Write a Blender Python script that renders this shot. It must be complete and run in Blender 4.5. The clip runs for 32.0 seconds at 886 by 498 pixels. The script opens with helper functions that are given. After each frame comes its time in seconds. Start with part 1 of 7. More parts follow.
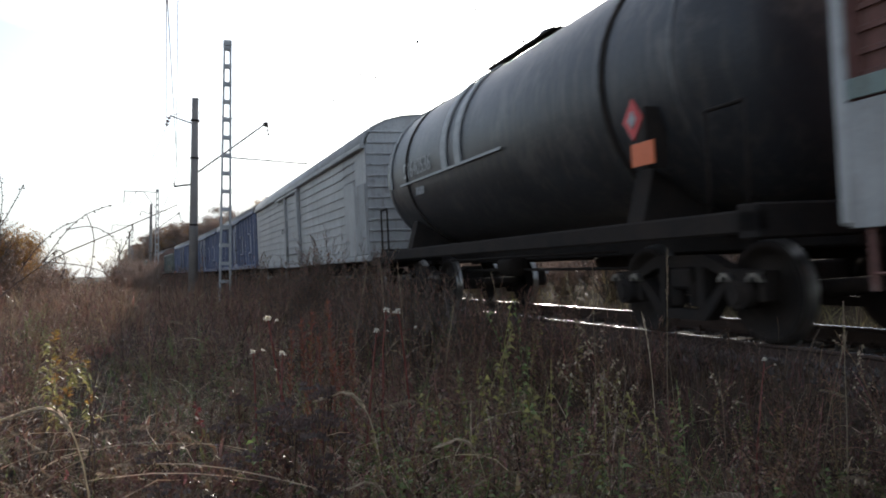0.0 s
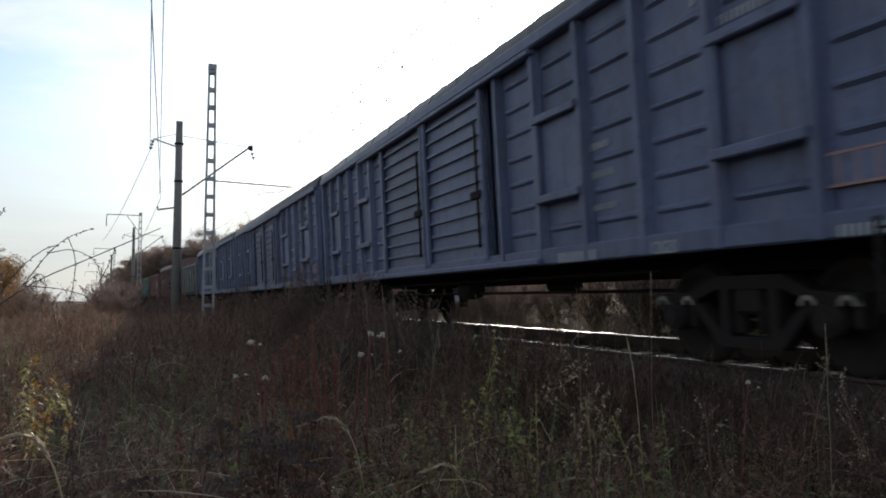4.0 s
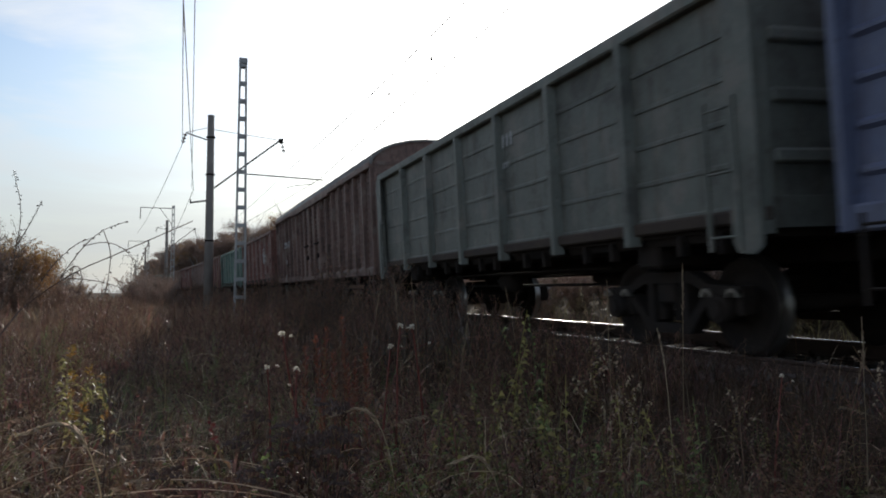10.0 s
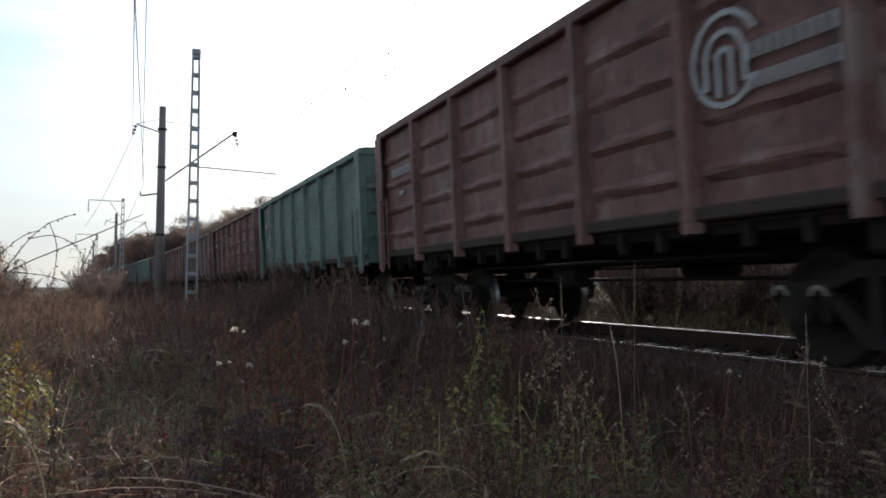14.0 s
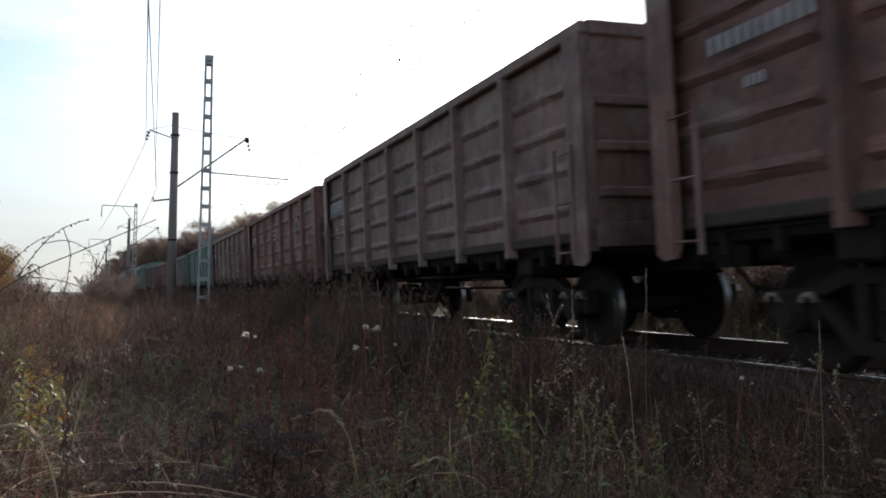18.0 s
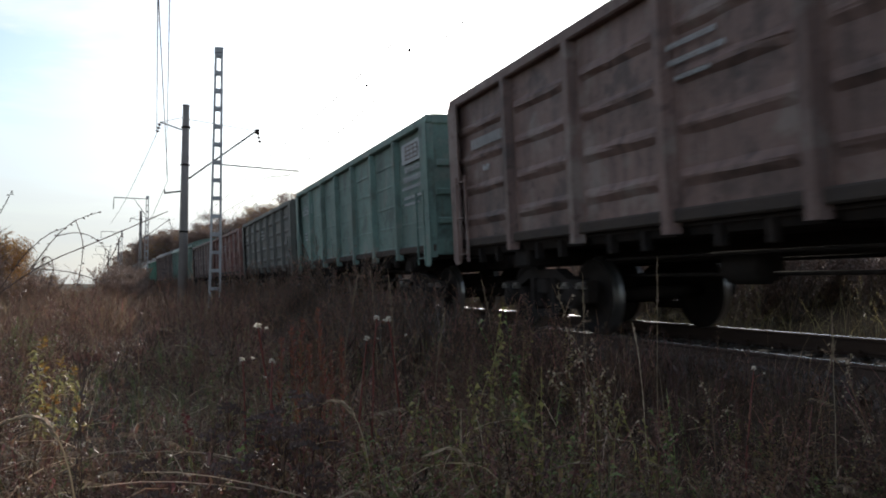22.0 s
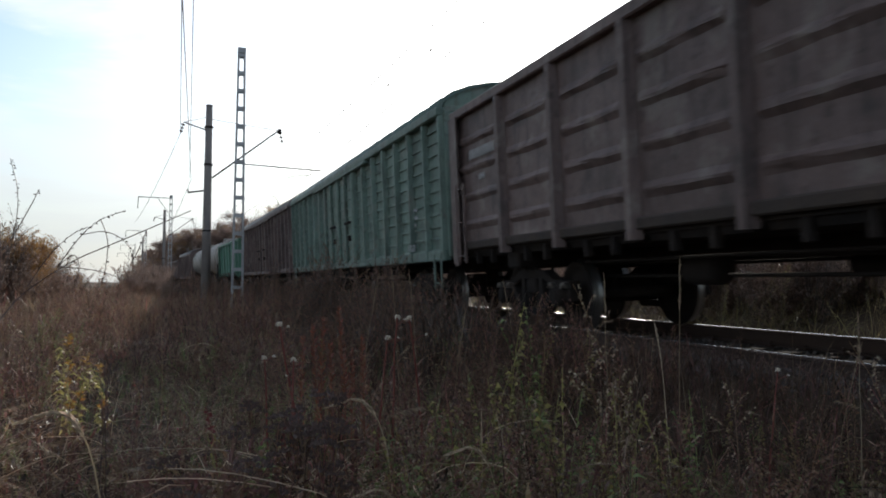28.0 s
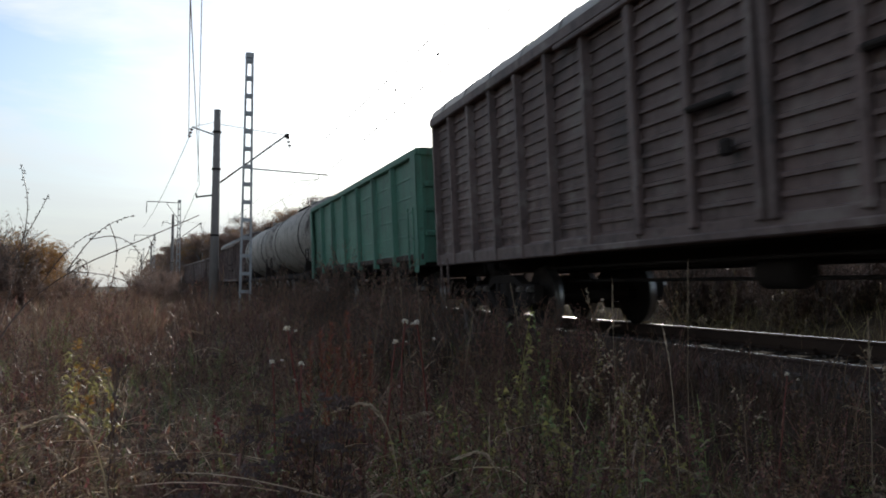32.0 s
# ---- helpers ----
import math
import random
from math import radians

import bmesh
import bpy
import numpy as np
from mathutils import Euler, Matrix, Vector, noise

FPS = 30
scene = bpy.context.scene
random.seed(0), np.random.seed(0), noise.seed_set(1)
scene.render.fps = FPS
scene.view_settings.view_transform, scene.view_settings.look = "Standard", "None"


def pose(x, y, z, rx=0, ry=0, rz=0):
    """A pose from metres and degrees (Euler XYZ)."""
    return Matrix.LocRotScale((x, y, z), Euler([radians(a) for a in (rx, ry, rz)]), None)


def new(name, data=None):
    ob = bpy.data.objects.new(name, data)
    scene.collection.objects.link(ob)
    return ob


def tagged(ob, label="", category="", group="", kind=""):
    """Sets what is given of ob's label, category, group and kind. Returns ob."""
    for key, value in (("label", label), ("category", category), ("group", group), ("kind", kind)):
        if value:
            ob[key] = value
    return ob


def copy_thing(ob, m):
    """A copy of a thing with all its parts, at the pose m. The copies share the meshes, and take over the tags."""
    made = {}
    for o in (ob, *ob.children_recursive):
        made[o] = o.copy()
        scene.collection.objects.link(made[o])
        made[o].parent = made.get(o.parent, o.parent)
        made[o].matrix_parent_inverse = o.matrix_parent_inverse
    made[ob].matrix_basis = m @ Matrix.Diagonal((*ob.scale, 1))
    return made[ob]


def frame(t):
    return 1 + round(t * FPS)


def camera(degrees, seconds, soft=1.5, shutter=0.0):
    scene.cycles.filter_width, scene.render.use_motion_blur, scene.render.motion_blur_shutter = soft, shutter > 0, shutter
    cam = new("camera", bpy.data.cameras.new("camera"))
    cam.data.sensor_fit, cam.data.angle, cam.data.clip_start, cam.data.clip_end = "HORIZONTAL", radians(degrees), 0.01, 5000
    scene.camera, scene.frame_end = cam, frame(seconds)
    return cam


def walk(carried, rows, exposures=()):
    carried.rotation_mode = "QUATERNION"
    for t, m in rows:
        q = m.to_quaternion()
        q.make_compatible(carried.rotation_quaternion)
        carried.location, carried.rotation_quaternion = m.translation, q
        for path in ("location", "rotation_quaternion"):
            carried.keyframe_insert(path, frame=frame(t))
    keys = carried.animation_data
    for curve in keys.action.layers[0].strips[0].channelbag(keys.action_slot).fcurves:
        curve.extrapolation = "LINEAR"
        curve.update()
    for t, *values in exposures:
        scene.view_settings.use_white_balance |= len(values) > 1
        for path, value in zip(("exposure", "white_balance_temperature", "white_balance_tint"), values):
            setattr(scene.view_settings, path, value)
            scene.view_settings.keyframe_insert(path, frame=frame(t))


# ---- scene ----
# Camera held by hand on the grass beside a curved track; yaw, pitch and roll in degrees.
cam = camera(58.66, 32.0, soft=1.85, shutter=0.3)
EYE = (0.0, 0.0, 0.559)


def aim(yaw, pitch, roll):
    return Matrix.Translation(EYE) @ Euler((radians(90 + pitch), 0, radians(-yaw))).to_matrix().to_4x4() @ pose(0, 0, 0, 0, 0, roll)


walk(cam, [(t, aim(y, p, r)) for t, y, p, r in (
    (0, 18.653, 2.049, 0.052), (0.5, 18.298, 2.231, 0.061), (1, 17.865, 1.973, 0.039), (1.5, 18.219, 2.468, 0.131),
    (2, 19.156, 2.847, 0.187), (2.5, 20.011, 3.379, 0.135), (3, 20.199, 3.569, 0.121), (3.5, 20.029, 3.591, 0.026),
    (5.5, 19.300, 4.382, 0.070), (6, 19.399, 4.362, 0.150), (6.5, 19.180, 4.301, 0.189), (7, 19.074, 4.259, 0.191),
    (7.5, 18.723, 4.166, 0.056), (8, 18.295, 4.051, 0.291), (8.5, 18.176, 3.806, 0.187), (9, 17.975, 3.533, 0.117),
    (9.5, 17.781, 3.326, 0.116), (10, 17.639, 3.176, 0.030), (10.5, 17.563, 3.083, 0.114), (11, 17.689, 3.040, 0.203),
    (11.5, 18.061, 2.979, 0.512), (12, 18.703, 2.994, 0.705), (12.5, 19.526, 3.039, 0.445), (13, 20.260, 2.910, 0.327),
    (13.5, 20.720, 2.888, 0.367), (14, 20.870, 2.889, 0.269), (14.5, 20.886, 2.847, 0.323), (16.5, 20.587, 3.017, 0.254),
    (17, 20.417, 3.153, 0.450), (17.5, 20.221, 3.255, 0.417), (18, 20.074, 3.299, 0.428), (18.5, 19.938, 3.258, 0.358),
    (19, 19.766, 3.253, 0.372), (19.5, 19.591, 3.284, 0.470), (20, 19.550, 3.148, 0.432), (20.5, 19.542, 3.038, 0.481),
    (21, 19.493, 2.888, 0.393), (21.5, 19.437, 2.766, 0.323), (22, 19.321, 2.626, 0.246), (22.5, 19.084, 2.674, 0.410),
    (23, 19.028, 2.733, 0.412), (23.5, 18.974, 2.777, 0.446), (24, 18.900, 2.767, 0.516), (24.5, 18.885, 2.671, 0.610),
    (25, 18.751, 2.449, 0.500), (25.5, 18.577, 2.373, 0.524), (27.5, 17.979, 2.433, 0.500), (28, 17.802, 2.586, 0.470),
    (28.5, 17.745, 2.646, 0.471), (29, 17.628, 2.758, 0.456), (29.5, 17.537, 2.862, 0.586), (30, 17.445, 2.906, 0.592),
    (30.5, 17.372, 2.938, 0.584), (31, 17.365, 2.983, 0.717), (31.5, 17.361, 2.971, 0.574), (32, 17.259, 2.875, 0.408)
)], exposures=[(0.0, 0.89), (1.0, 0.69), (2.0, 0.49), (3.5, 0.44), (5.5, 0.14), (9.0, 0.14), (10.5, 0.19), (12.5, 0.44), (14.5, 0.47), (20.0, 0.44), (25.0, 0.47), (30.5, 0.44), (32.0, 0.32)])

# ---- light ----
SUN_AZ, SUN_EL = radians(22.6), radians(19.0)
SUN_DIR = Vector((math.sin(SUN_AZ) * math.cos(SUN_EL), math.cos(SUN_AZ) * math.cos(SUN_EL), math.sin(SUN_EL)))
lamp = bpy.data.lights.new("sun", "SUN")
lamp.energy, lamp.angle, lamp.color = 2.3, radians(0.6), (1.0, 0.92, 0.82)
sun = new("sun", lamp)
sun.matrix_world = SUN_DIR.to_track_quat("Z", "Y").to_matrix().to_4x4()

world = bpy.data.worlds.new("sky")
scene.world = world
world.use_nodes = True
wn, wl = world.node_tree.nodes, world.node_tree.links
wn.clear()


def wnode(kind, **values):
    n = wn.new(kind)
    for key, value in values.items():
        n.inputs[key].default_value = value
    return n


w_out = wn.new("ShaderNodeOutputWorld")
w_bg = wnode("ShaderNodeBackground", Strength=1.0)
w_sky = wn.new("ShaderNodeTexSky")
w_sky.sky_type, w_sky.sun_disc = "NISHITA", False
w_sky.sun_elevation, w_sky.sun_rotation = SUN_EL, SUN_AZ
w_sky.air_density, w_sky.dust_density, w_sky.ozone_density = 1.0, 0.6, 2.0
w_scale = wn.new("ShaderNodeVectorMath")
w_scale.operation = "SCALE"
w_scale.inputs["Scale"].default_value = 0.12
wl.new(w_sky.outputs[0], w_scale.inputs[0])
w_co = wn.new("ShaderNodeTexCoord")
# streaks of high thin cloud
w_map = wn.new("ShaderNodeMapping")
w_map.inputs["Scale"].default_value = (1.4, 1.4, 6.5)
w_map.inputs["Rotation"].default_value = (0.06, 0.10, 0.0)
wl.new(w_co.outputs["Generated"], w_map.inputs[0])
w_noise = wnode("ShaderNodeTexNoise", Scale=2.6, Detail=7.0, Roughness=0.56, Distortion=0.5)
wl.new(w_map.outputs[0], w_noise.inputs["Vector"])
w_ramp = wn.new("ShaderNodeValToRGB")
w_ramp.color_ramp.elements[0].position, w_ramp.color_ramp.elements[1].position = 0.42, 0.72
wl.new(w_noise.outputs[0], w_ramp.inputs[0])
# the glow of the hazy air round the sun
w_dot = wn.new("ShaderNodeVectorMath")
w_dot.operation = "DOT_PRODUCT"
w_dot.inputs[1].default_value = SUN_DIR
wl.new(w_co.outputs["Generated"], w_dot.inputs[0])


def glow(power, gain):
    a = wn.new("ShaderNodeMath")
    a.operation, a.use_clamp = "MAXIMUM", False
    a.inputs[1].default_value = 0.0
    wl.new(w_dot.outputs["Value"], a.inputs[0])
    b = wn.new("ShaderNodeMath")
    b.operation = "POWER"
    b.inputs[1].default_value = power
    wl.new(a.outputs[0], b.inputs[0])
    c = wn.new("ShaderNodeMath")
    c.operation = "MULTIPLY"
    c.inputs[1].default_value = gain
    wl.new(b.outputs[0], c.inputs[0])
    return c


w_sum = wn.new("ShaderNodeMath")
w_sum.operation = "ADD"
wl.new(glow(14.0, 0.45).outputs[0], w_sum.inputs[0])
wl.new(glow(120.0, 2.0).outputs[0], w_sum.inputs[1])
w_cloud = wn.new("ShaderNodeMix")
w_cloud.data_type = "RGBA"
w_cloud.inputs["B"].default_value = (0.79, 0.805, 0.82, 1)
w_fac = wn.new("ShaderNodeMath")
w_fac.operation = "MULTIPLY"
w_fac.inputs[1].default_value = 0.82
wl.new(w_ramp.outputs[0], w_fac.inputs[0])
wl.new(w_fac.outputs[0], w_cloud.inputs["Factor"])
wl.new(w_scale.outputs[0], w_cloud.inputs["A"])
# pale haze towards the horizon
w_sep = wn.new("ShaderNodeSeparateXYZ")
wl.new(w_co.outputs["Generated"], w_sep.inputs[0])
w_low = wn.new("ShaderNodeMapRange")
w_low.interpolation_type = "SMOOTHSTEP"
for key, value in (("From Min", -0.02), ("From Max", 0.30), ("To Min", 0.92), ("To Max", 0.0)):
    w_low.inputs[key].default_value = value
wl.new(w_sep.outputs["Z"], w_low.inputs["Value"])
w_haze = wn.new("ShaderNodeMix")
w_haze.data_type = "RGBA"
w_haze.inputs["B"].default_value = (0.43, 0.465, 0.485, 1)
wl.new(w_low.outputs[0], w_haze.inputs["Factor"])
wl.new(w_cloud.outputs["Result"], w_haze.inputs["A"])
w_add = wn.new("ShaderNodeMix")
w_add.data_type, w_add.blend_type = "RGBA", "ADD"
w_add.inputs["Factor"].default_value = 1.0
wl.new(w_haze.outputs["Result"], w_add.inputs["A"])
wl.new(w_sum.outputs[0], w_add.inputs["B"])
wl.new(w_add.outputs["Result"], w_bg.inputs["Color"])
wl.new(w_bg.outputs[0], w_out.inputs[0])


# ---- materials ----
def material(name, base, rough=0.7, metal=0.0, tint=None, grain=30.0, amount=0.35, blotch=2.0, spread=0.4, bump=0.15, vary=0.0,
             streak=None, translucent=0.0, spec=0.4, island=0.0, stretch=(1, 1, 1), dirt=0.5, scuff=0.0):
    """Two scales of colour variation between base and tint, fine relief, and where asked streaks of rust or dirt that run down."""
    m = bpy.data.materials.new(name)
    m.use_nodes = True
    n, l = m.node_tree.nodes, m.node_tree.links
    bsdf = n["Principled BSDF"]
    tint = tint or tuple(c * 0.55 for c in base)
    co = n.new("ShaderNodeTexCoord")
    mp = n.new("ShaderNodeMapping")
    mp.inputs["Scale"].default_value = stretch
    l.new(co.outputs["Object"], mp.inputs[0])
    if vary or streak:
        info = n.new("ShaderNodeObjectInfo")
        off = n.new("ShaderNodeVectorMath")
        off.operation = "SCALE"
        comb = n.new("ShaderNodeCombineXYZ")
        for k in range(3):
            l.new(info.outputs["Random"], comb.inputs[k])
        l.new(comb.outputs[0], off.inputs[0])
        off.inputs["Scale"].default_value = 37.0
        l.new(off.outputs[0], mp.inputs["Location"])
    big, fine = n.new("ShaderNodeTexNoise"), n.new("ShaderNodeTexNoise")
    big.inputs["Scale"].default_value, big.inputs["Detail"].default_value, big.inputs["Roughness"].default_value = blotch, 5.0, 0.6
    fine.inputs["Scale"].default_value, fine.inputs["Detail"].default_value, fine.inputs["Roughness"].default_value = grain, 6.0, 0.65
    l.new(mp.outputs[0], big.inputs["Vector"])
    l.new(mp.outputs[0], fine.inputs["Vector"])

    def ramp(src, a, b):
        r = n.new("ShaderNodeMapRange")
        r.inputs["From Min"].default_value, r.inputs["From Max"].default_value = a, b
        l.new(src, r.inputs["Value"])
        return r.outputs[0]

    def mix(fac, a, b, blend="MIX"):
        x = n.new("ShaderNodeMix")
        x.data_type, x.blend_type = "RGBA", blend
        for key, v in (("Factor", fac), ("A", a), ("B", b)):
            if isinstance(v, (int, float)):
                x.inputs[key].default_value = v
            elif isinstance(v, tuple):
                x.inputs[key].default_value = (*v, 1)
            else:
                l.new(v, x.inputs[key])
        return x.outputs["Result"]

    def times(src, k):
        x = n.new("ShaderNodeMath")
        x.operation = "MULTIPLY"
        x.inputs[1].default_value = k
        l.new(src, x.inputs[0])
        return x.outputs[0]

    col = mix(times(ramp(big.outputs[0], 0.5 - spread / 2, 0.5 + spread / 2), amount + 0.25), base, tint)
    col = mix(times(ramp(fine.outputs[0], 0.35, 0.7), amount * 0.7), col, tuple(c * 0.5 for c in base))
    if streak:
        smap = n.new("ShaderNodeMapping")
        smap.inputs["Scale"].default_value = (5.0, 5.0, 0.55)
        l.new(co.outputs["Object"], smap.inputs[0])
        l.new(off.outputs[0], smap.inputs["Location"])
        st = n.new("ShaderNodeTexNoise")
        st.inputs["Scale"].default_value, st.inputs["Detail"].default_value, st.inputs["Roughness"].default_value = 1.6, 6.0, 0.6
        l.new(smap.outputs[0], st.inputs["Vector"])
        col = mix(times(ramp(st.outputs[0], 0.50, 0.68), dirt), col, streak)
        spots = n.new("ShaderNodeTexNoise")
        spots.inputs["Scale"].default_value, spots.inputs["Detail"].default_value = 7.0, 8.0
        l.new(mp.outputs[0], spots.inputs["Vector"])
        col = mix(times(ramp(spots.outputs[0], 0.60, 0.68), 0.7 * dirt), col, tuple(c * 0.6 for c in streak))
    if scuff:
        # dusty worn patches and sooty smears, uneven in size
        worn = n.new("ShaderNodeTexNoise")
        worn.inputs["Scale"].default_value, worn.inputs["Detail"].default_value, worn.inputs["Roughness"].default_value = 1.25, 9.0, 0.68
        l.new(mp.outputs[0], worn.inputs["Vector"])
        col = mix(times(ramp(worn.outputs[0], 0.53, 0.63), scuff), col, (0.27, 0.23, 0.20))
        col = mix(times(ramp(worn.outputs[0], 0.47, 0.36), scuff * 1.3), col, (0.035, 0.028, 0.026))
    if vary:
        hsv = n.new("ShaderNodeHueSaturation")
        l.new(col, hsv.inputs["Color"])
        l.new(ramp(info.outputs["Random"], 0, 1), hsv.inputs["Value"])
        v = n.new("ShaderNodeMapRange")
        v.inputs["To Min"].default_value, v.inputs["To Max"].default_value = 1 - vary, 1 + vary
        l.new(info.outputs["Random"], v.inputs["Value"])
        l.new(v.outputs[0], hsv.inputs["Value"])
        col = hsv.outputs[0]
    if island:
        geo = n.new("ShaderNodeNewGeometry")
        hsv = n.new("ShaderNodeHueSaturation")
        l.new(col, hsv.inputs["Color"])
        v = n.new("ShaderNodeMapRange")
        v.inputs["To Min"].default_value, v.inputs["To Max"].default_value = 1 - island, 1 + island
        l.new(geo.outputs["Random Per Island"], v.inputs["Value"])
        l.new(v.outputs[0], hsv.inputs["Value"])
        h = n.new("ShaderNodeMapRange")
        h.inputs["To Min"].default_value, h.inputs["To Max"].default_value = 0.5 + 0.05 * island, 0.5 - 0.05 * island
        x = n.new("ShaderNodeMath")
        x.operation = "FRACT"
        l.new(times(geo.outputs["Random Per Island"], 7.31), x.inputs[0])
        l.new(x.outputs[0], h.inputs["Value"])
        l.new(h.outputs[0], hsv.inputs["Hue"])
        col = hsv.outputs[0]
    l.new(col, bsdf.inputs["Base Color"])
    bsdf.inputs["Metallic"].default_value = metal
    bsdf.inputs["Specular IOR Level"].default_value = spec
    rr = n.new("ShaderNodeMapRange")
    rr.inputs["To Min"].default_value, rr.inputs["To Max"].default_value = max(0.05, rough - 0.12), min(1.0, rough + 0.12)
    l.new(fine.outputs[0], rr.inputs["Value"])
    l.new(rr.outputs[0], bsdf.inputs["Roughness"])
    if bump:
        bp = n.new("ShaderNodeBump")
        bp.inputs["Strength"].default_value, bp.inputs["Distance"].default_value = bump, 0.02
        l.new(fine.outputs[0], bp.inputs["Height"])
        l.new(bp.outputs[0], bsdf.inputs["Normal"])
    if translucent:
        tr = n.new("ShaderNodeBsdfTranslucent")
        l.new(col, tr.inputs["Color"])
        ms = n.new("ShaderNodeMixShader")
        ms.inputs[0].default_value = translucent
        l.new(bsdf.outputs[0], ms.inputs[1])
        l.new(tr.outputs[0], ms.inputs[2])
        l.new(ms.outputs[0], n["Material Output"].inputs["Surface"])
    return m


RUST = (0.10, 0.045, 0.025)
GRIME = (0.05, 0.04, 0.035)


def paint(name, base, streak=RUST, dirt=0.55, rough=0.62, scuff=0.0):
    return material(name, base, rough=rough, streak=streak, dirt=min(1.0, dirt * 1.35), amount=0.5, blotch=0.9, grain=22, bump=0.3, vary=0.14, spec=0.35, scuff=scuff)


P_RED = paint("oxide_red_paint", (0.221, 0.101, 0.083), streak=(0.09, 0.05, 0.04), scuff=0.45)
P_BROWN = paint("brown_paint", (0.227, 0.140, 0.117), streak=(0.08, 0.05, 0.04), scuff=0.5)
P_DARK = paint("dark_brown_paint", (0.175, 0.118, 0.104), streak=(0.06, 0.04, 0.035), scuff=0.45)
P_TEAL = paint("pale_green_paint", (0.27, 0.335, 0.31), streak=(0.13, 0.10, 0.075), dirt=0.35)
P_GREEN_W = paint("weathered_green_paint", (0.156, 0.244, 0.206), streak=(0.11, 0.085, 0.06), dirt=0.35, scuff=0.4)
P_GREEN_B = paint("green_paint", (0.088, 0.226, 0.154), streak=(0.07, 0.07, 0.055), dirt=0.35)
P_GREEN_C = paint("pale_box_green_paint", (0.195, 0.275, 0.225), streak=(0.09, 0.08, 0.06), dirt=0.4, scuff=0.3)
P_GREY = paint("grey_paint", (0.145, 0.145, 0.126), streak=(0.11, 0.09, 0.075), dirt=0.45, scuff=0.4)
P_OLIVE = paint("grey_green_paint", (0.175, 0.185, 0.163), streak=(0.09, 0.075, 0.055), dirt=0.4, scuff=0.4)
P_BLUE = paint("blue_paint", (0.142, 0.162, 0.257), streak=(0.07, 0.06, 0.08), dirt=0.35, rough=0.5, scuff=0.15)
P_WHITE = paint("dirty_white_paint", (0.442, 0.433, 0.425), streak=(0.22, 0.19, 0.17), dirt=0.4, rough=0.55)
P_TANK = paint("black_tank_paint", (0.05, 0.05, 0.055), streak=(0.10, 0.085, 0.075), dirt=0.5, rough=0.42, scuff=0.18)
P_CREAM = paint("pale_tank_paint", (0.34, 0.31, 0.27), streak=(0.07, 0.05, 0.04), dirt=0.8, scuff=0.5)
ROOF = material("galvanised_roof", (0.24, 0.23, 0.22), rough=0.6, metal=0.1, streak=(0.13, 0.10, 0.08), dirt=0.4, blotch=1.2, bump=0.08)
ROOF_GREEN = material("green_roof", (0.11, 0.17, 0.145), rough=0.5, streak=(0.13, 0.12, 0.09), dirt=0.4, blotch=1.2, bump=0.08)
# Near-black stands for the sides' darkening towards the ground, along with real grime.
SILL = material("darkened_coal_grime_paint", (0.055, 0.045, 0.04), rough=0.9, tint=(0.09, 0.065, 0.05), blotch=1.6, grain=30, amount=0.5, bump=0.4, spec=0.15)
IRON = material("grimy_iron", (0.022, 0.019, 0.018), rough=0.95, metal=0.0, tint=(0.05, 0.036, 0.028), blotch=3.0, bump=0.3, spec=0.12)
STEEL = material("worn_wheel_steel", (0.32, 0.30, 0.28), rough=0.35, metal=0.9, amount=0.3, bump=0.05)
WHITE = material("white_marking_paint", (0.48, 0.48, 0.47), rough=0.7, amount=0.5, blotch=6, bump=0.05)
SIGN_RED = material("red_placard", (0.62, 0.05, 0.05), rough=0.5, amount=0.2, bump=0.03)
ORANGE = material("orange_placard", (0.75, 0.16, 0.05), rough=0.5, amount=0.2, bump=0.03)
PINK = material("pale_red_marking", (0.42, 0.24, 0.21), rough=0.7, amount=0.4, blotch=6, bump=0.05)
FAINT = material("faded_dark_marking", (0.34, 0.33, 0.32), rough=0.8, amount=0.4, blotch=6, bump=0.05)
GRIME_MARK = material("grey_marking_paint", (0.20, 0.19, 0.18), rough=0.8, amount=0.4, blotch=6, bump=0.05)


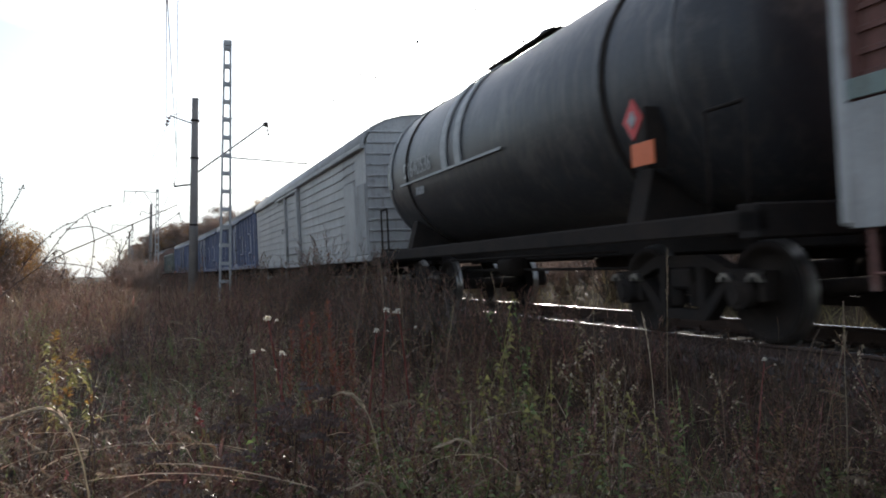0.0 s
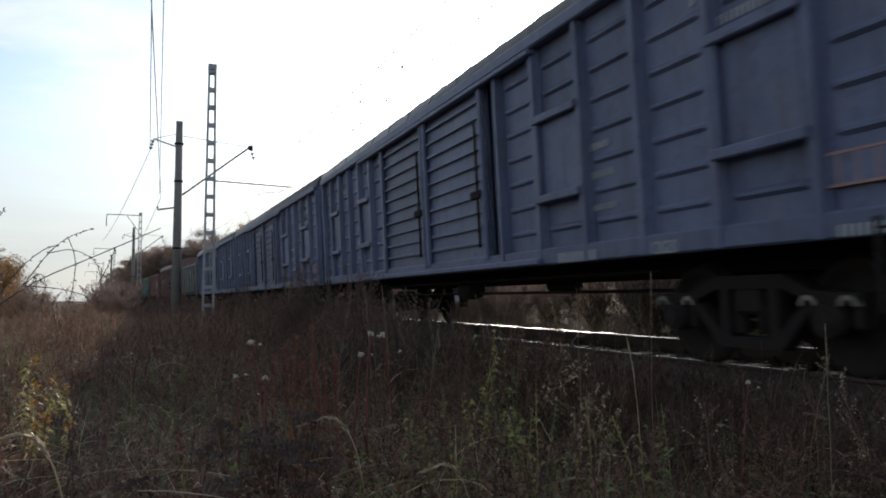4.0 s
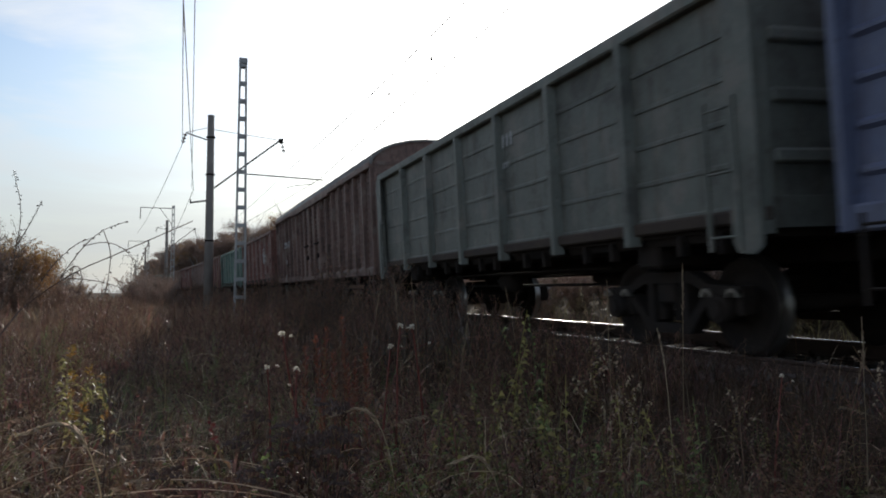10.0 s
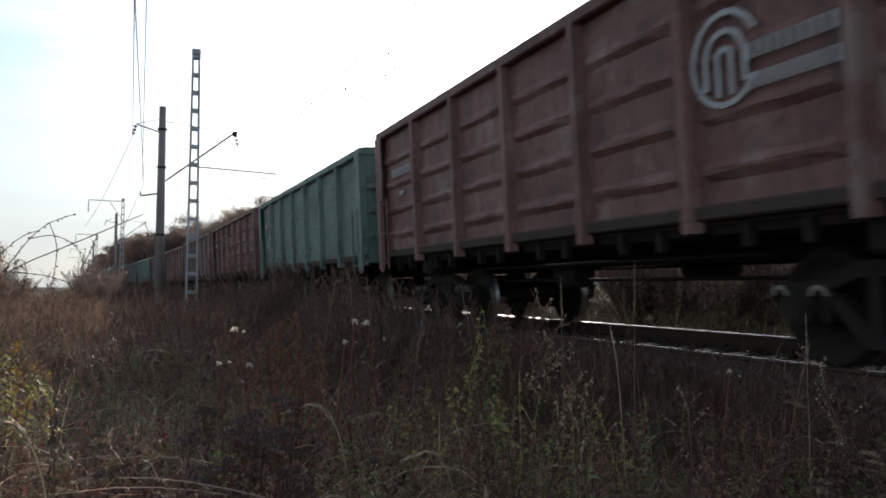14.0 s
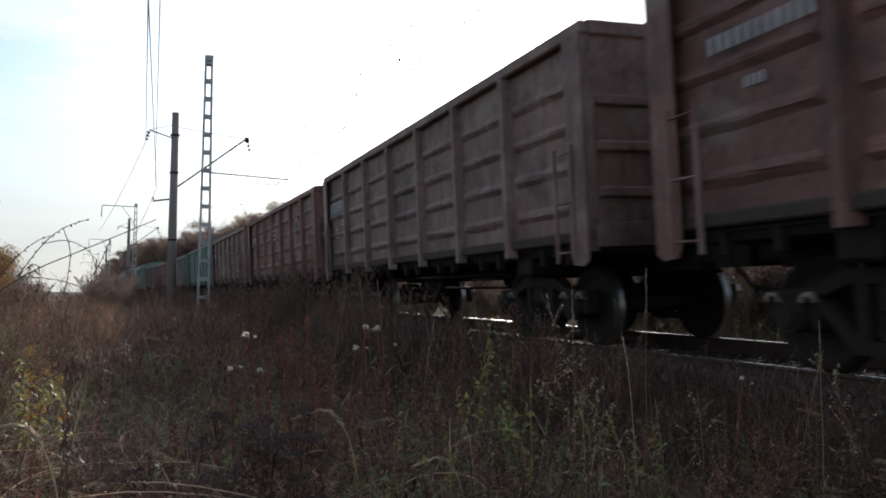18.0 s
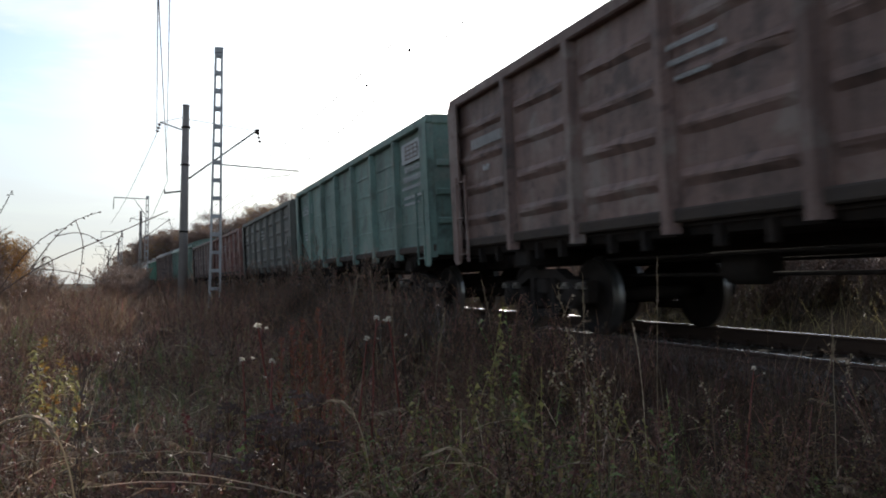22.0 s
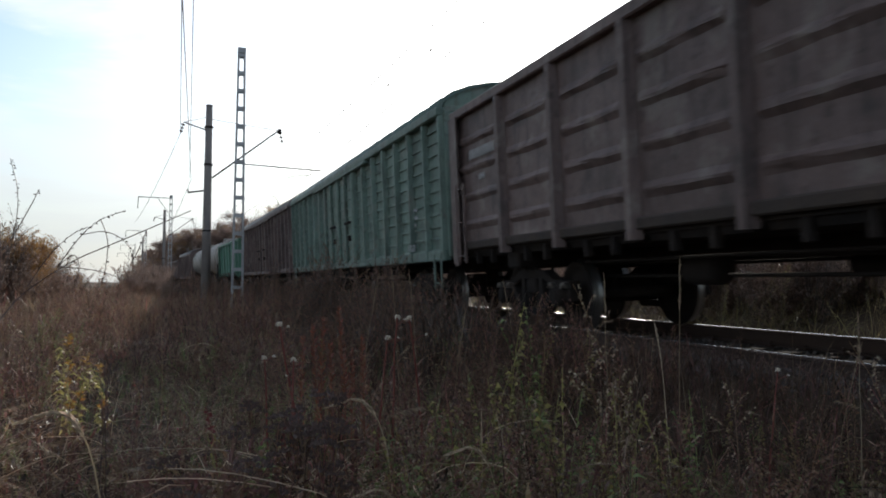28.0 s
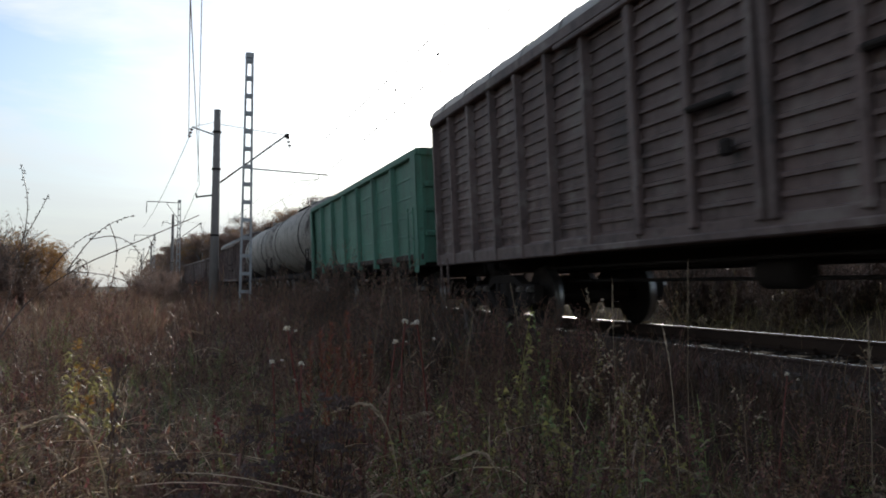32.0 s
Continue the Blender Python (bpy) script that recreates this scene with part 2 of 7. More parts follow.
# ---- building helpers ----
class Shape:
    """Collects faces for one mesh."""

    def __init__(self):
        self.v, self.f, self.s = [], [], []

    def face(self, idx, smooth=False):
        self.f.append(tuple(idx))
        self.s.append(smooth)

    def box(self, x0, x1, y0, y1, z0, z1, c=0.0):
        """A box; c is the chamfer of its edges."""
        x0, x1, y0, y1, z0, z1 = min(x0, x1), max(x0, x1), min(y0, y1), max(y0, y1), min(z0, z1), max(z0, z1)
        c = min(c, (x1 - x0) * 0.45, (y1 - y0) * 0.45, (z1 - z0) * 0.45)
        n = len(self.v)
        if c <= 0:
            self.v += [(x, y, z) for x in (x0, x1) for y in (y0, y1) for z in (z0, z1)]
            for q in ((0, 1, 3, 2), (4, 6, 7, 5), (0, 4, 5, 1), (2, 3, 7, 6), (0, 2, 6, 4), (1, 5, 7, 3)):
                self.face([n + k for k in q])
            return self
        lo, hi = (x0, y0, z0), (x1, y1, z1)
        ids = {}
        for sx in (0, 1):
            for sy in (0, 1):
                for sz in (0, 1):
                    sgn = (sx, sy, sz)
                    for ax in range(3):
                        p = [(lo[k] if sgn[k] == 0 else hi[k]) if k == ax else (lo[k] + c if sgn[k] == 0 else hi[k] - c) for k in range(3)]
                        ids[sgn, ax] = len(self.v)
                        self.v.append(tuple(p))
        for ax in range(3):
            b, d = (ax + 1) % 3, (ax + 2) % 3
            for side in (0, 1):
                loop = []
                for vb, vd in ((0, 0), (1, 0), (1, 1), (0, 1)):
                    k = [0, 0, 0]
                    k[ax], k[b], k[d] = side, vb, vd
                    loop.append(ids[tuple(k), ax])
                self.face(loop if side else loop[::-1])
            for vb in (0, 1):
                for vd in (0, 1):
                    k0, k1 = [0, 0, 0], [0, 0, 0]
                    k0[ax], k1[ax] = 0, 1
                    k0[b] = k1[b] = vb
                    k0[d] = k1[d] = vd
                    q = [ids[tuple(k0), b], ids[tuple(k1), b], ids[tuple(k1), d], ids[tuple(k0), d]]
                    self.face(q if vb != vd else q[::-1])
        for sgn in [(a, b, d) for a in (0, 1) for b in (0, 1) for d in (0, 1)]:
            t = [ids[sgn, 0], ids[sgn, 1], ids[sgn, 2]]
            self.face(t if sum(sgn) % 2 else t[::-1])
        return self

    def prism(self, profile, a, b, axis="y", smooth=False, caps=True):
        """Extrudes a closed outline of 2D points from a to b along an axis: y takes (x, z), x takes (y, z), z takes (x, y)."""
        n, k = len(self.v), len(profile)
        put = {"y": lambda p, q: (p[0], q, p[1]), "x": lambda p, q: (q, p[0], p[1]), "z": lambda p, q: (p[0], p[1], q)}[axis]
        for q in (a, b):
            self.v += [put(p, q) for p in profile]
        for i in range(k):
            j = (i + 1) % k
            self.face((n + i, n + j, n + k + j, n + k + i), smooth)
        if caps:
            self.face([n + i for i in range(k)][::-1])
            self.face([n + k + i for i in range(k)])
        return self

    def tube(self, p0, p1, r0, r1=None, sides=8, caps=True):
        r1 = r0 if r1 is None else r1
        p0, p1 = Vector(p0), Vector(p1)
        d = (p1 - p0).normalized()
        u = d.orthogonal().normalized()
        w = d.cross(u)
        n = len(self.v)
        for p, r in ((p0, r0), (p1, r1)):
            self.v += [tuple(p + (u * math.cos(a) + w * math.sin(a)) * r) for a in (2 * math.pi * k / sides for k in range(sides))]
        for i in range(sides):
            j = (i + 1) % sides
            self.face((n + i, n + j, n + sides + j, n + sides + i), True)
        if caps:
            self.face([n + i for i in range(sides)][::-1])
            self.face([n + sides + i for i in range(sides)])
        return self

    def lathe(self, profile, centre=(0, 0, 0), axis="y", sides=24):
        """Turns an open outline of (radius, along) points round an axis."""
        n, k = len(self.v), len(profile)
        cx, cy, cz = centre
        for s in range(sides):
            a = 2 * math.pi * s / sides
            for r, h in profile:
                c, d = r * math.cos(a), r * math.sin(a)
                self.v.append({"y": (cx + c, cy + h, cz + d), "x": (cx + h, cy + c, cz + d), "z": (cx + c, cy + d, cz + h)}[axis])
        for s in range(sides):
            t = (s + 1) % sides
            for i in range(k - 1):
                self.face((n + s * k + i, n + s * k + i + 1, n + t * k + i + 1, n + t * k + i), True)
        return self

    def mesh(self, name, mat):
        me = bpy.data.meshes.new(name)
        me.from_pydata(self.v, [], self.f)
        me.polygons.foreach_set("use_smooth", self.s)
        me.validate()
        bm = bmesh.new()
        bm.from_mesh(me)
        bmesh.ops.recalc_face_normals(bm, faces=bm.faces)
        bm.to_mesh(me)
        bm.free()
        me.materials.append(mat)
        return me


def part(name, shape, mat, parent, label="", at=None):
    ob = new(name, shape.mesh(name, mat) if isinstance(shape, Shape) else shape)
    if parent is not None:
        ob.parent = parent
    if at is not None:
        ob.matrix_basis = at
    if label:
        tagged(ob, label)
    return ob


def thing(name, label, category, group="", at=None, kind=""):
    ob = new(name)
    ob.empty_display_size = 0.3
    if at is not None:
        ob.matrix_basis = at
    return tagged(ob, label, category, group, kind)


def raw_mesh(name, verts, faces, mat, smooth=False):
    """A large mesh from arrays; all faces have the same number of corners."""
    verts, faces = np.asarray(verts, dtype=np.float32), np.asarray(faces, dtype=np.int32)
    me = bpy.data.meshes.new(name)
    me.vertices.add(len(verts))
    me.vertices.foreach_set("co", verts.ravel())
    k = faces.shape[1]
    me.loops.add(faces.size)
    me.loops.foreach_set("vertex_index", faces.ravel())
    me.polygons.add(len(faces))
    me.polygons.foreach_set("loop_start", np.arange(0, faces.size, k, dtype=np.int32))
    me.polygons.foreach_set("use_smooth", np.full(len(faces), smooth))
    me.update(calc_edges=True)
    me.materials.append(mat)
    return me


# ---- the line of the track ----
TRACK_X, CURVE, STRAIGHT_FROM, CANT = 5.972, 0.00102, 90.0, 3.1


def centre(y):
    """Where the middle of the track lies, and its heading in degrees, at y metres along."""
    a = max(-60.0, min(STRAIGHT_FROM, y))
    slope = CURVE * a
    return TRACK_X - CURVE * a * a / 2 - slope * (y - a), math.degrees(math.atan(slope))


def on_track(y, z=0.0):
    x, turn = centre(y)
    return pose(x, y, z, 0, -CANT, turn)


def centre_np(y):
    a = np.clip(y, -60.0, STRAIGHT_FROM)
    return TRACK_X - CURVE * a * a / 2 - CURVE * a * (y - a)


def ground_z(x, y):
    """Height of the ground: ballast bank, ditch, field, and the rise under the wood."""
    x, y = np.asarray(x, dtype=float), np.asarray(y, dtype=float)
    u = x - centre_np(y)
    a = np.abs(u)
    z = np.interp(a, [0, 1.95, 3.1, 4.6, 9, 30], [-0.2, -0.2, -0.80, -0.95, -0.98, -1.05])
    z = np.where(a < 1.95, -0.215 + 0.054 * u + 0.12 * np.clip((a - 0.9) / 0.12, 0, 1) * (u < 0) * np.clip((2.0 - a) / 0.3, 0, 1), z)
    edge = np.where(u > 0, 0.1, -0.1) * np.clip(1 - (a - 1.95) / 1.15, 0, 1) * (a >= 1.95)
    z = z + edge
    rise = np.where(u > 12, np.interp(u, [12, 30, 60, 140, 400], [0, 0.5, 2.0, 6.0, 9.0]), 0)
    rise = rise + np.where(u > 4.4, np.interp(u, [4.4, 7.5, 11.0], [0, 0.9, 1.7]), 0)
    rough = 0.10 * np.sin(x * 0.9 + 1.3) * np.sin(y * 0.7) + 0.06 * np.sin(x * 2.3 + y * 1.7)
    return z + rise + rough * np.clip((a - 3) / 2, 0, 1)


# ---- ground and track ----
SOIL = material("autumn_soil", (0.065, 0.048, 0.034), rough=0.95, tint=(0.115, 0.08, 0.048), blotch=0.35, grain=9, amount=0.6, bump=0.8, spec=0.1)
GRAVEL = material("ballast_stone", (0.11, 0.10, 0.095), rough=0.95, tint=(0.10, 0.075, 0.06), blotch=0.8, grain=40, amount=0.5, bump=0.5, spec=0.2, island=0.35)
SLEEPER = material("dirty_sleeper_concrete", (0.075, 0.065, 0.057), rough=0.95, tint=(0.05, 0.042, 0.037), blotch=2.5, grain=45, bump=0.3, spec=0.03)
CONCRETE = material("weathered_concrete", (0.25, 0.225, 0.205), rough=0.9, tint=(0.14, 0.12, 0.11), blotch=1.5, grain=45, bump=0.3, spec=0.2)
RAIL_HEAD = material("polished_rail_head", (0.55, 0.53, 0.52), rough=0.24, metal=1.0, amount=0.15, grain=60, bump=0.04)
RAIL_RUST = material("rusty_rail_side", (0.055, 0.034, 0.026), rough=0.9, tint=(0.09, 0.055, 0.04), grain=50, bump=0.3)
GALV = material("silver_mast_paint", (0.42, 0.43, 0.43), rough=0.55, metal=0.3, tint=(0.22, 0.20, 0.19), streak=(0.15, 0.12, 0.10), dirt=0.3, bump=0.08)
WIRE = material("dark_wire", (0.06, 0.055, 0.05), rough=0.6, metal=0.6, bump=0.0)
CERAMIC = material("brown_insulator", (0.06, 0.035, 0.025), rough=0.25, amount=0.1, bump=0.0)


def build_ground():
    ys = np.concatenate([-np.geomspace(3000, 40, 26), np.arange(-36, 60, 0.75), np.geomspace(62, 3500, 46)])
    us = np.concatenate([-np.geomspace(3000, 24, 22), np.arange(-22, -4.5, 0.9), np.arange(-4.4, 4.5, 0.2), np.arange(5, 22, 1.0), np.geomspace(23, 3000, 26)])
    yy, uu = np.meshgrid(ys, us, indexing="ij")
    fade = np.clip(1 - np.abs(yy) / 600, 0, 1)
    xx = uu + centre_np(yy) * fade + TRACK_X * (1 - fade)
    zz = np.where(np.abs(yy) < 600, ground_z(xx, yy), -1.05)
    far = np.clip((np.abs(yy) - 300) / 300, 0, 1)
    zz = zz * (1 - far) - 1.05 * far
    v = np.stack([xx, yy, zz], -1).reshape(-1, 3)
    a, b = len(ys), len(us)
    i = (np.arange(a - 1)[:, None] * b + np.arange(b - 1)[None, :]).ravel()
    f = np.stack([i, i + 1, i + b + 1, i + b], -1)
    ground = part("ground", raw_mesh("ground", v, f, SOIL, True), SOIL, None)
    tagged(ground, "brown autumn soil under dry grass and weeds", "ground", kind="structure")


build_ground()
rng = np.random.default_rng(7)


def strip(shape, profile, y0, y1, step, smooth=False):
    """A profile of (across, up) points swept along the track between two places."""
    k = len(profile)
    ys = np.arange(y0, y1 + step * 0.5, step)
    n = len(shape.v)
    for y in ys:
        m = on_track(y)
        shape.v += [tuple(m @ Vector((px, 0, pz))) for px, pz in profile]
    for a in range(len(ys) - 1):
        for i in range(k):
            j = (i + 1) % k
            shape.face((n + a * k + i, n + a * k + j, n + (a + 1) * k + j, n + (a + 1) * k + i), smooth)
    return shape


def rail_profile(side):
    c = side * 0.797
    head = [(-0.015, -0.008), (-0.015, -0.0015), (-0.010, -0.0004), (0, 0), (0.010, -0.0004), (0.015, -0.0015), (0.015, -0.008)]
    web = [(-0.036, -0.014), (-0.030, -0.006), (-0.0195, -0.003), (0.0195, -0.003), (0.030, -0.006), (0.036, -0.014), (0.036, -0.030), (0.012, -0.045), (0.010, -0.13), (0.020, -0.155), (0.075, -0.170), (0.075, -0.180), (-0.075, -0.180), (-0.075, -0.170), (-0.020, -0.155), (-0.010, -0.13), (-0.012, -0.045), (-0.036, -0.030)]
    # rails stand inclined 1:20 towards the middle of the track
    lean = -side / 20

    def stand(pts):
        return [(c + a + lean * (b + 0.18), b - lean * a) for a, b in pts]

    return stand(head), stand(web)


track = thing("railway_track", "single railway track with polished rail heads on concrete sleepers", "railway track", kind="structure")
for side in (-1, 1):
    head, web = rail_profile(side)
    part("rail_head", strip(Shape(), head, -150, 330, 2.5, True), RAIL_HEAD, track, "shining worn rail head")
    part("rail_web", strip(Shape(), web, -150, 330, 2.5), RAIL_RUST, track, "rusty rail web and foot")

sleeper_shape = Shape()
sleeper_shape.prism([(-0.15, -0.37), (0.15, -0.37), (0.12, -0.19), (-0.12, -0.19)], -1.35, 1.35, "x")
sleeper_mesh = sleeper_shape.mesh("sleeper", SLEEPER)
clip_shape = Shape()
for s in (-1, 1):
    for d in (-0.105, 0.105):
        c = s * 0.797 + d
        clip_shape.box(c - 0.045, c + 0.045, -0.055, 0.055, -0.192, -0.158, 0.01)
        clip_shape.tube((c, 0, -0.165), (c, 0, -0.112), 0.014, sides=6)
        clip_shape.tube((c, 0, -0.150), (c, 0, -0.128), 0.026, sides=6)
clip_mesh = clip_shape.mesh("rail_clip", RAIL_RUST)
for k in range(120):
    m = on_track(-2.0 + 0.545 * k)
    sl = part("sleeper", sleeper_mesh, None, track, at=m)
    part("rail_clip", clip_mesh, None, sl)
far_sleepers = Shape()
for k in range(160):
    m = on_track(63.4 + 0.545 * k * 2)
    n = len(far_sleepers.v)
    far_sleepers.v += [tuple(m @ Vector(p)) for p in ((-1.35, -0.12, -0.19), (1.35, -0.12, -0.19), (1.35, 0.12, -0.19), (-1.35, 0.12, -0.19))]
    far_sleepers.face((n, n + 1, n + 2, n + 3))
part("far_sleeper", far_sleepers, SLEEPER, track)


def build_ballast():
    """Loose stones on the bed and its shoulders, each a small uneven lump."""
    n = 15000
    y = 1.0 + 40 * rng.random(n) ** 1.6
    u = rng.uniform(-1.8, 2.6, n)
    x = centre_np(y) + u
    z = ground_z(x, y)
    base = np.array([(1, 0, 0), (-1, 0, 0), (0, 1, 0), (0, -1, 0), (0, 0, 1), (0, 0, -1)], dtype=float)
    tri = np.array([(0, 2, 4), (2, 1, 4), (1, 3, 4), (3, 0, 4), (2, 0, 5), (1, 2, 5), (3, 1, 5), (0, 3, 5)])
    size = rng.uniform(0.018, 0.042, n)
    v = base[None] * (1 + rng.uniform(-0.35, 0.35, (n, 6, 1))) + rng.uniform(-0.25, 0.25, (n, 6, 3))
    v = v * size[:, None, None] + np.stack([x, y, z + size * 0.3], -1)[:, None, :]
    f = tri[None] + (np.arange(n) * 6)[:, None, None]
    ob = part("ballast", raw_mesh("ballast", v.reshape(-1, 3), f.reshape(-1, 3), GRAVEL), None, None)
    tagged(ob, "crushed grey ballast stones along the track bed", "ballast", kind="stuff")


build_ballast()


# ---- masts and wires ----
def height_at(x, y):
    return float(ground_z(x, y))


def truss_mast(x, y, high=11.55, turn=0.0, arm=3.55, left_arm=False):
    """A square mast of angle irons with rungs, and its arm over the track."""
    z = height_at(x, y) - 0.1
    mast = thing("truss_mast", "grey steel lattice mast with a thin arm over the track", "railway mast", "masts along the track", pose(x, y, z, 0, 0, turn))
    w0, w1 = 0.26, 0.165
    for sx in (-1, 1):
        for sy in (-1, 1):
            leg = Shape()
            n = len(leg.v)
            for zz, w in ((0, w0), (high, w1)):
                leg.v += [(sx * w, sy * w, zz), (sx * (w - 0.075), sy * w, zz), (sx * (w - 0.075), sy * (w - 0.012), zz), (sx * (w - 0.012), sy * (w - 0.012), zz), (sx * (w - 0.012), sy * (w - 0.075), zz), (sx * w, sy * (w - 0.075), zz)]
            for i in range(6):
                j = (i + 1) % 6
                leg.face((n + i, n + j, n + 6 + j, n + 6 + i))
            leg.face([n + 6 + i for i in range(6)])
            part("leg", leg, GALV, mast)
    k = 15
    for i in range(k):
        zz = 0.5 + i * (high - 0.62) / (k - 1)
        w = w0 + (w1 - w0) * zz / high
        rung = Shape()
        for s in (-1, 1):
            rung.box(-w + 0.01, w - 0.01, s * w - 0.004, s * w + 0.004, zz - 0.07, zz + 0.07)
            rung.box(s * w - 0.004, s * w + 0.004, -w + 0.01, w - 0.01, zz - 0.07, zz + 0.07)
        part("batten_plate", rung, GALV, mast)
    cap = Shape().box(-w1 - 0.01, w1 + 0.01, -w1 - 0.01, w1 + 0.01, high - 0.02, high + 0.22, 0.01)
    part("cap", cap, GALV, mast)
    part("footing", Shape().box(-0.42, 0.42, -0.42, 0.42, -0.6, 0.25, 0.04), CONCRETE, mast, "concrete footing")
    if arm:
        a = Shape()
        za = 5.75 - z
        a.tube((0.17, 0, za), (arm, 0, za - 0.12), 0.028, sides=6)
        a.tube((arm - 0.45, 0, za - 0.09), (arm - 0.45, 0, za - 0.33), 0.014, sides=5)
        a.tube((arm - 0.45, 0, za - 0.33), (arm - 1.2, 0.2, za - 0.40), 0.016, sides=5)
        a.tube((arm - 1.2, 0.2, za - 0.40), (arm - 1.55, 0.3, za - 0.5), 0.014, sides=5)
        part("steady_arm", a, WIRE, mast)
    if left_arm:
        a = Shape()
        a.tube((-0.17, 0, high - 0.15), (-3.9, 0, high - 0.15), 0.05, sides=6)
        a.tube((-0.17, 0, high - 2.2), (-1.6, 0, high - 0.2), 0.035, sides=6)
        a.tube((-3.9, 0, high - 0.15), (-3.95, 0, high - 1.6), 0.05, sides=6)
        part("bracket", a, WIRE, mast)
    return mast


def insulator(parent, p0, p1, discs=3):
    s = Shape()
    p0, p1 = Vector(p0), Vector(p1)
    s.tube(p0, p1, 0.018, sides=6)
    for k in range(discs):
        c = p0.lerp(p1, (k + 0.7) / (discs + 0.4))
        d = (p1 - p0).normalized() * 0.035
        s.tube(c - d, c + d, 0.115, 0.05, sides=10)
    part("insulator", s, CERAMIC, parent, "dark brown glazed insulator")


def concrete_pole(x, y, high=10.85, arm=True):
    z = height_at(x, y) - 0.1
    pole = thing("concrete_pole", "round weathered concrete pole carrying steel brackets and wires", "railway mast", "masts along the track", pose(x, y, z))
    part("shaft", Shape().tube((0, 0, -0.5), (0, 0, high), 0.25, 0.165, sides=16), CONCRETE, pole)
    part("shaft_cap", Shape().tube((0, 0, high), (0, 0, high + 0.06), 0.175, sides=16), CONCRETE, pole)
    for zz in (high - 1.15, high - 3.1, high - 6.75 + 0.2):
        if 0 < zz < high:
            part("clamp", Shape().tube((0, 0, zz), (0, 0, zz + 0.09), 0.235, sides=12), IRON, pole)
    if not arm:
        return pole
    # cantilever over the track with its insulator, tie rod, and the feeder brackets on the field side
    a = Shape()
    a.tube((0.2, 0, high - 3.75), (3.62, 0, high - 1.0), 0.045, sides=6)
    part("cantilever", a, WIRE, pole)
    part("tie_rod", Shape().tube((0.15, 0, high - 0.68), (3.6, 0, high - 1.05), 0.016, sides=5), WIRE, pole)
    insulator(pole, (3.62, 0, high - 1.05), (3.78, 0, high - 1.75))
    part("hanger_plate", Shape().box(3.5, 3.72, -0.03, 0.03, high - 1.2, high - 0.95, 0.01), IRON, pole)
    b = Shape()
    b.tube((-0.15, 0, high - 1.25), (-1.25, 0, high - 0.92), 0.035, sides=6)
    b.tube((-0.15, 0, high - 0.6), (-1.25, 0, high - 0.92), 0.014, sides=5)
    part("feeder_bracket", b, WIRE, pole)
    insulator(pole, (-1.25, 0, high - 0.95), (-1.4, -0.1, high - 1.55))
    b = Shape()
    b.tube((-0.15, 0, high - 4.42), (-0.95, 0, high - 4.55), 0.045, sides=6)
    b.tube((-0.95, 0, high - 4.6), (-0.97, 0, high - 4.36), 0.035, sides=6)
    part("low_bracket", b, WIRE, pole)
    return pole


MAST_1, POLE_1 = (1.98, 35.3), (0.80, 42.5)
truss_mast(*MAST_1)
concrete_pole(*POLE_1)
for y in (106.0, 176.0, 246.0, 316.0):
    x, turn = centre(y)
    truss_mast(x - 2.8, y, 12.2, turn, arm=0, left_arm=True)
for y in (113.0, 183.0, 253.0):
    x, turn = centre(y)
    concrete_pole(x - 3.1, y, 11.2, arm=y < 120)


def wire(name, points, radius, label, sag=0.0):
    """A wire over its supports, with sag between them."""
    s = Shape()
    line = [Vector(points[0])]
    for a, b in zip(points, points[1:]):
        a, b = Vector(a), Vector(b)
        line += [a.lerp(b, i / 12) - Vector((0, 0, sag * 4 * i / 12 * (1 - i / 12))) for i in range(1, 13)]
    for i, p in enumerate(line):
        d = (line[min(i + 1, len(line) - 1)] - line[max(i - 1, 0)]).normalized()
        u = d.cross(Vector((0, 0, 1))).normalized()
        v = u.cross(d)
        s.v += [tuple(p + (u * math.cos(a) + v * math.sin(a)) * radius) for a in (2 * math.pi * k / 5 for k in range(5))]
    for i in range(len(line) - 1):
        for k in range(5):
            s.face((5 * i + k, 5 * i + (k + 1) % 5, 5 * i + 5 + (k + 1) % 5, 5 * i + 5 + k), True)
    ob = part(name, s, WIRE, None)
    return tagged(ob, label, "overhead wire", "wires over the track")


def over(y, z, off=0.0):
    return (centre(y)[0] + off, y, z)


wire("contact_wire", [over(y, 5.62, o) for y, o in ((-105, 0.2), (-35, -0.2), (35.3, 0.0), (106, -0.2), (176, 0.2), (246, 0))], 0.011, "thin copper contact wire above the train", 0.02)
wire("messenger_wire", [over(y, 7.35) for y in (-98, -28, 42.5, 113, 183, 253)], 0.012, "sagging carrier wire of the overhead line", 0.86)
droppers = Shape()
for y in np.arange(-24, 40, 7.0):
    t = (y + 28) / 70.5
    droppers.tube(over(y, 7.35 - 3.44 * t * (1 - t) - 0.02), over(y, 5.63), 0.005, sides=4)
tagged(part("dropper_wire", droppers, WIRE, None), "thin dropper wires between carrier and contact wire", "overhead wire", kind="stuff")
wire("feeder_wire", [(0.25, -27.5, 8.7), (-0.60, 42.4, 8.2), (centre(106)[0] - 7.1, 106, 8.0)], 0.016, "bare feeder wire sagging between the poles", 0.5)
wire("feeder_wire", [(-0.75, -27.5, 9.2), (-0.02, 42.5, 5.85), (centre(113)[0] - 4, 113, 4.6)], 0.014, "bare feeder wire running down to the low bracket", 0.3)
wire("feeder_wire", [(0.05, -27.5, 9.4), (-0.10, 42.5, 5.95)], 0.012, "bare feeder wire running down to the low bracket", 0.3)

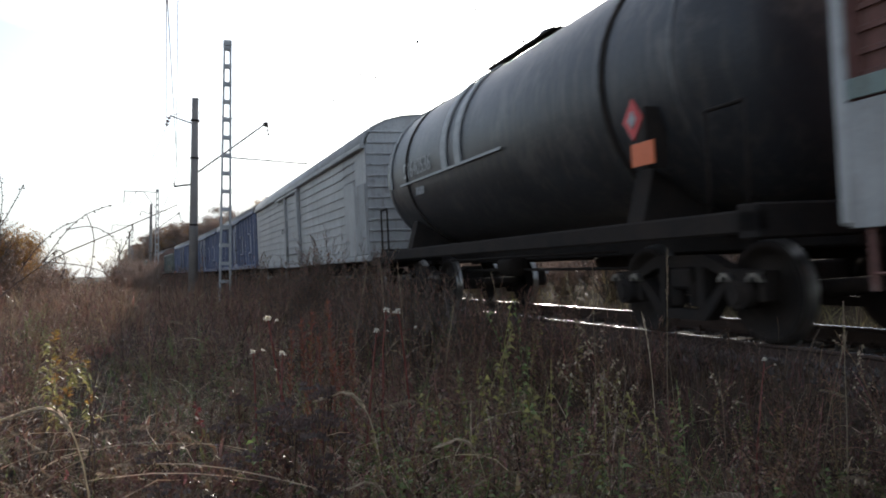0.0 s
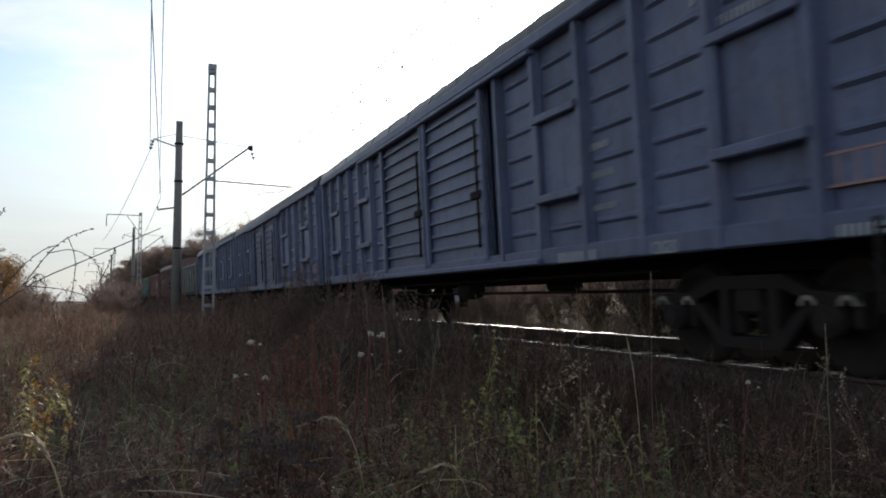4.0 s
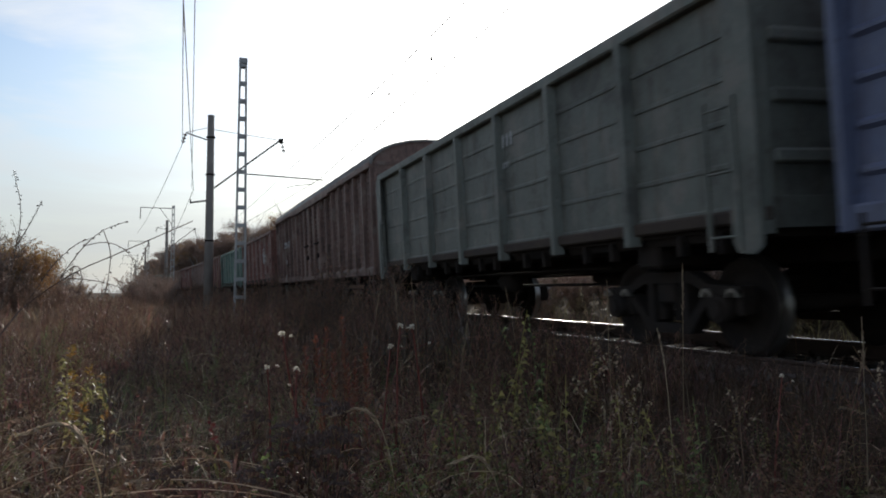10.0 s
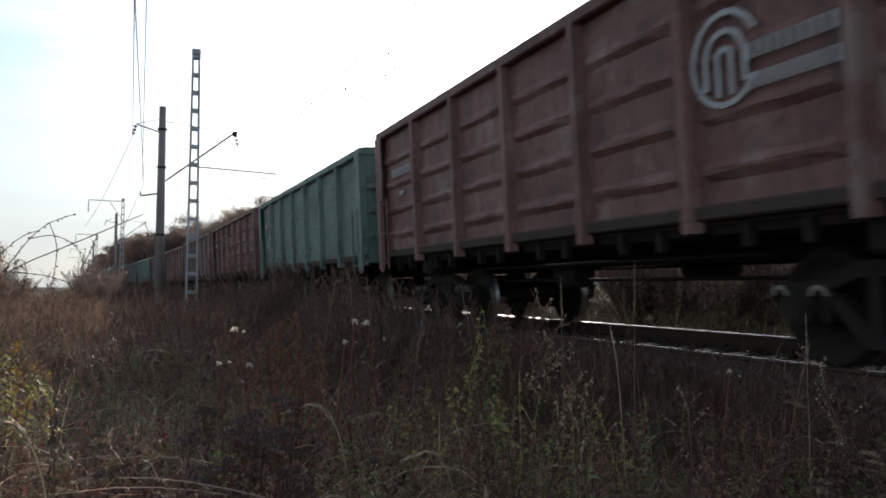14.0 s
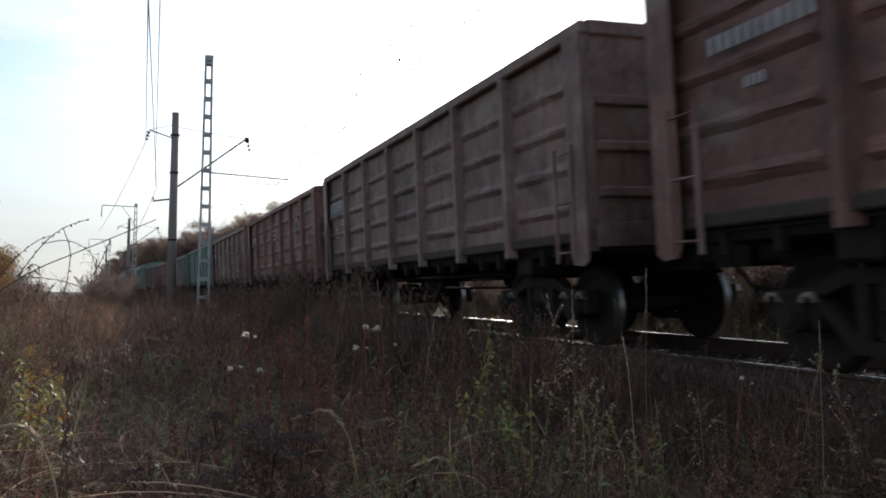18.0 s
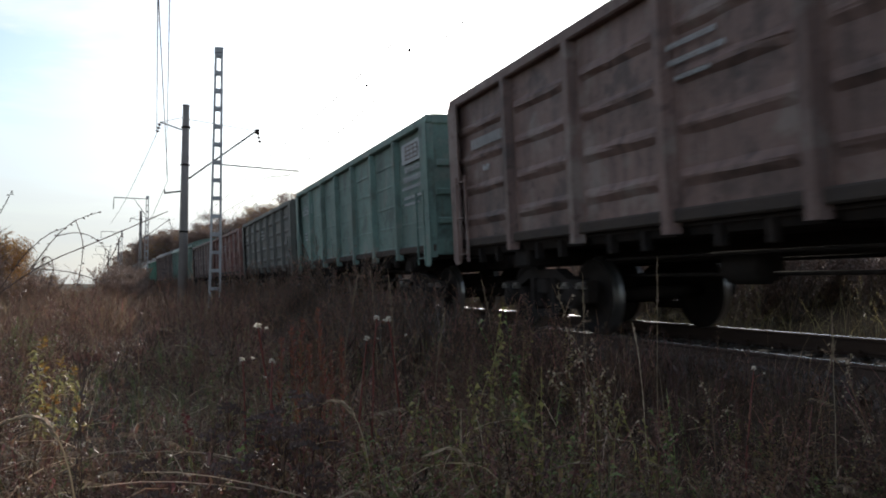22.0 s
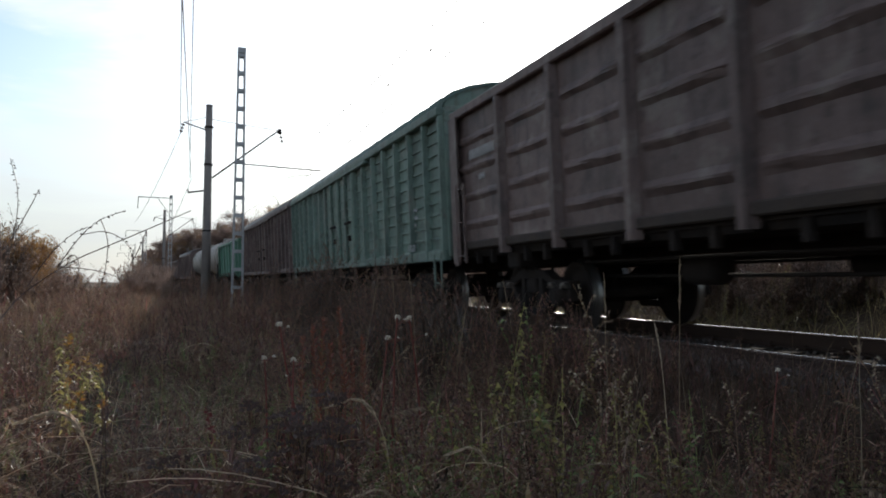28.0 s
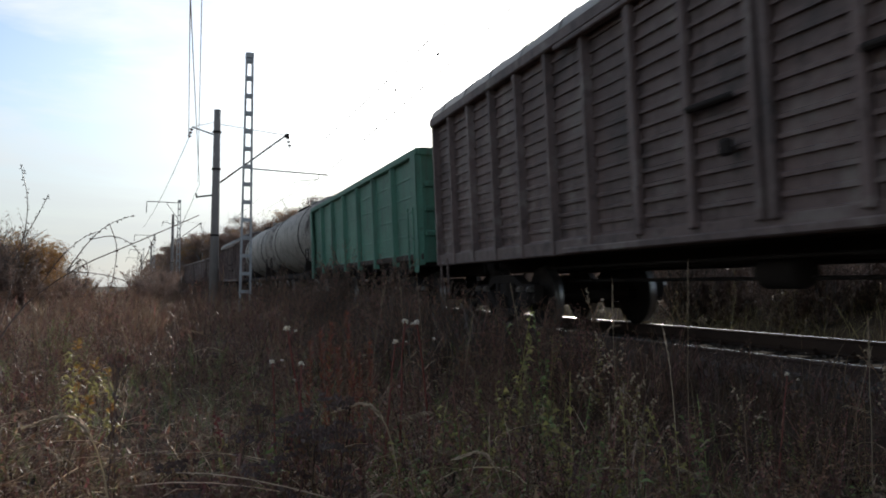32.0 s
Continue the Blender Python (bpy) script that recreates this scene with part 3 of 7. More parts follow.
for y in (19.2, 23.4):
    t = (y + 28) / 70.5
    x0, y0, z0 = over(y, 7.35 - 3.44 * t * (1 - t))
    clamp = thing("wire_clamp", "small dark clamp on the carrier wire", "wire clamp", "clamps on the wire", pose(x0, y0, z0))
    part("clamp_body", Shape().lathe([(0.0, -0.06), (0.030, -0.05), (0.034, 0.0), (0.022, 0.05), (0.0, 0.06)], (0, 0, 0), "y", 10), WIRE, clamp)
    part("clamp_bolt", Shape().tube((0, 0, -0.07), (0, 0, 0.05), 0.012, sides=6), WIRE, clamp)


# ---- wagons: the camera sees their -x side; +y points to the tail of the train ----
def add_bogie(wagon, y):
    """A two-axle bogie; its wheelsets turn."""
    bogie = part("bogie", Shape().box(-0.16, 0.16, -0.24, 0.24, 0.42, 0.80, 0.03).box(-1.12, 1.12, -0.17, 0.17, 0.50, 0.72, 0.03), IRON, wagon, at=pose(0, y, 0))
    for s in (-1, 1):
        side = Shape()
        x0, x1 = s * 0.95, s * 1.11
        # top chord, lower tension bar, columns and jaws, with open windows between them
        side.prism([(-1.20, 0.52), (-1.20, 0.68), (-0.72, 0.70), (-0.42, 0.84), (0.42, 0.84), (0.72, 0.70), (1.20, 0.68), (1.20, 0.52), (1.08, 0.60), (0.74, 0.60), (0.40, 0.72), (-0.40, 0.72), (-0.74, 0.60), (-1.08, 0.60)], x0, x1, "x")
        side.prism([(-0.76, 0.60), (-0.64, 0.60), (-0.30, 0.30), (0.30, 0.30), (0.64, 0.60), (0.76, 0.60), (0.38, 0.20), (-0.38, 0.20)], x0, x1, "x")
        for d in (-1, 1):
            side.box(x0, x1, d * 0.24, d * 0.36, 0.28, 0.74, 0.015)
            side.box(x0, x1, d * 0.70, d * 0.79, 0.36, 0.62, 0.015)
            side.box(x0, x1, d * 1.10, d * 1.19, 0.40, 0.62, 0.015)
        for yy in (-0.925, 0.925):
            side.tube((s * 0.98, yy, 0.47), (s * 1.2, yy, 0.47), 0.135, sides=12)
            side.tube((s * 1.2, yy, 0.47), (s * 1.225, yy, 0.47), 0.09, sides=10)
        part("side_frame", side, IRON, bogie)
        # Added arcs of bright steel stand in for lit edges at each axle box.
        for yy in (-0.925, 0.925):
            edge_arcs = Shape()
            for d in (-0.19, 0.19):
                arc = [radians(18 * k) for k in range(11)]
                edge_arcs.prism([(yy + d + 0.085 * math.cos(a), 0.58 + 0.085 * math.sin(a)) for a in arc] + [(yy + d + 0.055 * math.cos(a), 0.58 + 0.055 * math.sin(a)) for a in arc[::-1]], s * 1.11, s * 1.17, "x")
            part("bearing_lug", edge_arcs, STEEL, bogie, "added bright arcs for the lit edges over the axle box")
    for s in (-1, 1):
        for yy in (-0.14, 0.14):
            coil = [(0.0, 0.0)] + [(0.085 if k % 2 else 0.06, 0.014 * k) for k in range(18)] + [(0.0, 0.25)]
            part("spring", Shape().lathe(coil, (s * 1.03, yy, 0.33), "z", 10), IRON, bogie)
    for s in (-1, 1):
        brake = Shape()
        brake.box(-0.9, 0.9, s * 0.40 - 0.03, s * 0.40 + 0.03, 0.33, 0.40, 0.01)
        for q in (-0.797, 0.797):
            brake.box(q - 0.05, q + 0.05, s * 0.41, s * 0.47, 0.28, 0.62, 0.015)
        part("brake_beam", brake, IRON, bogie)
    for yy in (-0.925, 0.925):
        ob = part("wheelset", WHEEL_MESH, None, bogie, "dark wheels with bright worn rims", at=pose(0, yy, 0.475))
        WHEELSETS.append(ob)
    return bogie


WHEELSETS = []


def wheel_mesh():
    s = Shape()
    for side in (-1, 1):
        c = side * 0.797
        out = side * 0.07
        prof = [(0.0, c + out * 1.5), (0.13, c + out * 1.5), (0.16, c + out * 0.4), (0.37, c + out * 0.1), (0.40, c + out), (0.462, c + out), (0.470, c + out * 0.8), (0.476, c), (0.480, c - out * 0.55), (0.504, c - out * 0.75), (0.500, c - out * 0.95), (0.40, c - out), (0.37, c - out * 0.4), (0.0, c - out * 0.5)]
        s.lathe(prof, axis="x", sides=30)
    s.tube((-0.75, 0, 0), (0.75, 0, 0), 0.083, sides=12)
    me = s.mesh("wheelset", IRON)
    me.materials.append(STEEL)
    for poly in me.polygons:
        r = math.hypot(poly.center.y, poly.center.z)
        if r > 0.470:
            poly.material_index = 1
    return me


WHEEL_MESH = wheel_mesh()


def add_running_gear(wagon, half, base, low=0.86):
    """Bogies, couplers, brake gear and pipes under a wagon of that half length."""
    for s in (-1, 1):
        add_bogie(wagon, s * base / 2)
        c = Shape()
        c.box(-0.13, 0.13, s * half, s * (half + 0.36), 0.93, 1.15, 0.03)
        c.prism([(-0.21, 0.88), (0.21, 0.88), (0.21, 1.20), (-0.21, 1.20)], s * (half + 0.34), s * (half + 0.60), "y")
        part("coupler", c, IRON, wagon)
        h = Shape()
        h.tube((0.3, s * half, 0.95), (0.34, s * (half + 0.35), 0.58), 0.028, sides=6)
        h.tube((0.34, s * (half + 0.35), 0.58), (0.05, s * (half + 0.6), 0.66), 0.028, sides=6)
        part("brake_hose", h, IRON, wagon)
    sill = Shape().box(-0.17, 0.17, -half, half, low, 1.16, 0.02)
    part("centre_sill", sill, IRON, wagon)
    br = Shape()
    br.lathe([(0.0, -0.3), (0.16, -0.3), (0.17, -0.26), (0.17, 0.2), (0.10, 0.3), (0.0, 0.3)], (-0.62, 0.9, 0.78), "y", 14)
    part("brake_cylinder", br, IRON, wagon)
    br = Shape()
    br.lathe([(0.0, -0.45), (0.12, -0.42), (0.15, -0.3), (0.15, 0.3), (0.12, 0.42), (0.0, 0.45)], (0.55, -0.4, 0.80), "y", 14)
    part("air_reservoir", br, IRON, wagon)
    for x, y, z0, z1, r in ((-0.55, base / 2 - 1.2, 0.70, 0.72, 0.022), (-0.95, base / 2 - 1.4, 0.92, 0.92, 0.018)):
        part("brake_rod", Shape().tube((x, -y, z0), (x, y, z1), r, sides=6), IRON, wagon)
    part("air_pipe", Shape().tube((0.5, -half + 0.4, 0.84), (0.5, half - 0.4, 0.84), 0.025, sides=6), IRON, wagon)


def add_ladder(wagon, x, y, z0, z1, w=0.38, mat=None):
    s = Shape().box(x - 0.015, x + 0.015, y - w / 2 - 0.02, y - w / 2 + 0.02, z0, z1)
    ladder = part("ladder", s, mat or IRON, wagon)
    part("ladder_rail", Shape().box(x - 0.015, x + 0.015, y + w / 2 - 0.02, y + w / 2 + 0.02, z0, z1), mat or IRON, ladder)
    k = max(2, int((z1 - z0) / 0.33))
    for i in range(k):
        zz = z0 + 0.12 + i * (z1 - z0 - 0.2) / (k - 1)
        part("rung", Shape().tube((x, y - w / 2, zz), (x, y + w / 2, zz), 0.012, sides=5), mat or IRON, ladder)


def pressed_panel(y0, y1, z0, z1, x, side, ribs, depth=0.035, foot=0.13, flat=0.05, dent=0.0):
    """A sheet between two posts with long pressed ribs across it."""
    s = Shape()
    t = 0.008
    rows = [z0]
    for r in ribs:
        rows += [r - foot, r - flat, r + flat, r + foot]
    rows.append(z1)
    out = [0.0]
    for r in ribs:
        out += [0.0, depth, depth, 0.0]
    out.append(0.0)
    span = y1 - y0
    cols = [y0, y0 + 0.10, y0 + 0.18, y0 + span * 0.33, y0 + span * 0.5, y0 + span * 0.67, y1 - 0.18, y1 - 0.10, y1]
    lift = [0, 0, 1, 1, 1, 1, 1, 0, 0]
    n = len(s.v)
    knock = random.Random(int(1000 * (y0 + 90)) + (7 if side > 0 else 0))
    for z, o in zip(rows, out):
        s.v += [(x + side * (o * k + (dent * knock.uniform(-1.0, 0.7) if 1 < i < 7 else 0)), y, z + (dent * 0.8 * knock.uniform(-1, 1) if 1 < i < 7 and z not in (z0, z1) else 0)) for i, (y, k) in enumerate(zip(cols, lift))]
    w = len(cols)
    for i in range(len(rows) - 1):
        for j in range(w - 1):
            a = n + i * w + j
            s.face((a, a + 1, a + w + 1, a + w))
    s.box(x - side * t, x - side * 0.03, y0, y1, z0, z1)
    return s


def add_text(wagon, body, x, y, z, size, mat=None, label="white painted number"):
    """Lettering on the camera side."""
    cu = bpy.data.curves.new("lettering", "FONT")
    cu.body, cu.size, cu.extrude = body, size, 0.002
    cu.align_x = "CENTER"
    cu.materials.append(mat or WHITE)
    ob = new("lettering", cu)
    ob.parent = wagon
    ob.matrix_basis = Matrix.Translation((x, y, z)) @ Matrix(((0, 0, -1, 0), (-1, 0, 0, 0), (0, 1, 0, 0), (0, 0, 0, 1)))
    tagged(ob, label)
    return ob


def add_bars(wagon, x, y, z, rows, mat=None, name="faded_lettering"):
    """Unreadable lettering as short bars: rows of (dy, dz, length, height)."""
    for dy, dz, ln, ht in rows:
        k = max(1, int(ln / (ht * 0.62)))
        s = Shape()
        for i in range(k):
            a = y - dy - i * ln / k
            s.box(x - 0.003, x + 0.003, a, a - ln / k * 0.45, z + dz, z + dz + ht * 0.86)
        tagged(part(name, s, mat or WHITE, wagon), kind="stuff")


def place(y0):
    return on_track(y0)


TRAIN = []
CONSIST = "freight wagons of the train"


def gondola(head, tail, mat, label, top=3.49, ribs=(1.62, 2.08, 2.54, 3.0), plain=False, chord=None, number="", emblem=False):
    """An open wagon: posts, pressed side sheets, chords, end walls, floor hatches."""
    half = (tail - head) / 2
    w = thing("gondola_wagon", label, "freight wagon", CONSIST)
    chord = chord or mat
    low = 1.22
    for s in (-1, 1):
        part("top_chord", Shape().box(s * 1.43, s * 1.56, -half, half, top - 0.15, top, 0.02), chord, w)
        part("side_sill", Shape().box(s * 1.40, s * 1.52, -half, half, low, low + 0.13, 0.02), SILL, w, "grimy lower sill with darkening painted in")
        # wide end bays, five narrower bays between them
        edges = [-half] + [-half + 2.05 + i * (2 * half - 4.1) / 5 for i in range(6)] + [half]
        for y0, y1 in zip(edges, edges[1:]):
            part("side_panel", wavy_sheet(y0 + 0.02, y1 - 0.02, low + 0.12, top - 0.14, s * 1.455, s, 0.41, 0.014) if plain else pressed_panel(y0 + 0.02, y1 - 0.02, low + 0.12, top - 0.14, s * 1.455, s, ribs, 0.042, 0.085, 0.018, 0.012), mat, w)
        for y in edges:
            p = Shape()
            wd = 0.10 if abs(y) < half else 0.085
            y = min(max(y, -half + wd), half - wd)
            p.prism([(s * 1.45, y - wd), (s * 1.565, y - wd * 0.55), (s * 1.565, y + wd * 0.55), (s * 1.45, y + wd)], low - 0.10, top - 0.13, "z")
            part("side_post", p, mat, w)
        for y0, y1 in zip(edges, edges[1:]):
            y, step = (y0 + y1) / 2, y1 - y0
            hatch = Shape()
            hatch.prism([(s * 0.28, 1.18), (s * 1.40, 1.18), (s * 1.36, 1.10), (s * 0.28, 1.08)], y - step / 2 + 0.08, y + step / 2 - 0.08, "y")
            hatch.box(s * 1.34, s * 1.44, y - 0.35, y - 0.27, 0.98, 1.2, 0.01)
            hatch.box(s * 1.34, s * 1.44, y + 0.27, y + 0.35, 0.98, 1.2, 0.01)
            part("floor_hatch", hatch, IRON, w)
    for s in (-1, 1):
        y = s * (half - 0.03)
        e = Shape().box(-1.45, 1.45, y - 0.02, y + 0.02, low, top - 0.14)
        for z in (1.75, 2.25, 2.75):
            part("end_rib", Shape().box(-1.42, 1.42, y + s * 0.02, y + s * 0.065, z - 0.06, z + 0.06, 0.02), mat, w)
        e.box(-1.48, 1.48, y - 0.05, y + s * 0.07, top - 0.16, top + 0.0, 0.02)
        e.box(-1.48, 1.48, y - 0.04, y + s * 0.05, low - 0.06, low + 0.2, 0.02)
        part("end_wall", e, mat, w)
        add_ladder(w, -1.59, s * (half - 0.45), 1.0, 2.3, mat=mat)
    for s in (-1, 1):
        for e in (-1, 1):
            y = e * (half - 0.002)
            part("corner_plate", Shape().prism([(y, 1.02), (y, top - 0.12), (y - e * 0.36, top - 0.12), (y - e * 0.36, 1.10), (y - e * 0.30, 0.98), (y - e * 0.10, 0.96)], s * 1.565, s * 1.585, "x"), mat, w)
    part("floor", Shape().box(-1.43, 1.43, -half + 0.05, half - 0.05, 1.18, 1.24), IRON, w)
    for y in (-4.4, 4.4):
        part("cross_bearer", Shape().box(-1.36, 1.36, y - 0.2, y + 0.2, 0.88, 1.17, 0.03), IRON, w)
    add_running_gear(w, half, 8.65)
    TRAIN.append((w, (head + tail) / 2))
    return w


def roof_profile(wide, eave, crown, k=10, thick=0.05, bow=1.0):
    up = [(wide * math.cos(math.pi * i / k), eave + (crown - eave) * math.sin(math.pi * i / k) ** bow) for i in range(k + 1)]
    return up + [(x * 0.97, z - thick) for x, z in up[::-1]]


def wavy_sheet(y0, y1, z0, z1, x, side, pitch=0.27, depth=0.03):
    """Sheet metal with long horizontal steps, like lapped siding."""
    s = Shape()
    k = max(1, round((z1 - z0) / pitch))
    pts = []
    for i in range(k):
        a, b = z0 + (z1 - z0) * i / k, z0 + (z1 - z0) * (i + 1) / k
        pts += [(x + side * depth, a), (x + side * depth, a + 0.035), (x, a + 0.05), (x, b)]
    n = len(s.v)
    for px, pz in pts:
        s.v += [(px, y0, pz), (px, y1, pz)]
    for i in range(len(pts) - 1):
        a = n + 2 * i
        s.face((a, a + 1, a + 3, a + 2))
    s.box(x - side * 0.02, x - side * 0.05, y0, y1, z0, z1)
    return s


def boxcar(head, tail, mat, label, roof_mat, style, eave=3.84, crown=4.40):
    """A covered wagon with posts, panels or lapped sheets, sliding doors and a curved roof."""
    half = (tail - head) / 2
    w = thing("covered_wagon", label, "freight wagon", CONSIST)
    low, x = 1.13, 1.40
    roof = Shape().prism(roof_profile(1.53, eave - 0.02, crown), -half - 0.04, half + 0.04, "y", True)
    part("roof", roof, roof_mat, w)
    ribs = Shape()
    for k in range(int(2 * half / 1.2)):
        y = -half + 0.6 + k * 1.2
        ribs.prism(roof_profile(1.54, eave - 0.01, crown + 0.008, thick=0.02), y - 0.03, y + 0.03, "y")
    part("roof_seam", ribs, roof_mat, w)
    blue = style == "blue"
    door0, door1 = (-2.0, 3.2) if blue else (-2.0, 2.0)
    pitch = 0.235 if style == "green" else 0.155
    for s in (-1, 1):
        part("eave_rail", Shape().box(s * 1.40, s * 1.55, -half, half, eave - 0.14, eave + 0.02, 0.02), mat, w)
        part("side_sill", Shape().box(s * 1.36, s * 1.50, -half, half, low - 0.06, low + 0.14, 0.02), mat, w)
        for a, b in ((-half, door0 - 0.45 if blue else door0), (door1, half)):
            k = 6 if blue else max(1, round((b - a) / 0.95))
            st = (b - a) / k
            for i in range(k):
                y0, y1 = a + i * st, a + (i + 1) * st
                if blue:
                    pn = pressed_panel(y0, y1, low + 0.12, eave - 0.12, s * x, s, [1.50 + 0.33 * q for q in range(7)], 0.034, 0.045, 0.012)
                else:
                    pn = wavy_sheet(y0, y1, low + 0.12, eave - 0.12, s * x, s, pitch, 0.034 if style == "green" else 0.026)
                part("side_panel", pn, mat, w)
                proud, wide = (0.11, 0.075) if blue else (0.12, 0.06)
                yp = max(y0, -half + wide)
                post = Shape().prism([(s * x, yp - wide), (s * (x + proud), yp - wide * 0.6), (s * (x + proud), yp + wide * 0.6), (s * x, yp + wide)], low - 0.05, eave - 0.1, "z")
                part("side_post", post, mat, w)
                if blue and i in (1, 4) and s < 0 or blue and i in (2, 5) and s > 0:
                    frame_bars = Shape()
                    for z in (1.86, 2.83):
                        frame_bars.box(s * x, s * (x + 0.15), y0 + 0.02, y1 - 0.02, z - 0.05, z + 0.05, 0.015)
                    frame_bars.box(s * x, s * (x + 0.13), y1 - 0.13, y1 - 0.07, 1.91, 2.78, 0.012)
                    hatch = part("vent_hatch", frame_bars, mat, w, "hatch with heavy top and bottom bars")
                    part("hatch_plate", Shape().box(s * (x + 0.02), s * (x + 0.06), y0 + 0.1, y1 - 0.14, 1.91, 2.78, 0.01), mat, hatch)
            yb = b - 0.06 if b == half else b
            part("side_post", Shape().prism([(s * x, yb - 0.06), (s * (x + 0.12), yb - 0.04), (s * (x + 0.12), yb + 0.04), (s * x, yb + 0.06)], low - 0.05, eave - 0.1, "z"), mat, w)
        if blue:
            part("door_recess", Shape().box(s * (x - 0.10), s * (x - 0.06), door0 - 0.42, door0 + 0.04, low + 0.1, eave - 0.13), mat, w)
        # sliding doors
        if blue:
            mid = (door0 + door1) / 2
            for y0, y1 in ((door0, mid), (mid, door1)):
                d = wavy_sheet(y0 + 0.05, y1 - 0.05, low + 0.1, eave - 0.15, s * (x + 0.03), s, 0.235, 0.055)
                door = part("door", d, mat, w, "corrugated sliding door")
                for y in (y0 + 0.08, y1 - 0.08):
                    part("door_stile", Shape().box(s * (x + 0.06), s * (x + 0.13), y - 0.05, y + 0.05, low + 0.08, eave - 0.14, 0.015), mat, door)
                part("door_latch", Shape().box(s * (x + 0.10), s * (x + 0.17), y0 + 0.1, y0 + 0.45, 2.1, 2.22, 0.02).tube((s * (x + 0.15), y0 + 0.2, 1.4), (s * (x + 0.15), y0 + 0.2, 3.2), 0.02, sides=6), IRON, door)
        else:
            for y0, y1 in ((-2.0, 0.0), (0.0, 2.0)):
                d = wavy_sheet(y0 + 0.04, y1 - 0.04, low + 0.1, eave - 0.15, s * (x + 0.06), s, pitch, 0.034)
                door = part("door", d, mat, w, "sliding door with horizontal pressings")
                for y in (y0 + 0.08, (y0 + y1) / 2, y1 - 0.08):
                    part("door_stile", Shape().box(s * (x + 0.06), s * (x + 0.15), y - 0.05, y + 0.05, low + 0.08, eave - 0.14, 0.015), mat, door)
                part("door_latch", Shape().box(s * (x + 0.12), s * (x + 0.20), y0 + 0.3, y0 + 0.95, 2.27, 2.33, 0.02).box(s * (x + 0.12), s * (x + 0.2), y0 + 0.35, y0 + 0.48, 1.8, 1.95, 0.02), IRON, door)
        part("door_track", Shape().box(s * 1.44, s * 1.58, door0 - 1.6, door1 + 1.6, low - 0.05, low + 0.03, 0.015).box(s * 1.46, s * 1.58, door0 - 1.6, door1 + 1.6, eave - 0.22, eave - 0.15, 0.015), mat, w)
    for s in (-1, 1):
        y = s * (half - 0.04)
        gable = [(-1.42, low), (1.42, low)] + [(px * 0.95, pz - 0.03) for px, pz in roof_profile(1.5, eave, crown)[:11]]
        e = Shape().prism(gable, y - 0.03, y + 0.03, "y")
        for k in range(9):
            z = low + 0.25 + k * 0.3
            part("end_rib", Shape().box(-1.38, 1.38, y + s * 0.03, y + s * 0.05, z, z + 0.1, 0.008), mat, w)
        for xx in (-1.36, -0.5, 0.5, 1.36):
            part("end_post", Shape().box(xx - 0.06, xx + 0.06, y + s * 0.03, y + s * 0.09, low, eave - 0.05, 0.015), mat, w)
        part("end_wall", e, mat, w)
        add_ladder(w, -1.5, s * (half - 0.4), 0.55, 1.2, mat=IRON if blue else mat)
    part("floor", Shape().box(-1.4, 1.4, -half + 0.05, half - 0.05, 1.08, 1.15), IRON, w)
    add_running_gear(w, half, 2 * half - 4.6)
    TRAIN.append((w, (head + tail) / 2))
    return w


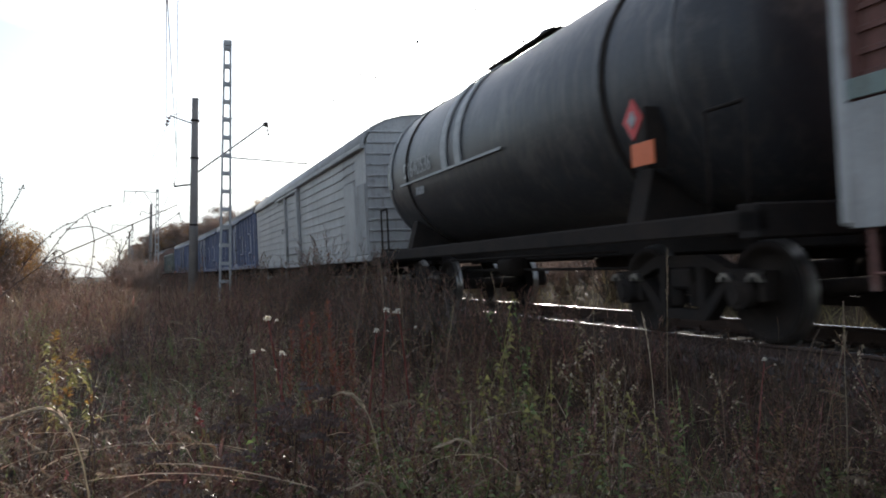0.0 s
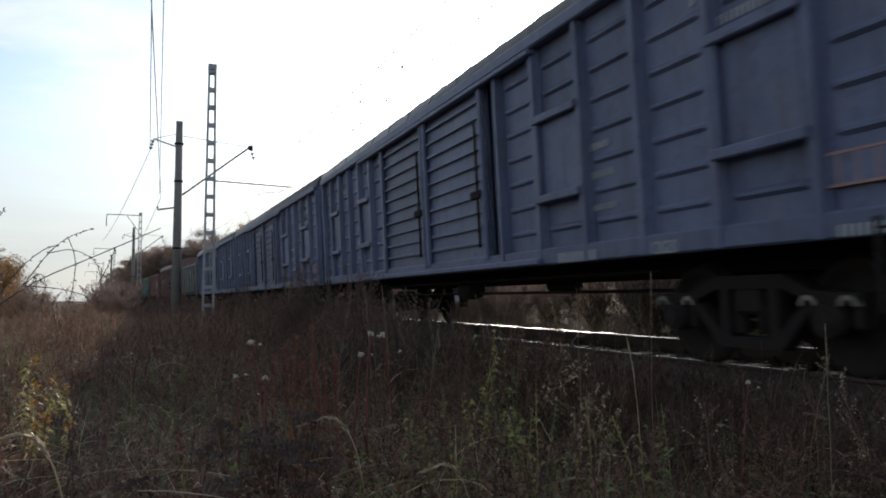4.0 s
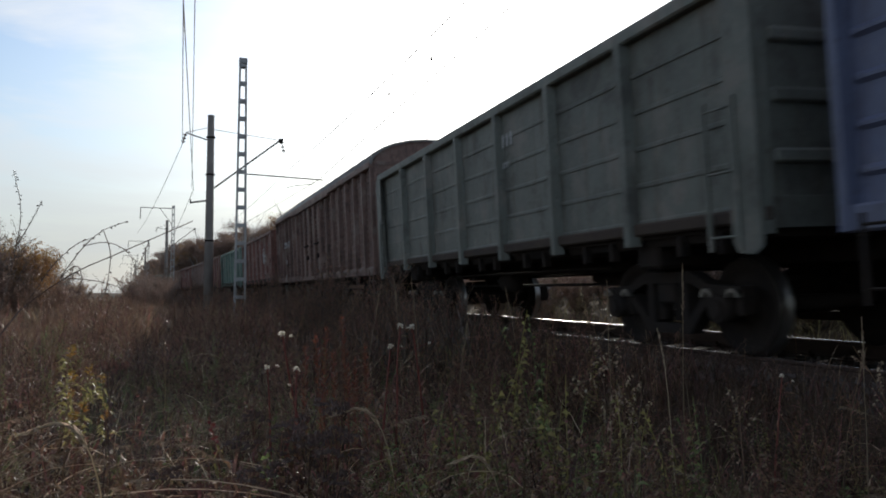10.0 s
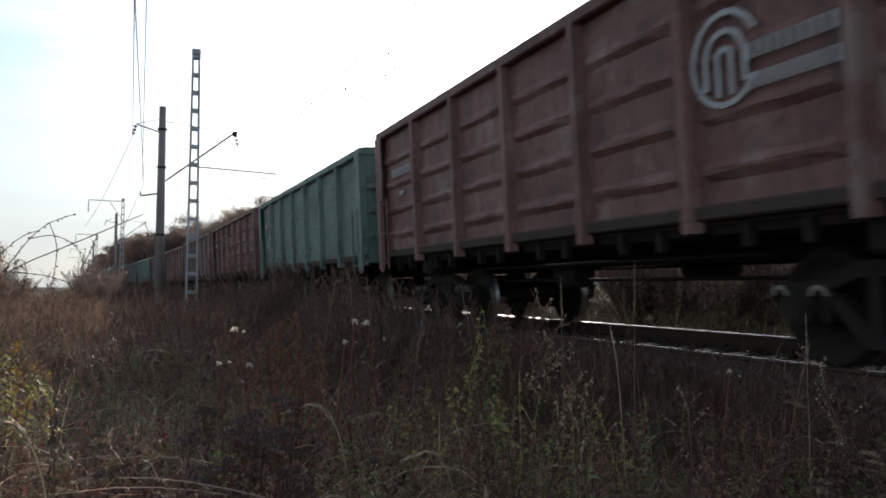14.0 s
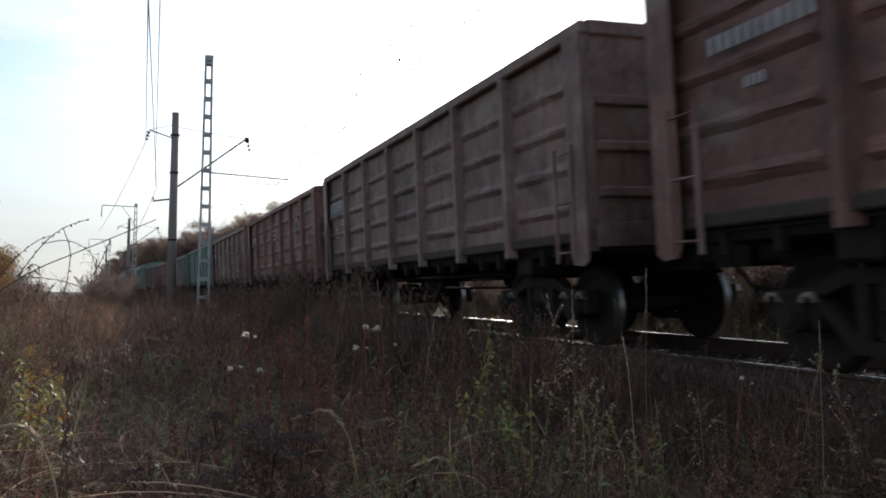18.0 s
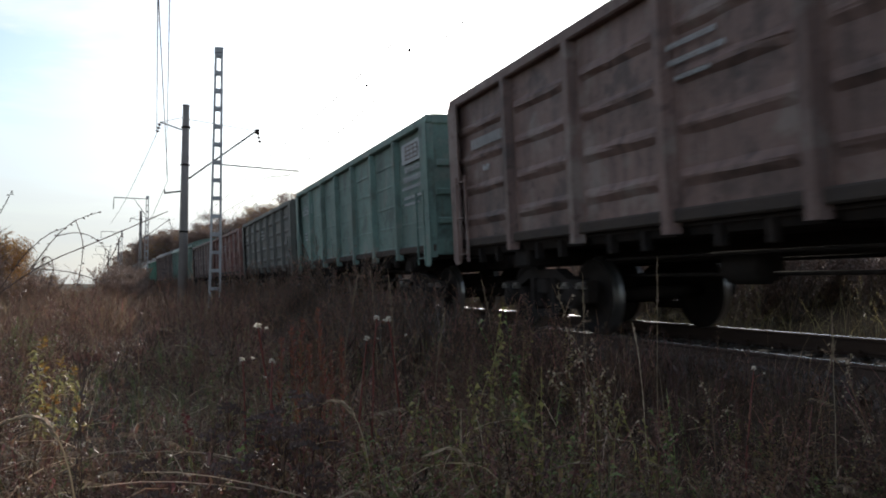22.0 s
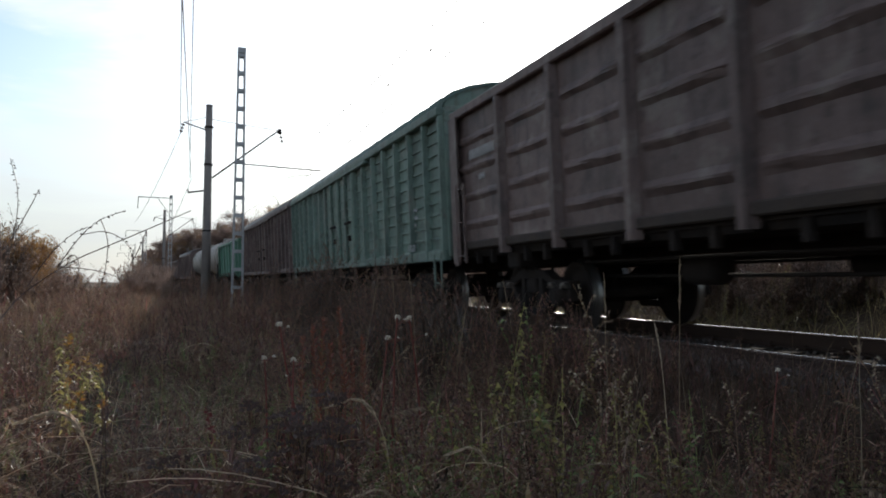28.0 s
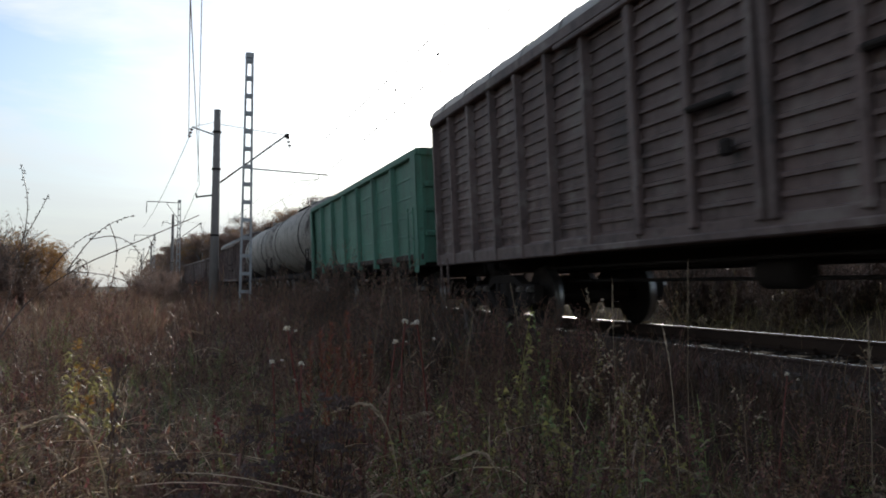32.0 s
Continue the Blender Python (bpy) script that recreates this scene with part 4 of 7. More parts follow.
def reefer(head, tail, label, eave=3.80, crown=4.55):
    half = (tail - head) / 2
    w = thing("refrigerator_wagon", label, "freight wagon", CONSIST)
    low, x = 1.10, 1.46
    part("roof", Shape().prism(roof_profile(1.56, eave, crown), -half, half, "y", True), P_WHITE, w)
    for s in (-1, 1):
        part("eave_rail", Shape().box(s * 1.45, s * 1.58, -half, half, eave - 0.1, eave + 0.02, 0.02), P_WHITE, w)
        part("side_sill", Shape().box(s * 1.40, s * 1.52, -half, half, low - 0.08, low + 0.05, 0.02), P_WHITE, w)
        for y0, y1 in ((-half, -half + 1.1), (-half + 2.3, -1.35), (1.35, half)):
            if y0 == -half:
                g = Shape()
                for k in range(7):
                    yy = y0 + 0.06 + k * 0.15
                    g.box(s * x, s * (x + 0.05), yy, yy + 0.09, low + 0.08, eave - 0.9, 0.015)
                g.box(s * (x - 0.03), s * (x + 0.005), y0, y1, low + 0.05, eave - 0.08)
                part("louvre_panel", g, P_WHITE, w, "grey vertical louvres")
                continue
            part("siding", wavy_sheet(y0, y1, low - 0.06, eave - 0.08, s * x, s, 0.245, 0.03), P_WHITE, w)
        part("access_panel", Shape().box(s * (x - 0.03), s * (x + 0.03), -half + 1.14, -half + 2.26, low + 0.05, eave - 0.75, 0.02), P_WHITE, w)
        part("siding", wavy_sheet(-half + 1.1, -half + 2.3, eave - 0.74, eave - 0.08, s * x, s, 0.262, 0.03), P_WHITE, w)
        door = part("door", wavy_sheet(-1.2, 1.2, low + 0.06, eave - 0.25, s * (x + 0.03), s, 0.262, 0.03), P_WHITE, w, "insulated sliding door")
        for y in (-1.28, 1.28):
            part("door_post", Shape().box(s * x, s * (x + 0.13), y - 0.09, y + 0.09, low, eave - 0.2, 0.02), P_WHITE, door)
        part("door_rail", Shape().box(s * x, s * (x + 0.14), -1.5, 3.2, eave - 0.22, eave - 0.13, 0.02), P_WHITE, door)
        part("door_lever", Shape().tube((s * (x + 0.14), 1.0, 1.46), (s * (x + 0.14), 0.75, 1.75), 0.02, sides=6).box(s * (x + 0.08), s * (x + 0.13), -1.2, 1.2, 1.43, 1.48, 0.02), P_GREY, door)
        part("door_step", Shape().box(s * 1.42, s * 1.6, -1.5, 1.6, low - 0.12, low - 0.02, 0.02), P_WHITE, w)
    for s in (-1, 1):
        y = s * (half - 0.04)
        gable = [(-1.46, low), (1.46, low)] + [(px * 0.95, pz - 0.02) for px, pz in roof_profile(1.52, eave, crown)[:11]]
        e = Shape().prism(gable, y - 0.03, y + 0.03, "y")
        for k in range(12):
            z = low + 0.1 + k * 0.262
            part("end_rib", Shape().box(-1.42, 1.42, y + s * 0.03, y + s * 0.06, z, z + 0.05, 0.012), P_WHITE, w)
        part("end_wall", e, P_WHITE, w)
    part("floor", Shape().box(-1.42, 1.42, -half + 0.05, half - 0.05, 1.04, 1.12), IRON, w)
    tanks = Shape().box(-1.25, 1.25, -1.2, 1.4, 0.62, 1.05, 0.05).box(-1.25, 1.25, -3.2, -2.3, 0.78, 1.05, 0.05)
    part("equipment_box", tanks, IRON, w)
    add_running_gear(w, half, 2 * half - 5.2)
    TRAIN.append((w, (head + tail) / 2))
    return w


def tank_wagon(head, tail, mat, label, band=None, placard=False, number=""):
    half = (tail - head) / 2
    w = thing("tank_wagon", label, "freight wagon", CONSIST)
    r, zc = 1.5, 2.72
    prof = [(0.0, -half + 0.15), (0.55, -half + 0.18), (1.0, -half + 0.30), (1.32, -half + 0.50), (1.47, -half + 0.75), (r, -half + 1.0), (r, half - 1.0), (1.47, half - 0.75), (1.32, half - 0.50), (1.0, half - 0.30), (0.55, half - 0.18), (0.0, half - 0.15)]
    part("barrel", Shape().lathe(prof, (0, 0, zc), "y", 40), mat, w)
    straps = Shape()
    for y in (-half * 0.62, half * 0.62):
        straps.lathe([(r, y - 0.05), (r + 0.02, y - 0.05), (r + 0.02, y + 0.05), (r, y + 0.05)], (0, 0, zc), "y", 40)
    part("strap", straps, IRON, w)
    for y in (-half + 1.02, half - 1.02):
        part("weld_ring", Shape().lathe([(r, y - 0.03), (r + 0.012, y - 0.02), (r + 0.012, y + 0.02), (r, y + 0.03)], (0, 0, zc), "y", 40), mat, w)
    dome = Shape().lathe([(0.0, 1.72), (0.30, 1.72), (0.32, 1.66), (0.32, 1.45)], (0, 0, zc), "z", 18)
    dome.lathe([(0.0, 1.62), (0.14, 1.62), (0.15, 1.45)], (0, 0.8, zc), "z", 12)
    dome.lathe([(0.0, 1.62), (0.14, 1.62), (0.15, 1.45)], (0, -0.8, zc), "z", 12)
    part("dome", dome, mat, w)
    walk_way = Shape()
    for x in (-0.62, 0.62):
        walk_way.box(x - 0.12, x + 0.12, -1.2, 1.2, zc + 1.38, zc + 1.41)
        for y in (-1.2, 0.0, 1.2):
            walk_way.tube((x, y, zc + 1.3), (x, y, zc + 1.62), 0.02, sides=5)
    part("walkway", walk_way, IRON, w)
    add_ladder(w, 1.58, 0.0, 1.1, 4.3, 0.45)
    frame_s = Shape()
    for s in (-1, 1):
        frame_s.box(-1.5, 1.5, s * half, s * (half - 0.25), 0.95, 1.25, 0.02)
        frame_s.prism([(-1.45, 1.05), (1.45, 1.05), (1.25, 1.75), (0.8, 1.45), (-0.8, 1.45), (-1.25, 1.75)], s * half * 0.68 - 0.15, s * half * 0.68 + 0.15, "y")
        frame_s.box(s * 1.38, s * 1.5, -half, half, 1.0, 1.2, 0.02)
    part("underframe", frame_s, IRON, w)
    for s in (-1, 1):
        hand = Shape()
        hand.tube((-1.48, s * (half - 0.1), 1.2), (-1.48, s * (half - 0.1), 2.1), 0.02, sides=6)
        hand.tube((-1.48, s * (half - 0.6), 1.2), (-1.48, s * (half - 0.6), 2.1), 0.02, sides=6)
        hand.tube((-1.48, s * (half - 0.1), 2.1), (-1.48, s * (half - 0.6), 2.1), 0.02, sides=6)
        part("handrail", hand, IRON, w)
    if band:
        y0, y1 = band
        part("white_band", Shape().lathe([(r + 0.006, y0), (r + 0.006, y1)], (0, 0, zc), "y", 40), WHITE, w, "faded white band painted round the barrel")
    if placard:
        a = -half + 1.55
        d = Shape()
        d.prism([(a - 0.17, 2.20), (a, 1.99), (a + 0.17, 2.20), (a, 2.41)], -1.60, -1.585, "x")
        part("hazard_diamond", d, SIGN_RED, w, "red hazard diamond with white centre")
        part("hazard_symbol", Shape().prism([(a - 0.07, 2.20), (a, 2.11), (a + 0.07, 2.20), (a, 2.29)], -1.61, -1.602, "x"), WHITE, w)
        part("placard_bracket", Shape().box(-1.585, -1.35, a - 0.2, a - 0.16, 1.7, 2.3, 0.004), IRON, w)
        part("hazard_plate", Shape().box(-1.60, -1.585, a - 0.33, a + 0.05, 1.73, 1.96, 0.004), ORANGE, w, "blank orange plate below the diamond")
    add_running_gear(w, half, 2 * half - 3.2)
    TRAIN.append((w, (head + tail) / 2))
    return w


# positions of front and rear ends along the track at the start
def on_side(wagon, y):
    """A place along a wagon from its place along the track at the start."""
    return y - next(mid for w, mid in TRAIN if w is wagon)


front = boxcar(-9.0, 4.3, P_RED, "oxide-red covered wagon with a pale stripe and grey lower panels", ROOF, "brown")
part("pale_stripe", Shape().box(-1.545, -1.53, -6.6, 6.6, 1.86, 2.0, 0.004), P_TEAL, front, "pale green painted stripe")
for k in range(6):
    part("lower_panel", Shape().box(-1.545, -1.53, -6.6 + 2.2 * k, -4.42 + 2.2 * k, 0.98, 1.84, 0.005), P_WHITE, front, "pale grey lower panel")
part("corner_post", Shape().box(-1.56, -1.40, 6.55, 6.66, 1.0, 3.8, 0.02), P_WHITE, front, "pale corner post")

tank = tank_wagon(5.2, 17.0, P_TANK, "black tank wagon with white lettering and a red hazard placard", placard=True)
add_text(tank, "51640536", -1.512, on_side(tank, 14.1), 2.56, 0.42)
part("painted_line", Shape().box(-1.515, -1.498, on_side(tank, 10.2), on_side(tank, 15.2), 2.44, 2.48), WHITE, tank, "thin white line along the barrel")
add_bars(tank, -1.495, on_side(tank, 14.2), 2.18, [(0, 0, 0.5, 0.17)])
for y in (12.55, 11.9, 15.85):
    hoop = Shape()
    c = on_side(tank, y)
    arc = [radians(100 + 9 * k) for k in range(11)]
    ring = [(math.cos(a) * 1.51, 2.72 + math.sin(a) * 1.51) for a in arc] + [(math.cos(a) * 1.535, 2.72 + math.sin(a) * 1.535) for a in arc[::-1]]
    hoop.prism(ring, c - (0.05 if y > 15 else 0.13), c + (0.05 if y > 15 else 0.13), "y")
    part("pale_hoop", hoop, WHITE, tank, "pale band over the upper barrel")

cold = reefer(18.3, 38.75, "dirty white refrigerator wagon with lapped metal siding")
add_text(cold, "5801502", -1.466, on_side(cold, 30.9), 2.30, 0.30, GRIME_MARK, "dark painted number")
add_text(cold, "21", -1.466, on_side(cold, 31.05), 1.81, 0.19, GRIME_MARK, "dark painted number")

BLUE_L = "blue covered wagon with ribbed panels and corrugated doors"
for a, b in ((39.55, 57.3), (58.2, 76.2), (77.05, 95.1)):
    w = boxcar(a, b, P_BLUE, BLUE_L, ROOF, "blue", 3.88, 4.48)
    add_bars(w, -1.412, on_side(w, a + 2.4), 3.23, [(0.0, 0.02, 0.95, 0.14)])
    add_bars(w, -1.412, on_side(w, a + 2.2), 2.90, [(0.0, 0.06, 0.95, 0.10), (0.1, -0.04, 0.7, 0.08)])
    add_bars(w, -1.412, on_side(w, a + 4.3), 1.92, [(0, 0.04, 0.55, 0.09), (0, 0.35, 0.5, 0.09), (0, -0.31, 0.55, 0.08)])
    add_bars(w, -1.412, on_side(w, a + 2.2), 1.93, [(0, 0.34, 0.6, 0.08), (0, 0.02, 0.6, 0.08)])
    add_bars(w, -1.503, on_side(w, a + 4.9), 1.08, [(0, 0, 0.85, 0.13)])
    add_text(w, "12020", -1.504, on_side(w, a + 2.9), 1.08, 0.17)
    add_bars(w, -1.503, on_side(w, a + 0.9), 1.08, [(0, 0, 0.5, 0.10)])
    add_bars(w, -1.412, on_side(w, b - 1.4), 3.25, [(0, 0, 0.95, 0.13)])
    add_text(w, "2020", -1.412, on_side(w, b - 2.55), 2.26, 0.16)
    add_bars(w, -1.412, on_side(w, b - 3.3), 1.93, [(0, 0.34, 0.7, 0.08), (0, 0.02, 0.75, 0.08), (0, -0.33, 0.6, 0.08)])
    tag = Shape().box(-1.45, -1.425, on_side(w, a + 0.44), on_side(w, a + 1.06), 1.45, 1.67, 0.003)
    part("marking_plate", tag, P_BLUE, w, "marking panel with a pale red frame")
    rim = Shape()
    for y0, y1, z0, z1 in ((0.42, 1.08, 1.665, 1.685), (0.42, 1.08, 1.435, 1.455), (0.42, 0.44, 1.435, 1.685), (1.06, 1.08, 1.435, 1.685), (0.58, 0.60, 1.45, 1.67), (0.74, 0.76, 1.45, 1.67), (0.90, 0.92, 1.45, 1.67)):
        rim.box(-1.456, -1.425, on_side(w, a + y0), on_side(w, a + y1), z0, z1)
    part("marking_frame", rim, PINK, w, "pale red painted frame")

w = gondola(95.8, 108.6, P_OLIVE, "grey-green open wagon with smooth side sheets", top=3.39, plain=True)
add_bars(w, -1.475, on_side(w, 101.5), 2.75, [(0, 0, 0.7, 0.22), (0, -0.3, 0.5, 0.1)])
w = boxcar(109.5, 127.25, P_BROWN, "faded brown covered wagon with lapped sides and a curved roof", ROOF, "brown", 3.86, 4.43)
add_text(w, "22900 1013", -1.535, on_side(w, 123.9), 2.50, 0.36)
add_text(w, "2385", -1.535, on_side(w, 124.1), 1.86, 0.20)
add_text(w, "2327", -1.535, on_side(w, 124.3), 1.28, 0.16)

RED_L, BRN_L = "oxide-red open wagon with ribbed sides and grimy, darkened lower edge", "grimy dark brown open wagon with ribbed sides"
PALE_L = "pale weathered green open wagon with upright posts"
# heights of the side walls differ from wagon to wagon
TOPS = {141.35: 3.61, 155.3: 3.56, 169.15: 3.62, 183.15: 3.62, 197.05: 3.57, 210.95: 3.56, 224.85: 3.59, 238.75: 3.52, 252.75: 3.49, 266.3: 3.56}
made = {}
for t, m, l in (
        (141.35, P_RED, RED_L), (155.3, P_GREEN_W, PALE_L), (169.15, P_RED, RED_L), (183.15, P_BROWN, "patched brown open wagon with pale paint marks"),
        (197.05, P_RED, RED_L), (210.95, P_BROWN, BRN_L), (224.85, P_GREEN_W, PALE_L), (238.75, P_GREY, "light grey open wagon with dented ribbed sides"),
        (252.75, P_RED, "rusty red open wagon with ribbed sides"), (266.3, P_DARK, BRN_L)):
    made[t] = gondola(t - 12.78, t, m, l, top=TOPS[t], plain=m is P_GREEN_W)
for t, number, small in ((183.15, "52334075", "20"), (197.05, "52172806", "21"), (224.85, "63556689", "2020"), (155.3, "63375", "2020")):
    big = t == 224.85
    add_text(made[t], number, -1.50, on_side(made[t], t - (1.5 if big else 1.2)), 2.78 if big else 2.66, 0.38 if big else 0.31)
    add_text(made[t], small, -1.50, on_side(made[t], t - (1.85 if big else 1.65)), 2.42 if big else 2.28, 0.24 if big else 0.2)
    add_bars(made[t], -1.47, on_side(made[t], t - 0.8), 2.1, [(0, 0, 0.45, 0.05), (0.05, 0.09, 0.35, 0.05), (0.05, -0.09, 0.4, 0.05)])
for t in (169.15, 210.95, 238.75, 252.75, 266.3, 141.35):
    add_bars(made[t], -1.50, on_side(made[t], t - 0.75), 2.66, [(0, 0, 1.2, 0.17), (0.4, -0.36, 0.25, 0.1)])
for t in (169.15, 197.05, 210.95, 238.75, 252.75):
    add_bars(made[t], -1.50, on_side(made[t], t - 5.6), 2.6, [(0, 0.2, 0.7, 0.06), (0, 0.05, 0.8, 0.06), (0.1, -0.1, 0.5, 0.05)])


def emblem(wagon, y, z, r):
    """A ring with three upright bows inside it, painted white, and two lines of lettering as bars."""
    s = Shape()
    for rad, a0, a1, leg in ((r, 25, 330, 0), (r * 0.62, 0, 180, 0.55), (r * 0.26, 0, 180, 0.75)):
        arc = [radians(a0 + (a1 - a0) * k / 14) for k in range(15)]
        ring = [(y - math.cos(a) * rad, z + math.sin(a) * rad) for a in arc] + [(y - math.cos(a) * (rad - 0.05), z + math.sin(a) * (rad - 0.05)) for a in arc[::-1]]
        s.prism(ring, -1.508, -1.498, "x")
        if leg:
            for d in (-1, 1):
                s.box(-1.508, -1.498, y + d * rad, y + d * (rad - 0.05), z - r * leg, z)
    part("round_emblem", s, WHITE, wagon, "faded white ring emblem")
    add_bars(wagon, -1.503, y - 0.15, z - 0.1, [(0.1, 0.02, 1.1, 0.15), (0.1, -0.21, 1.0, 0.14)])


emblem(made[141.35], on_side(made[141.35], 131.85), 2.50, 0.40)


def brush_stroke(line, wide):
    """The outline of a painted stroke along a line of (along, up) points."""
    left, right = [], []
    for i, (a, b) in enumerate(line):
        (a0, b0), (a1, b1) = line[max(i - 1, 0)], line[min(i + 1, len(line) - 1)]
        k = math.hypot(a1 - a0, b1 - b0)
        left.append((a - (b1 - b0) / k * wide, b + (a1 - a0) / k * wide))
        right.append((a + (b1 - b0) / k * wide, b - (a1 - a0) / k * wide))
    return left + right[::-1]


c = on_side(made[197.05], 187.25)
for name, line in (("painted_hook", ((0.39, 2.56), (0.33, 2.72), (0.17, 2.86), (-0.04, 2.93), (-0.25, 2.88), (-0.37, 2.76), (-0.40, 2.66))), ("painted_stem", ((0.05, 2.86), (0.03, 2.6), (0.0, 2.32), (0.06, 2.20), (0.15, 2.17), (0.22, 2.26)))):
    part(name, Shape().prism(brush_stroke([(c + a, b) for a, b in line], 0.035), -1.522, -1.512, "x"), FAINT, made[197.05], "faded white brush stroke")
w = made[224.85]
part("grid_emblem", Shape().box(-1.505, -1.495, on_side(w, 212.6), on_side(w, 213.7), 2.92, 3.3, 0.002), WHITE, w, "white emblem panel with dark lines")
lines = Shape()
for k in range(4):
    lines.box(-1.51, -1.506, on_side(w, 212.75 + 0.22 * k), on_side(w, 212.79 + 0.22 * k), 2.98, 3.24)
    lines.box(-1.511, -1.507, on_side(w, 212.75), on_side(w, 213.5), 2.98 + 0.08 * k, 3.0 + 0.08 * k)
part("emblem_line", lines, P_DARK, w)
add_bars(w, -1.503, on_side(w, 213.75), 2.35, [(0.2, 0.4, 0.9, 0.12), (0.1, 0.22, 1.1, 0.12), (0, 0.08, 1.2, 0.07), (0.1, -0.1, 1.0, 0.06), (0.1, -0.22, 0.9, 0.06)])
part("number_panel", Shape().box(-1.497, -1.485, on_side(made[183.15], 181.3), on_side(made[183.15], 182.75), 2.56, 2.90, 0.002), GRIME_MARK, made[183.15], "pale painted panel behind the number")

w = boxcar(267.1, 285.3, P_GREEN_C, "green covered wagon with ribbed sides and a green roof", ROOF_GREEN, "green", 3.84, 4.36)
add_text(w, "17020", -1.535, on_side(w, 269.0), 1.30, 0.2)
add_bars(w, -1.44, on_side(w, 269.4), 1.8, [(0, 0.3, 0.6, 0.08), (0, 0.15, 0.6, 0.08), (0, 0, 0.5, 0.08)])
boxcar(286.05, 304.15, P_DARK, "dark brown covered wagon with lapped sides", ROOF, "brown")
gondola(305.1, 318.4, P_GREEN_B, "clean green open wagon with upright posts", plain=True)
tank_wagon(319.6, 331.0, P_CREAM, "stained pale tank wagon with dark spill marks")
tank_wagon(332.2, 343.6, P_CREAM, "stained pale tank wagon with dark spill marks")
boxcar(344.8, 359.0, P_DARK, "dark covered wagon with a pale curved roof", ROOF, "brown")
for t in (373.0, 386.9, 400.8):
    gondola(t - 12.78, t, P_DARK, BRN_L)


# ---- plants ----
def plant_mat(name, base, tint, glow=0.4, island=0.4):
    return material(name, base, rough=0.48, tint=tint, blotch=1.0, grain=7, amount=0.5, bump=0.0, translucent=glow, spec=0.55, island=island)


DRY = plant_mat("dry_grass", (0.33, 0.24, 0.16), (0.20, 0.14, 0.095), 0.45, 0.55)
STRAW = plant_mat("pale_straw", (0.66, 0.53, 0.38), (0.44, 0.32, 0.21), 0.5, 0.45)
# Dark fill: the shade in the gaps between stems, put into the colour.
MURK = plant_mat("dark_gap_undergrowth", (0.145, 0.078, 0.052), (0.055, 0.034, 0.028), 0.4, 0.8)
HERB = plant_mat("withered_weed", (0.27, 0.145, 0.092), (0.10, 0.06, 0.045), 0.45, 0.85)
RUSSET = plant_mat("russet_weed", (0.21, 0.105, 0.075), (0.13, 0.07, 0.06), 0.45, 0.5)
GREEN = plant_mat("late_green_weed", (0.22, 0.29, 0.10), (0.20, 0.20, 0.085), 0.5)
LIME = plant_mat("yellow_green_leaf", (0.37, 0.34, 0.12), (0.30, 0.23, 0.09), 0.55)
YELLOW = plant_mat("yellowed_leaf", (0.46, 0.27, 0.07), (0.32, 0.16, 0.05), 0.5)
RED_STEM = plant_mat("dark_red_stem", (0.26, 0.06, 0.05), (0.17, 0.05, 0.045), 0.25, 0.3)
FERN = plant_mat("rusty_willowherb_leaf", (0.33, 0.10, 0.055), (0.22, 0.075, 0.05), 0.5, 0.3)
FLUFF = plant_mat("white_seed_fluff", (0.90, 0.84, 0.72), (0.74, 0.66, 0.54), 0.6, 0.15)
# Sun shining through the far-side grass is put into this lighter, yellower base.
FARSIDE = plant_mat("sun_toned_ochre_grass", (0.27, 0.22, 0.10), (0.17, 0.12, 0.06), 0.45, 0.6)
# Darker copy of the brush; its shaded near side is in the colour.
THICKET = plant_mat("shade_toned_brush", (0.10, 0.072, 0.05), (0.06, 0.045, 0.035), 0.12, 0.6)
SEED = plant_mat("pale_seed", (0.44, 0.34, 0.23), (0.30, 0.22, 0.15), 0.45, 0.5)
BUTTON = plant_mat("brown_button_head", (0.21, 0.105, 0.07), (0.12, 0.065, 0.05), 0.2, 0.5)
TWIG = plant_mat("dead_seed_head", (0.11, 0.065, 0.05), (0.07, 0.042, 0.036), 0.15)
BARK = material("bark", (0.10, 0.085, 0.07), rough=0.95, tint=(0.17, 0.15, 0.13), blotch=3, grain=25, bump=0.5, spec=0.1)
BIRCH = material("birch_bark", (0.42, 0.40, 0.37), rough=0.9, tint=(0.12, 0.11, 0.10), blotch=3.5, grain=18, bump=0.3, spec=0.1, stretch=(1, 1, 0.5))
LEAF_O = plant_mat("orange_autumn_leaf", (0.38, 0.21, 0.07), (0.27, 0.145, 0.06), 0.5, 0.3)
# Brown lightened to carry the distance haze over the far wood.
LEAF_B = plant_mat("brown_autumn_leaf", (0.27, 0.18, 0.135), (0.19, 0.125, 0.10), 0.4, 0.3)
LEAF_Y = plant_mat("ochre_autumn_leaf", (0.27, 0.195, 0.13), (0.20, 0.145, 0.105), 0.35, 0.3)


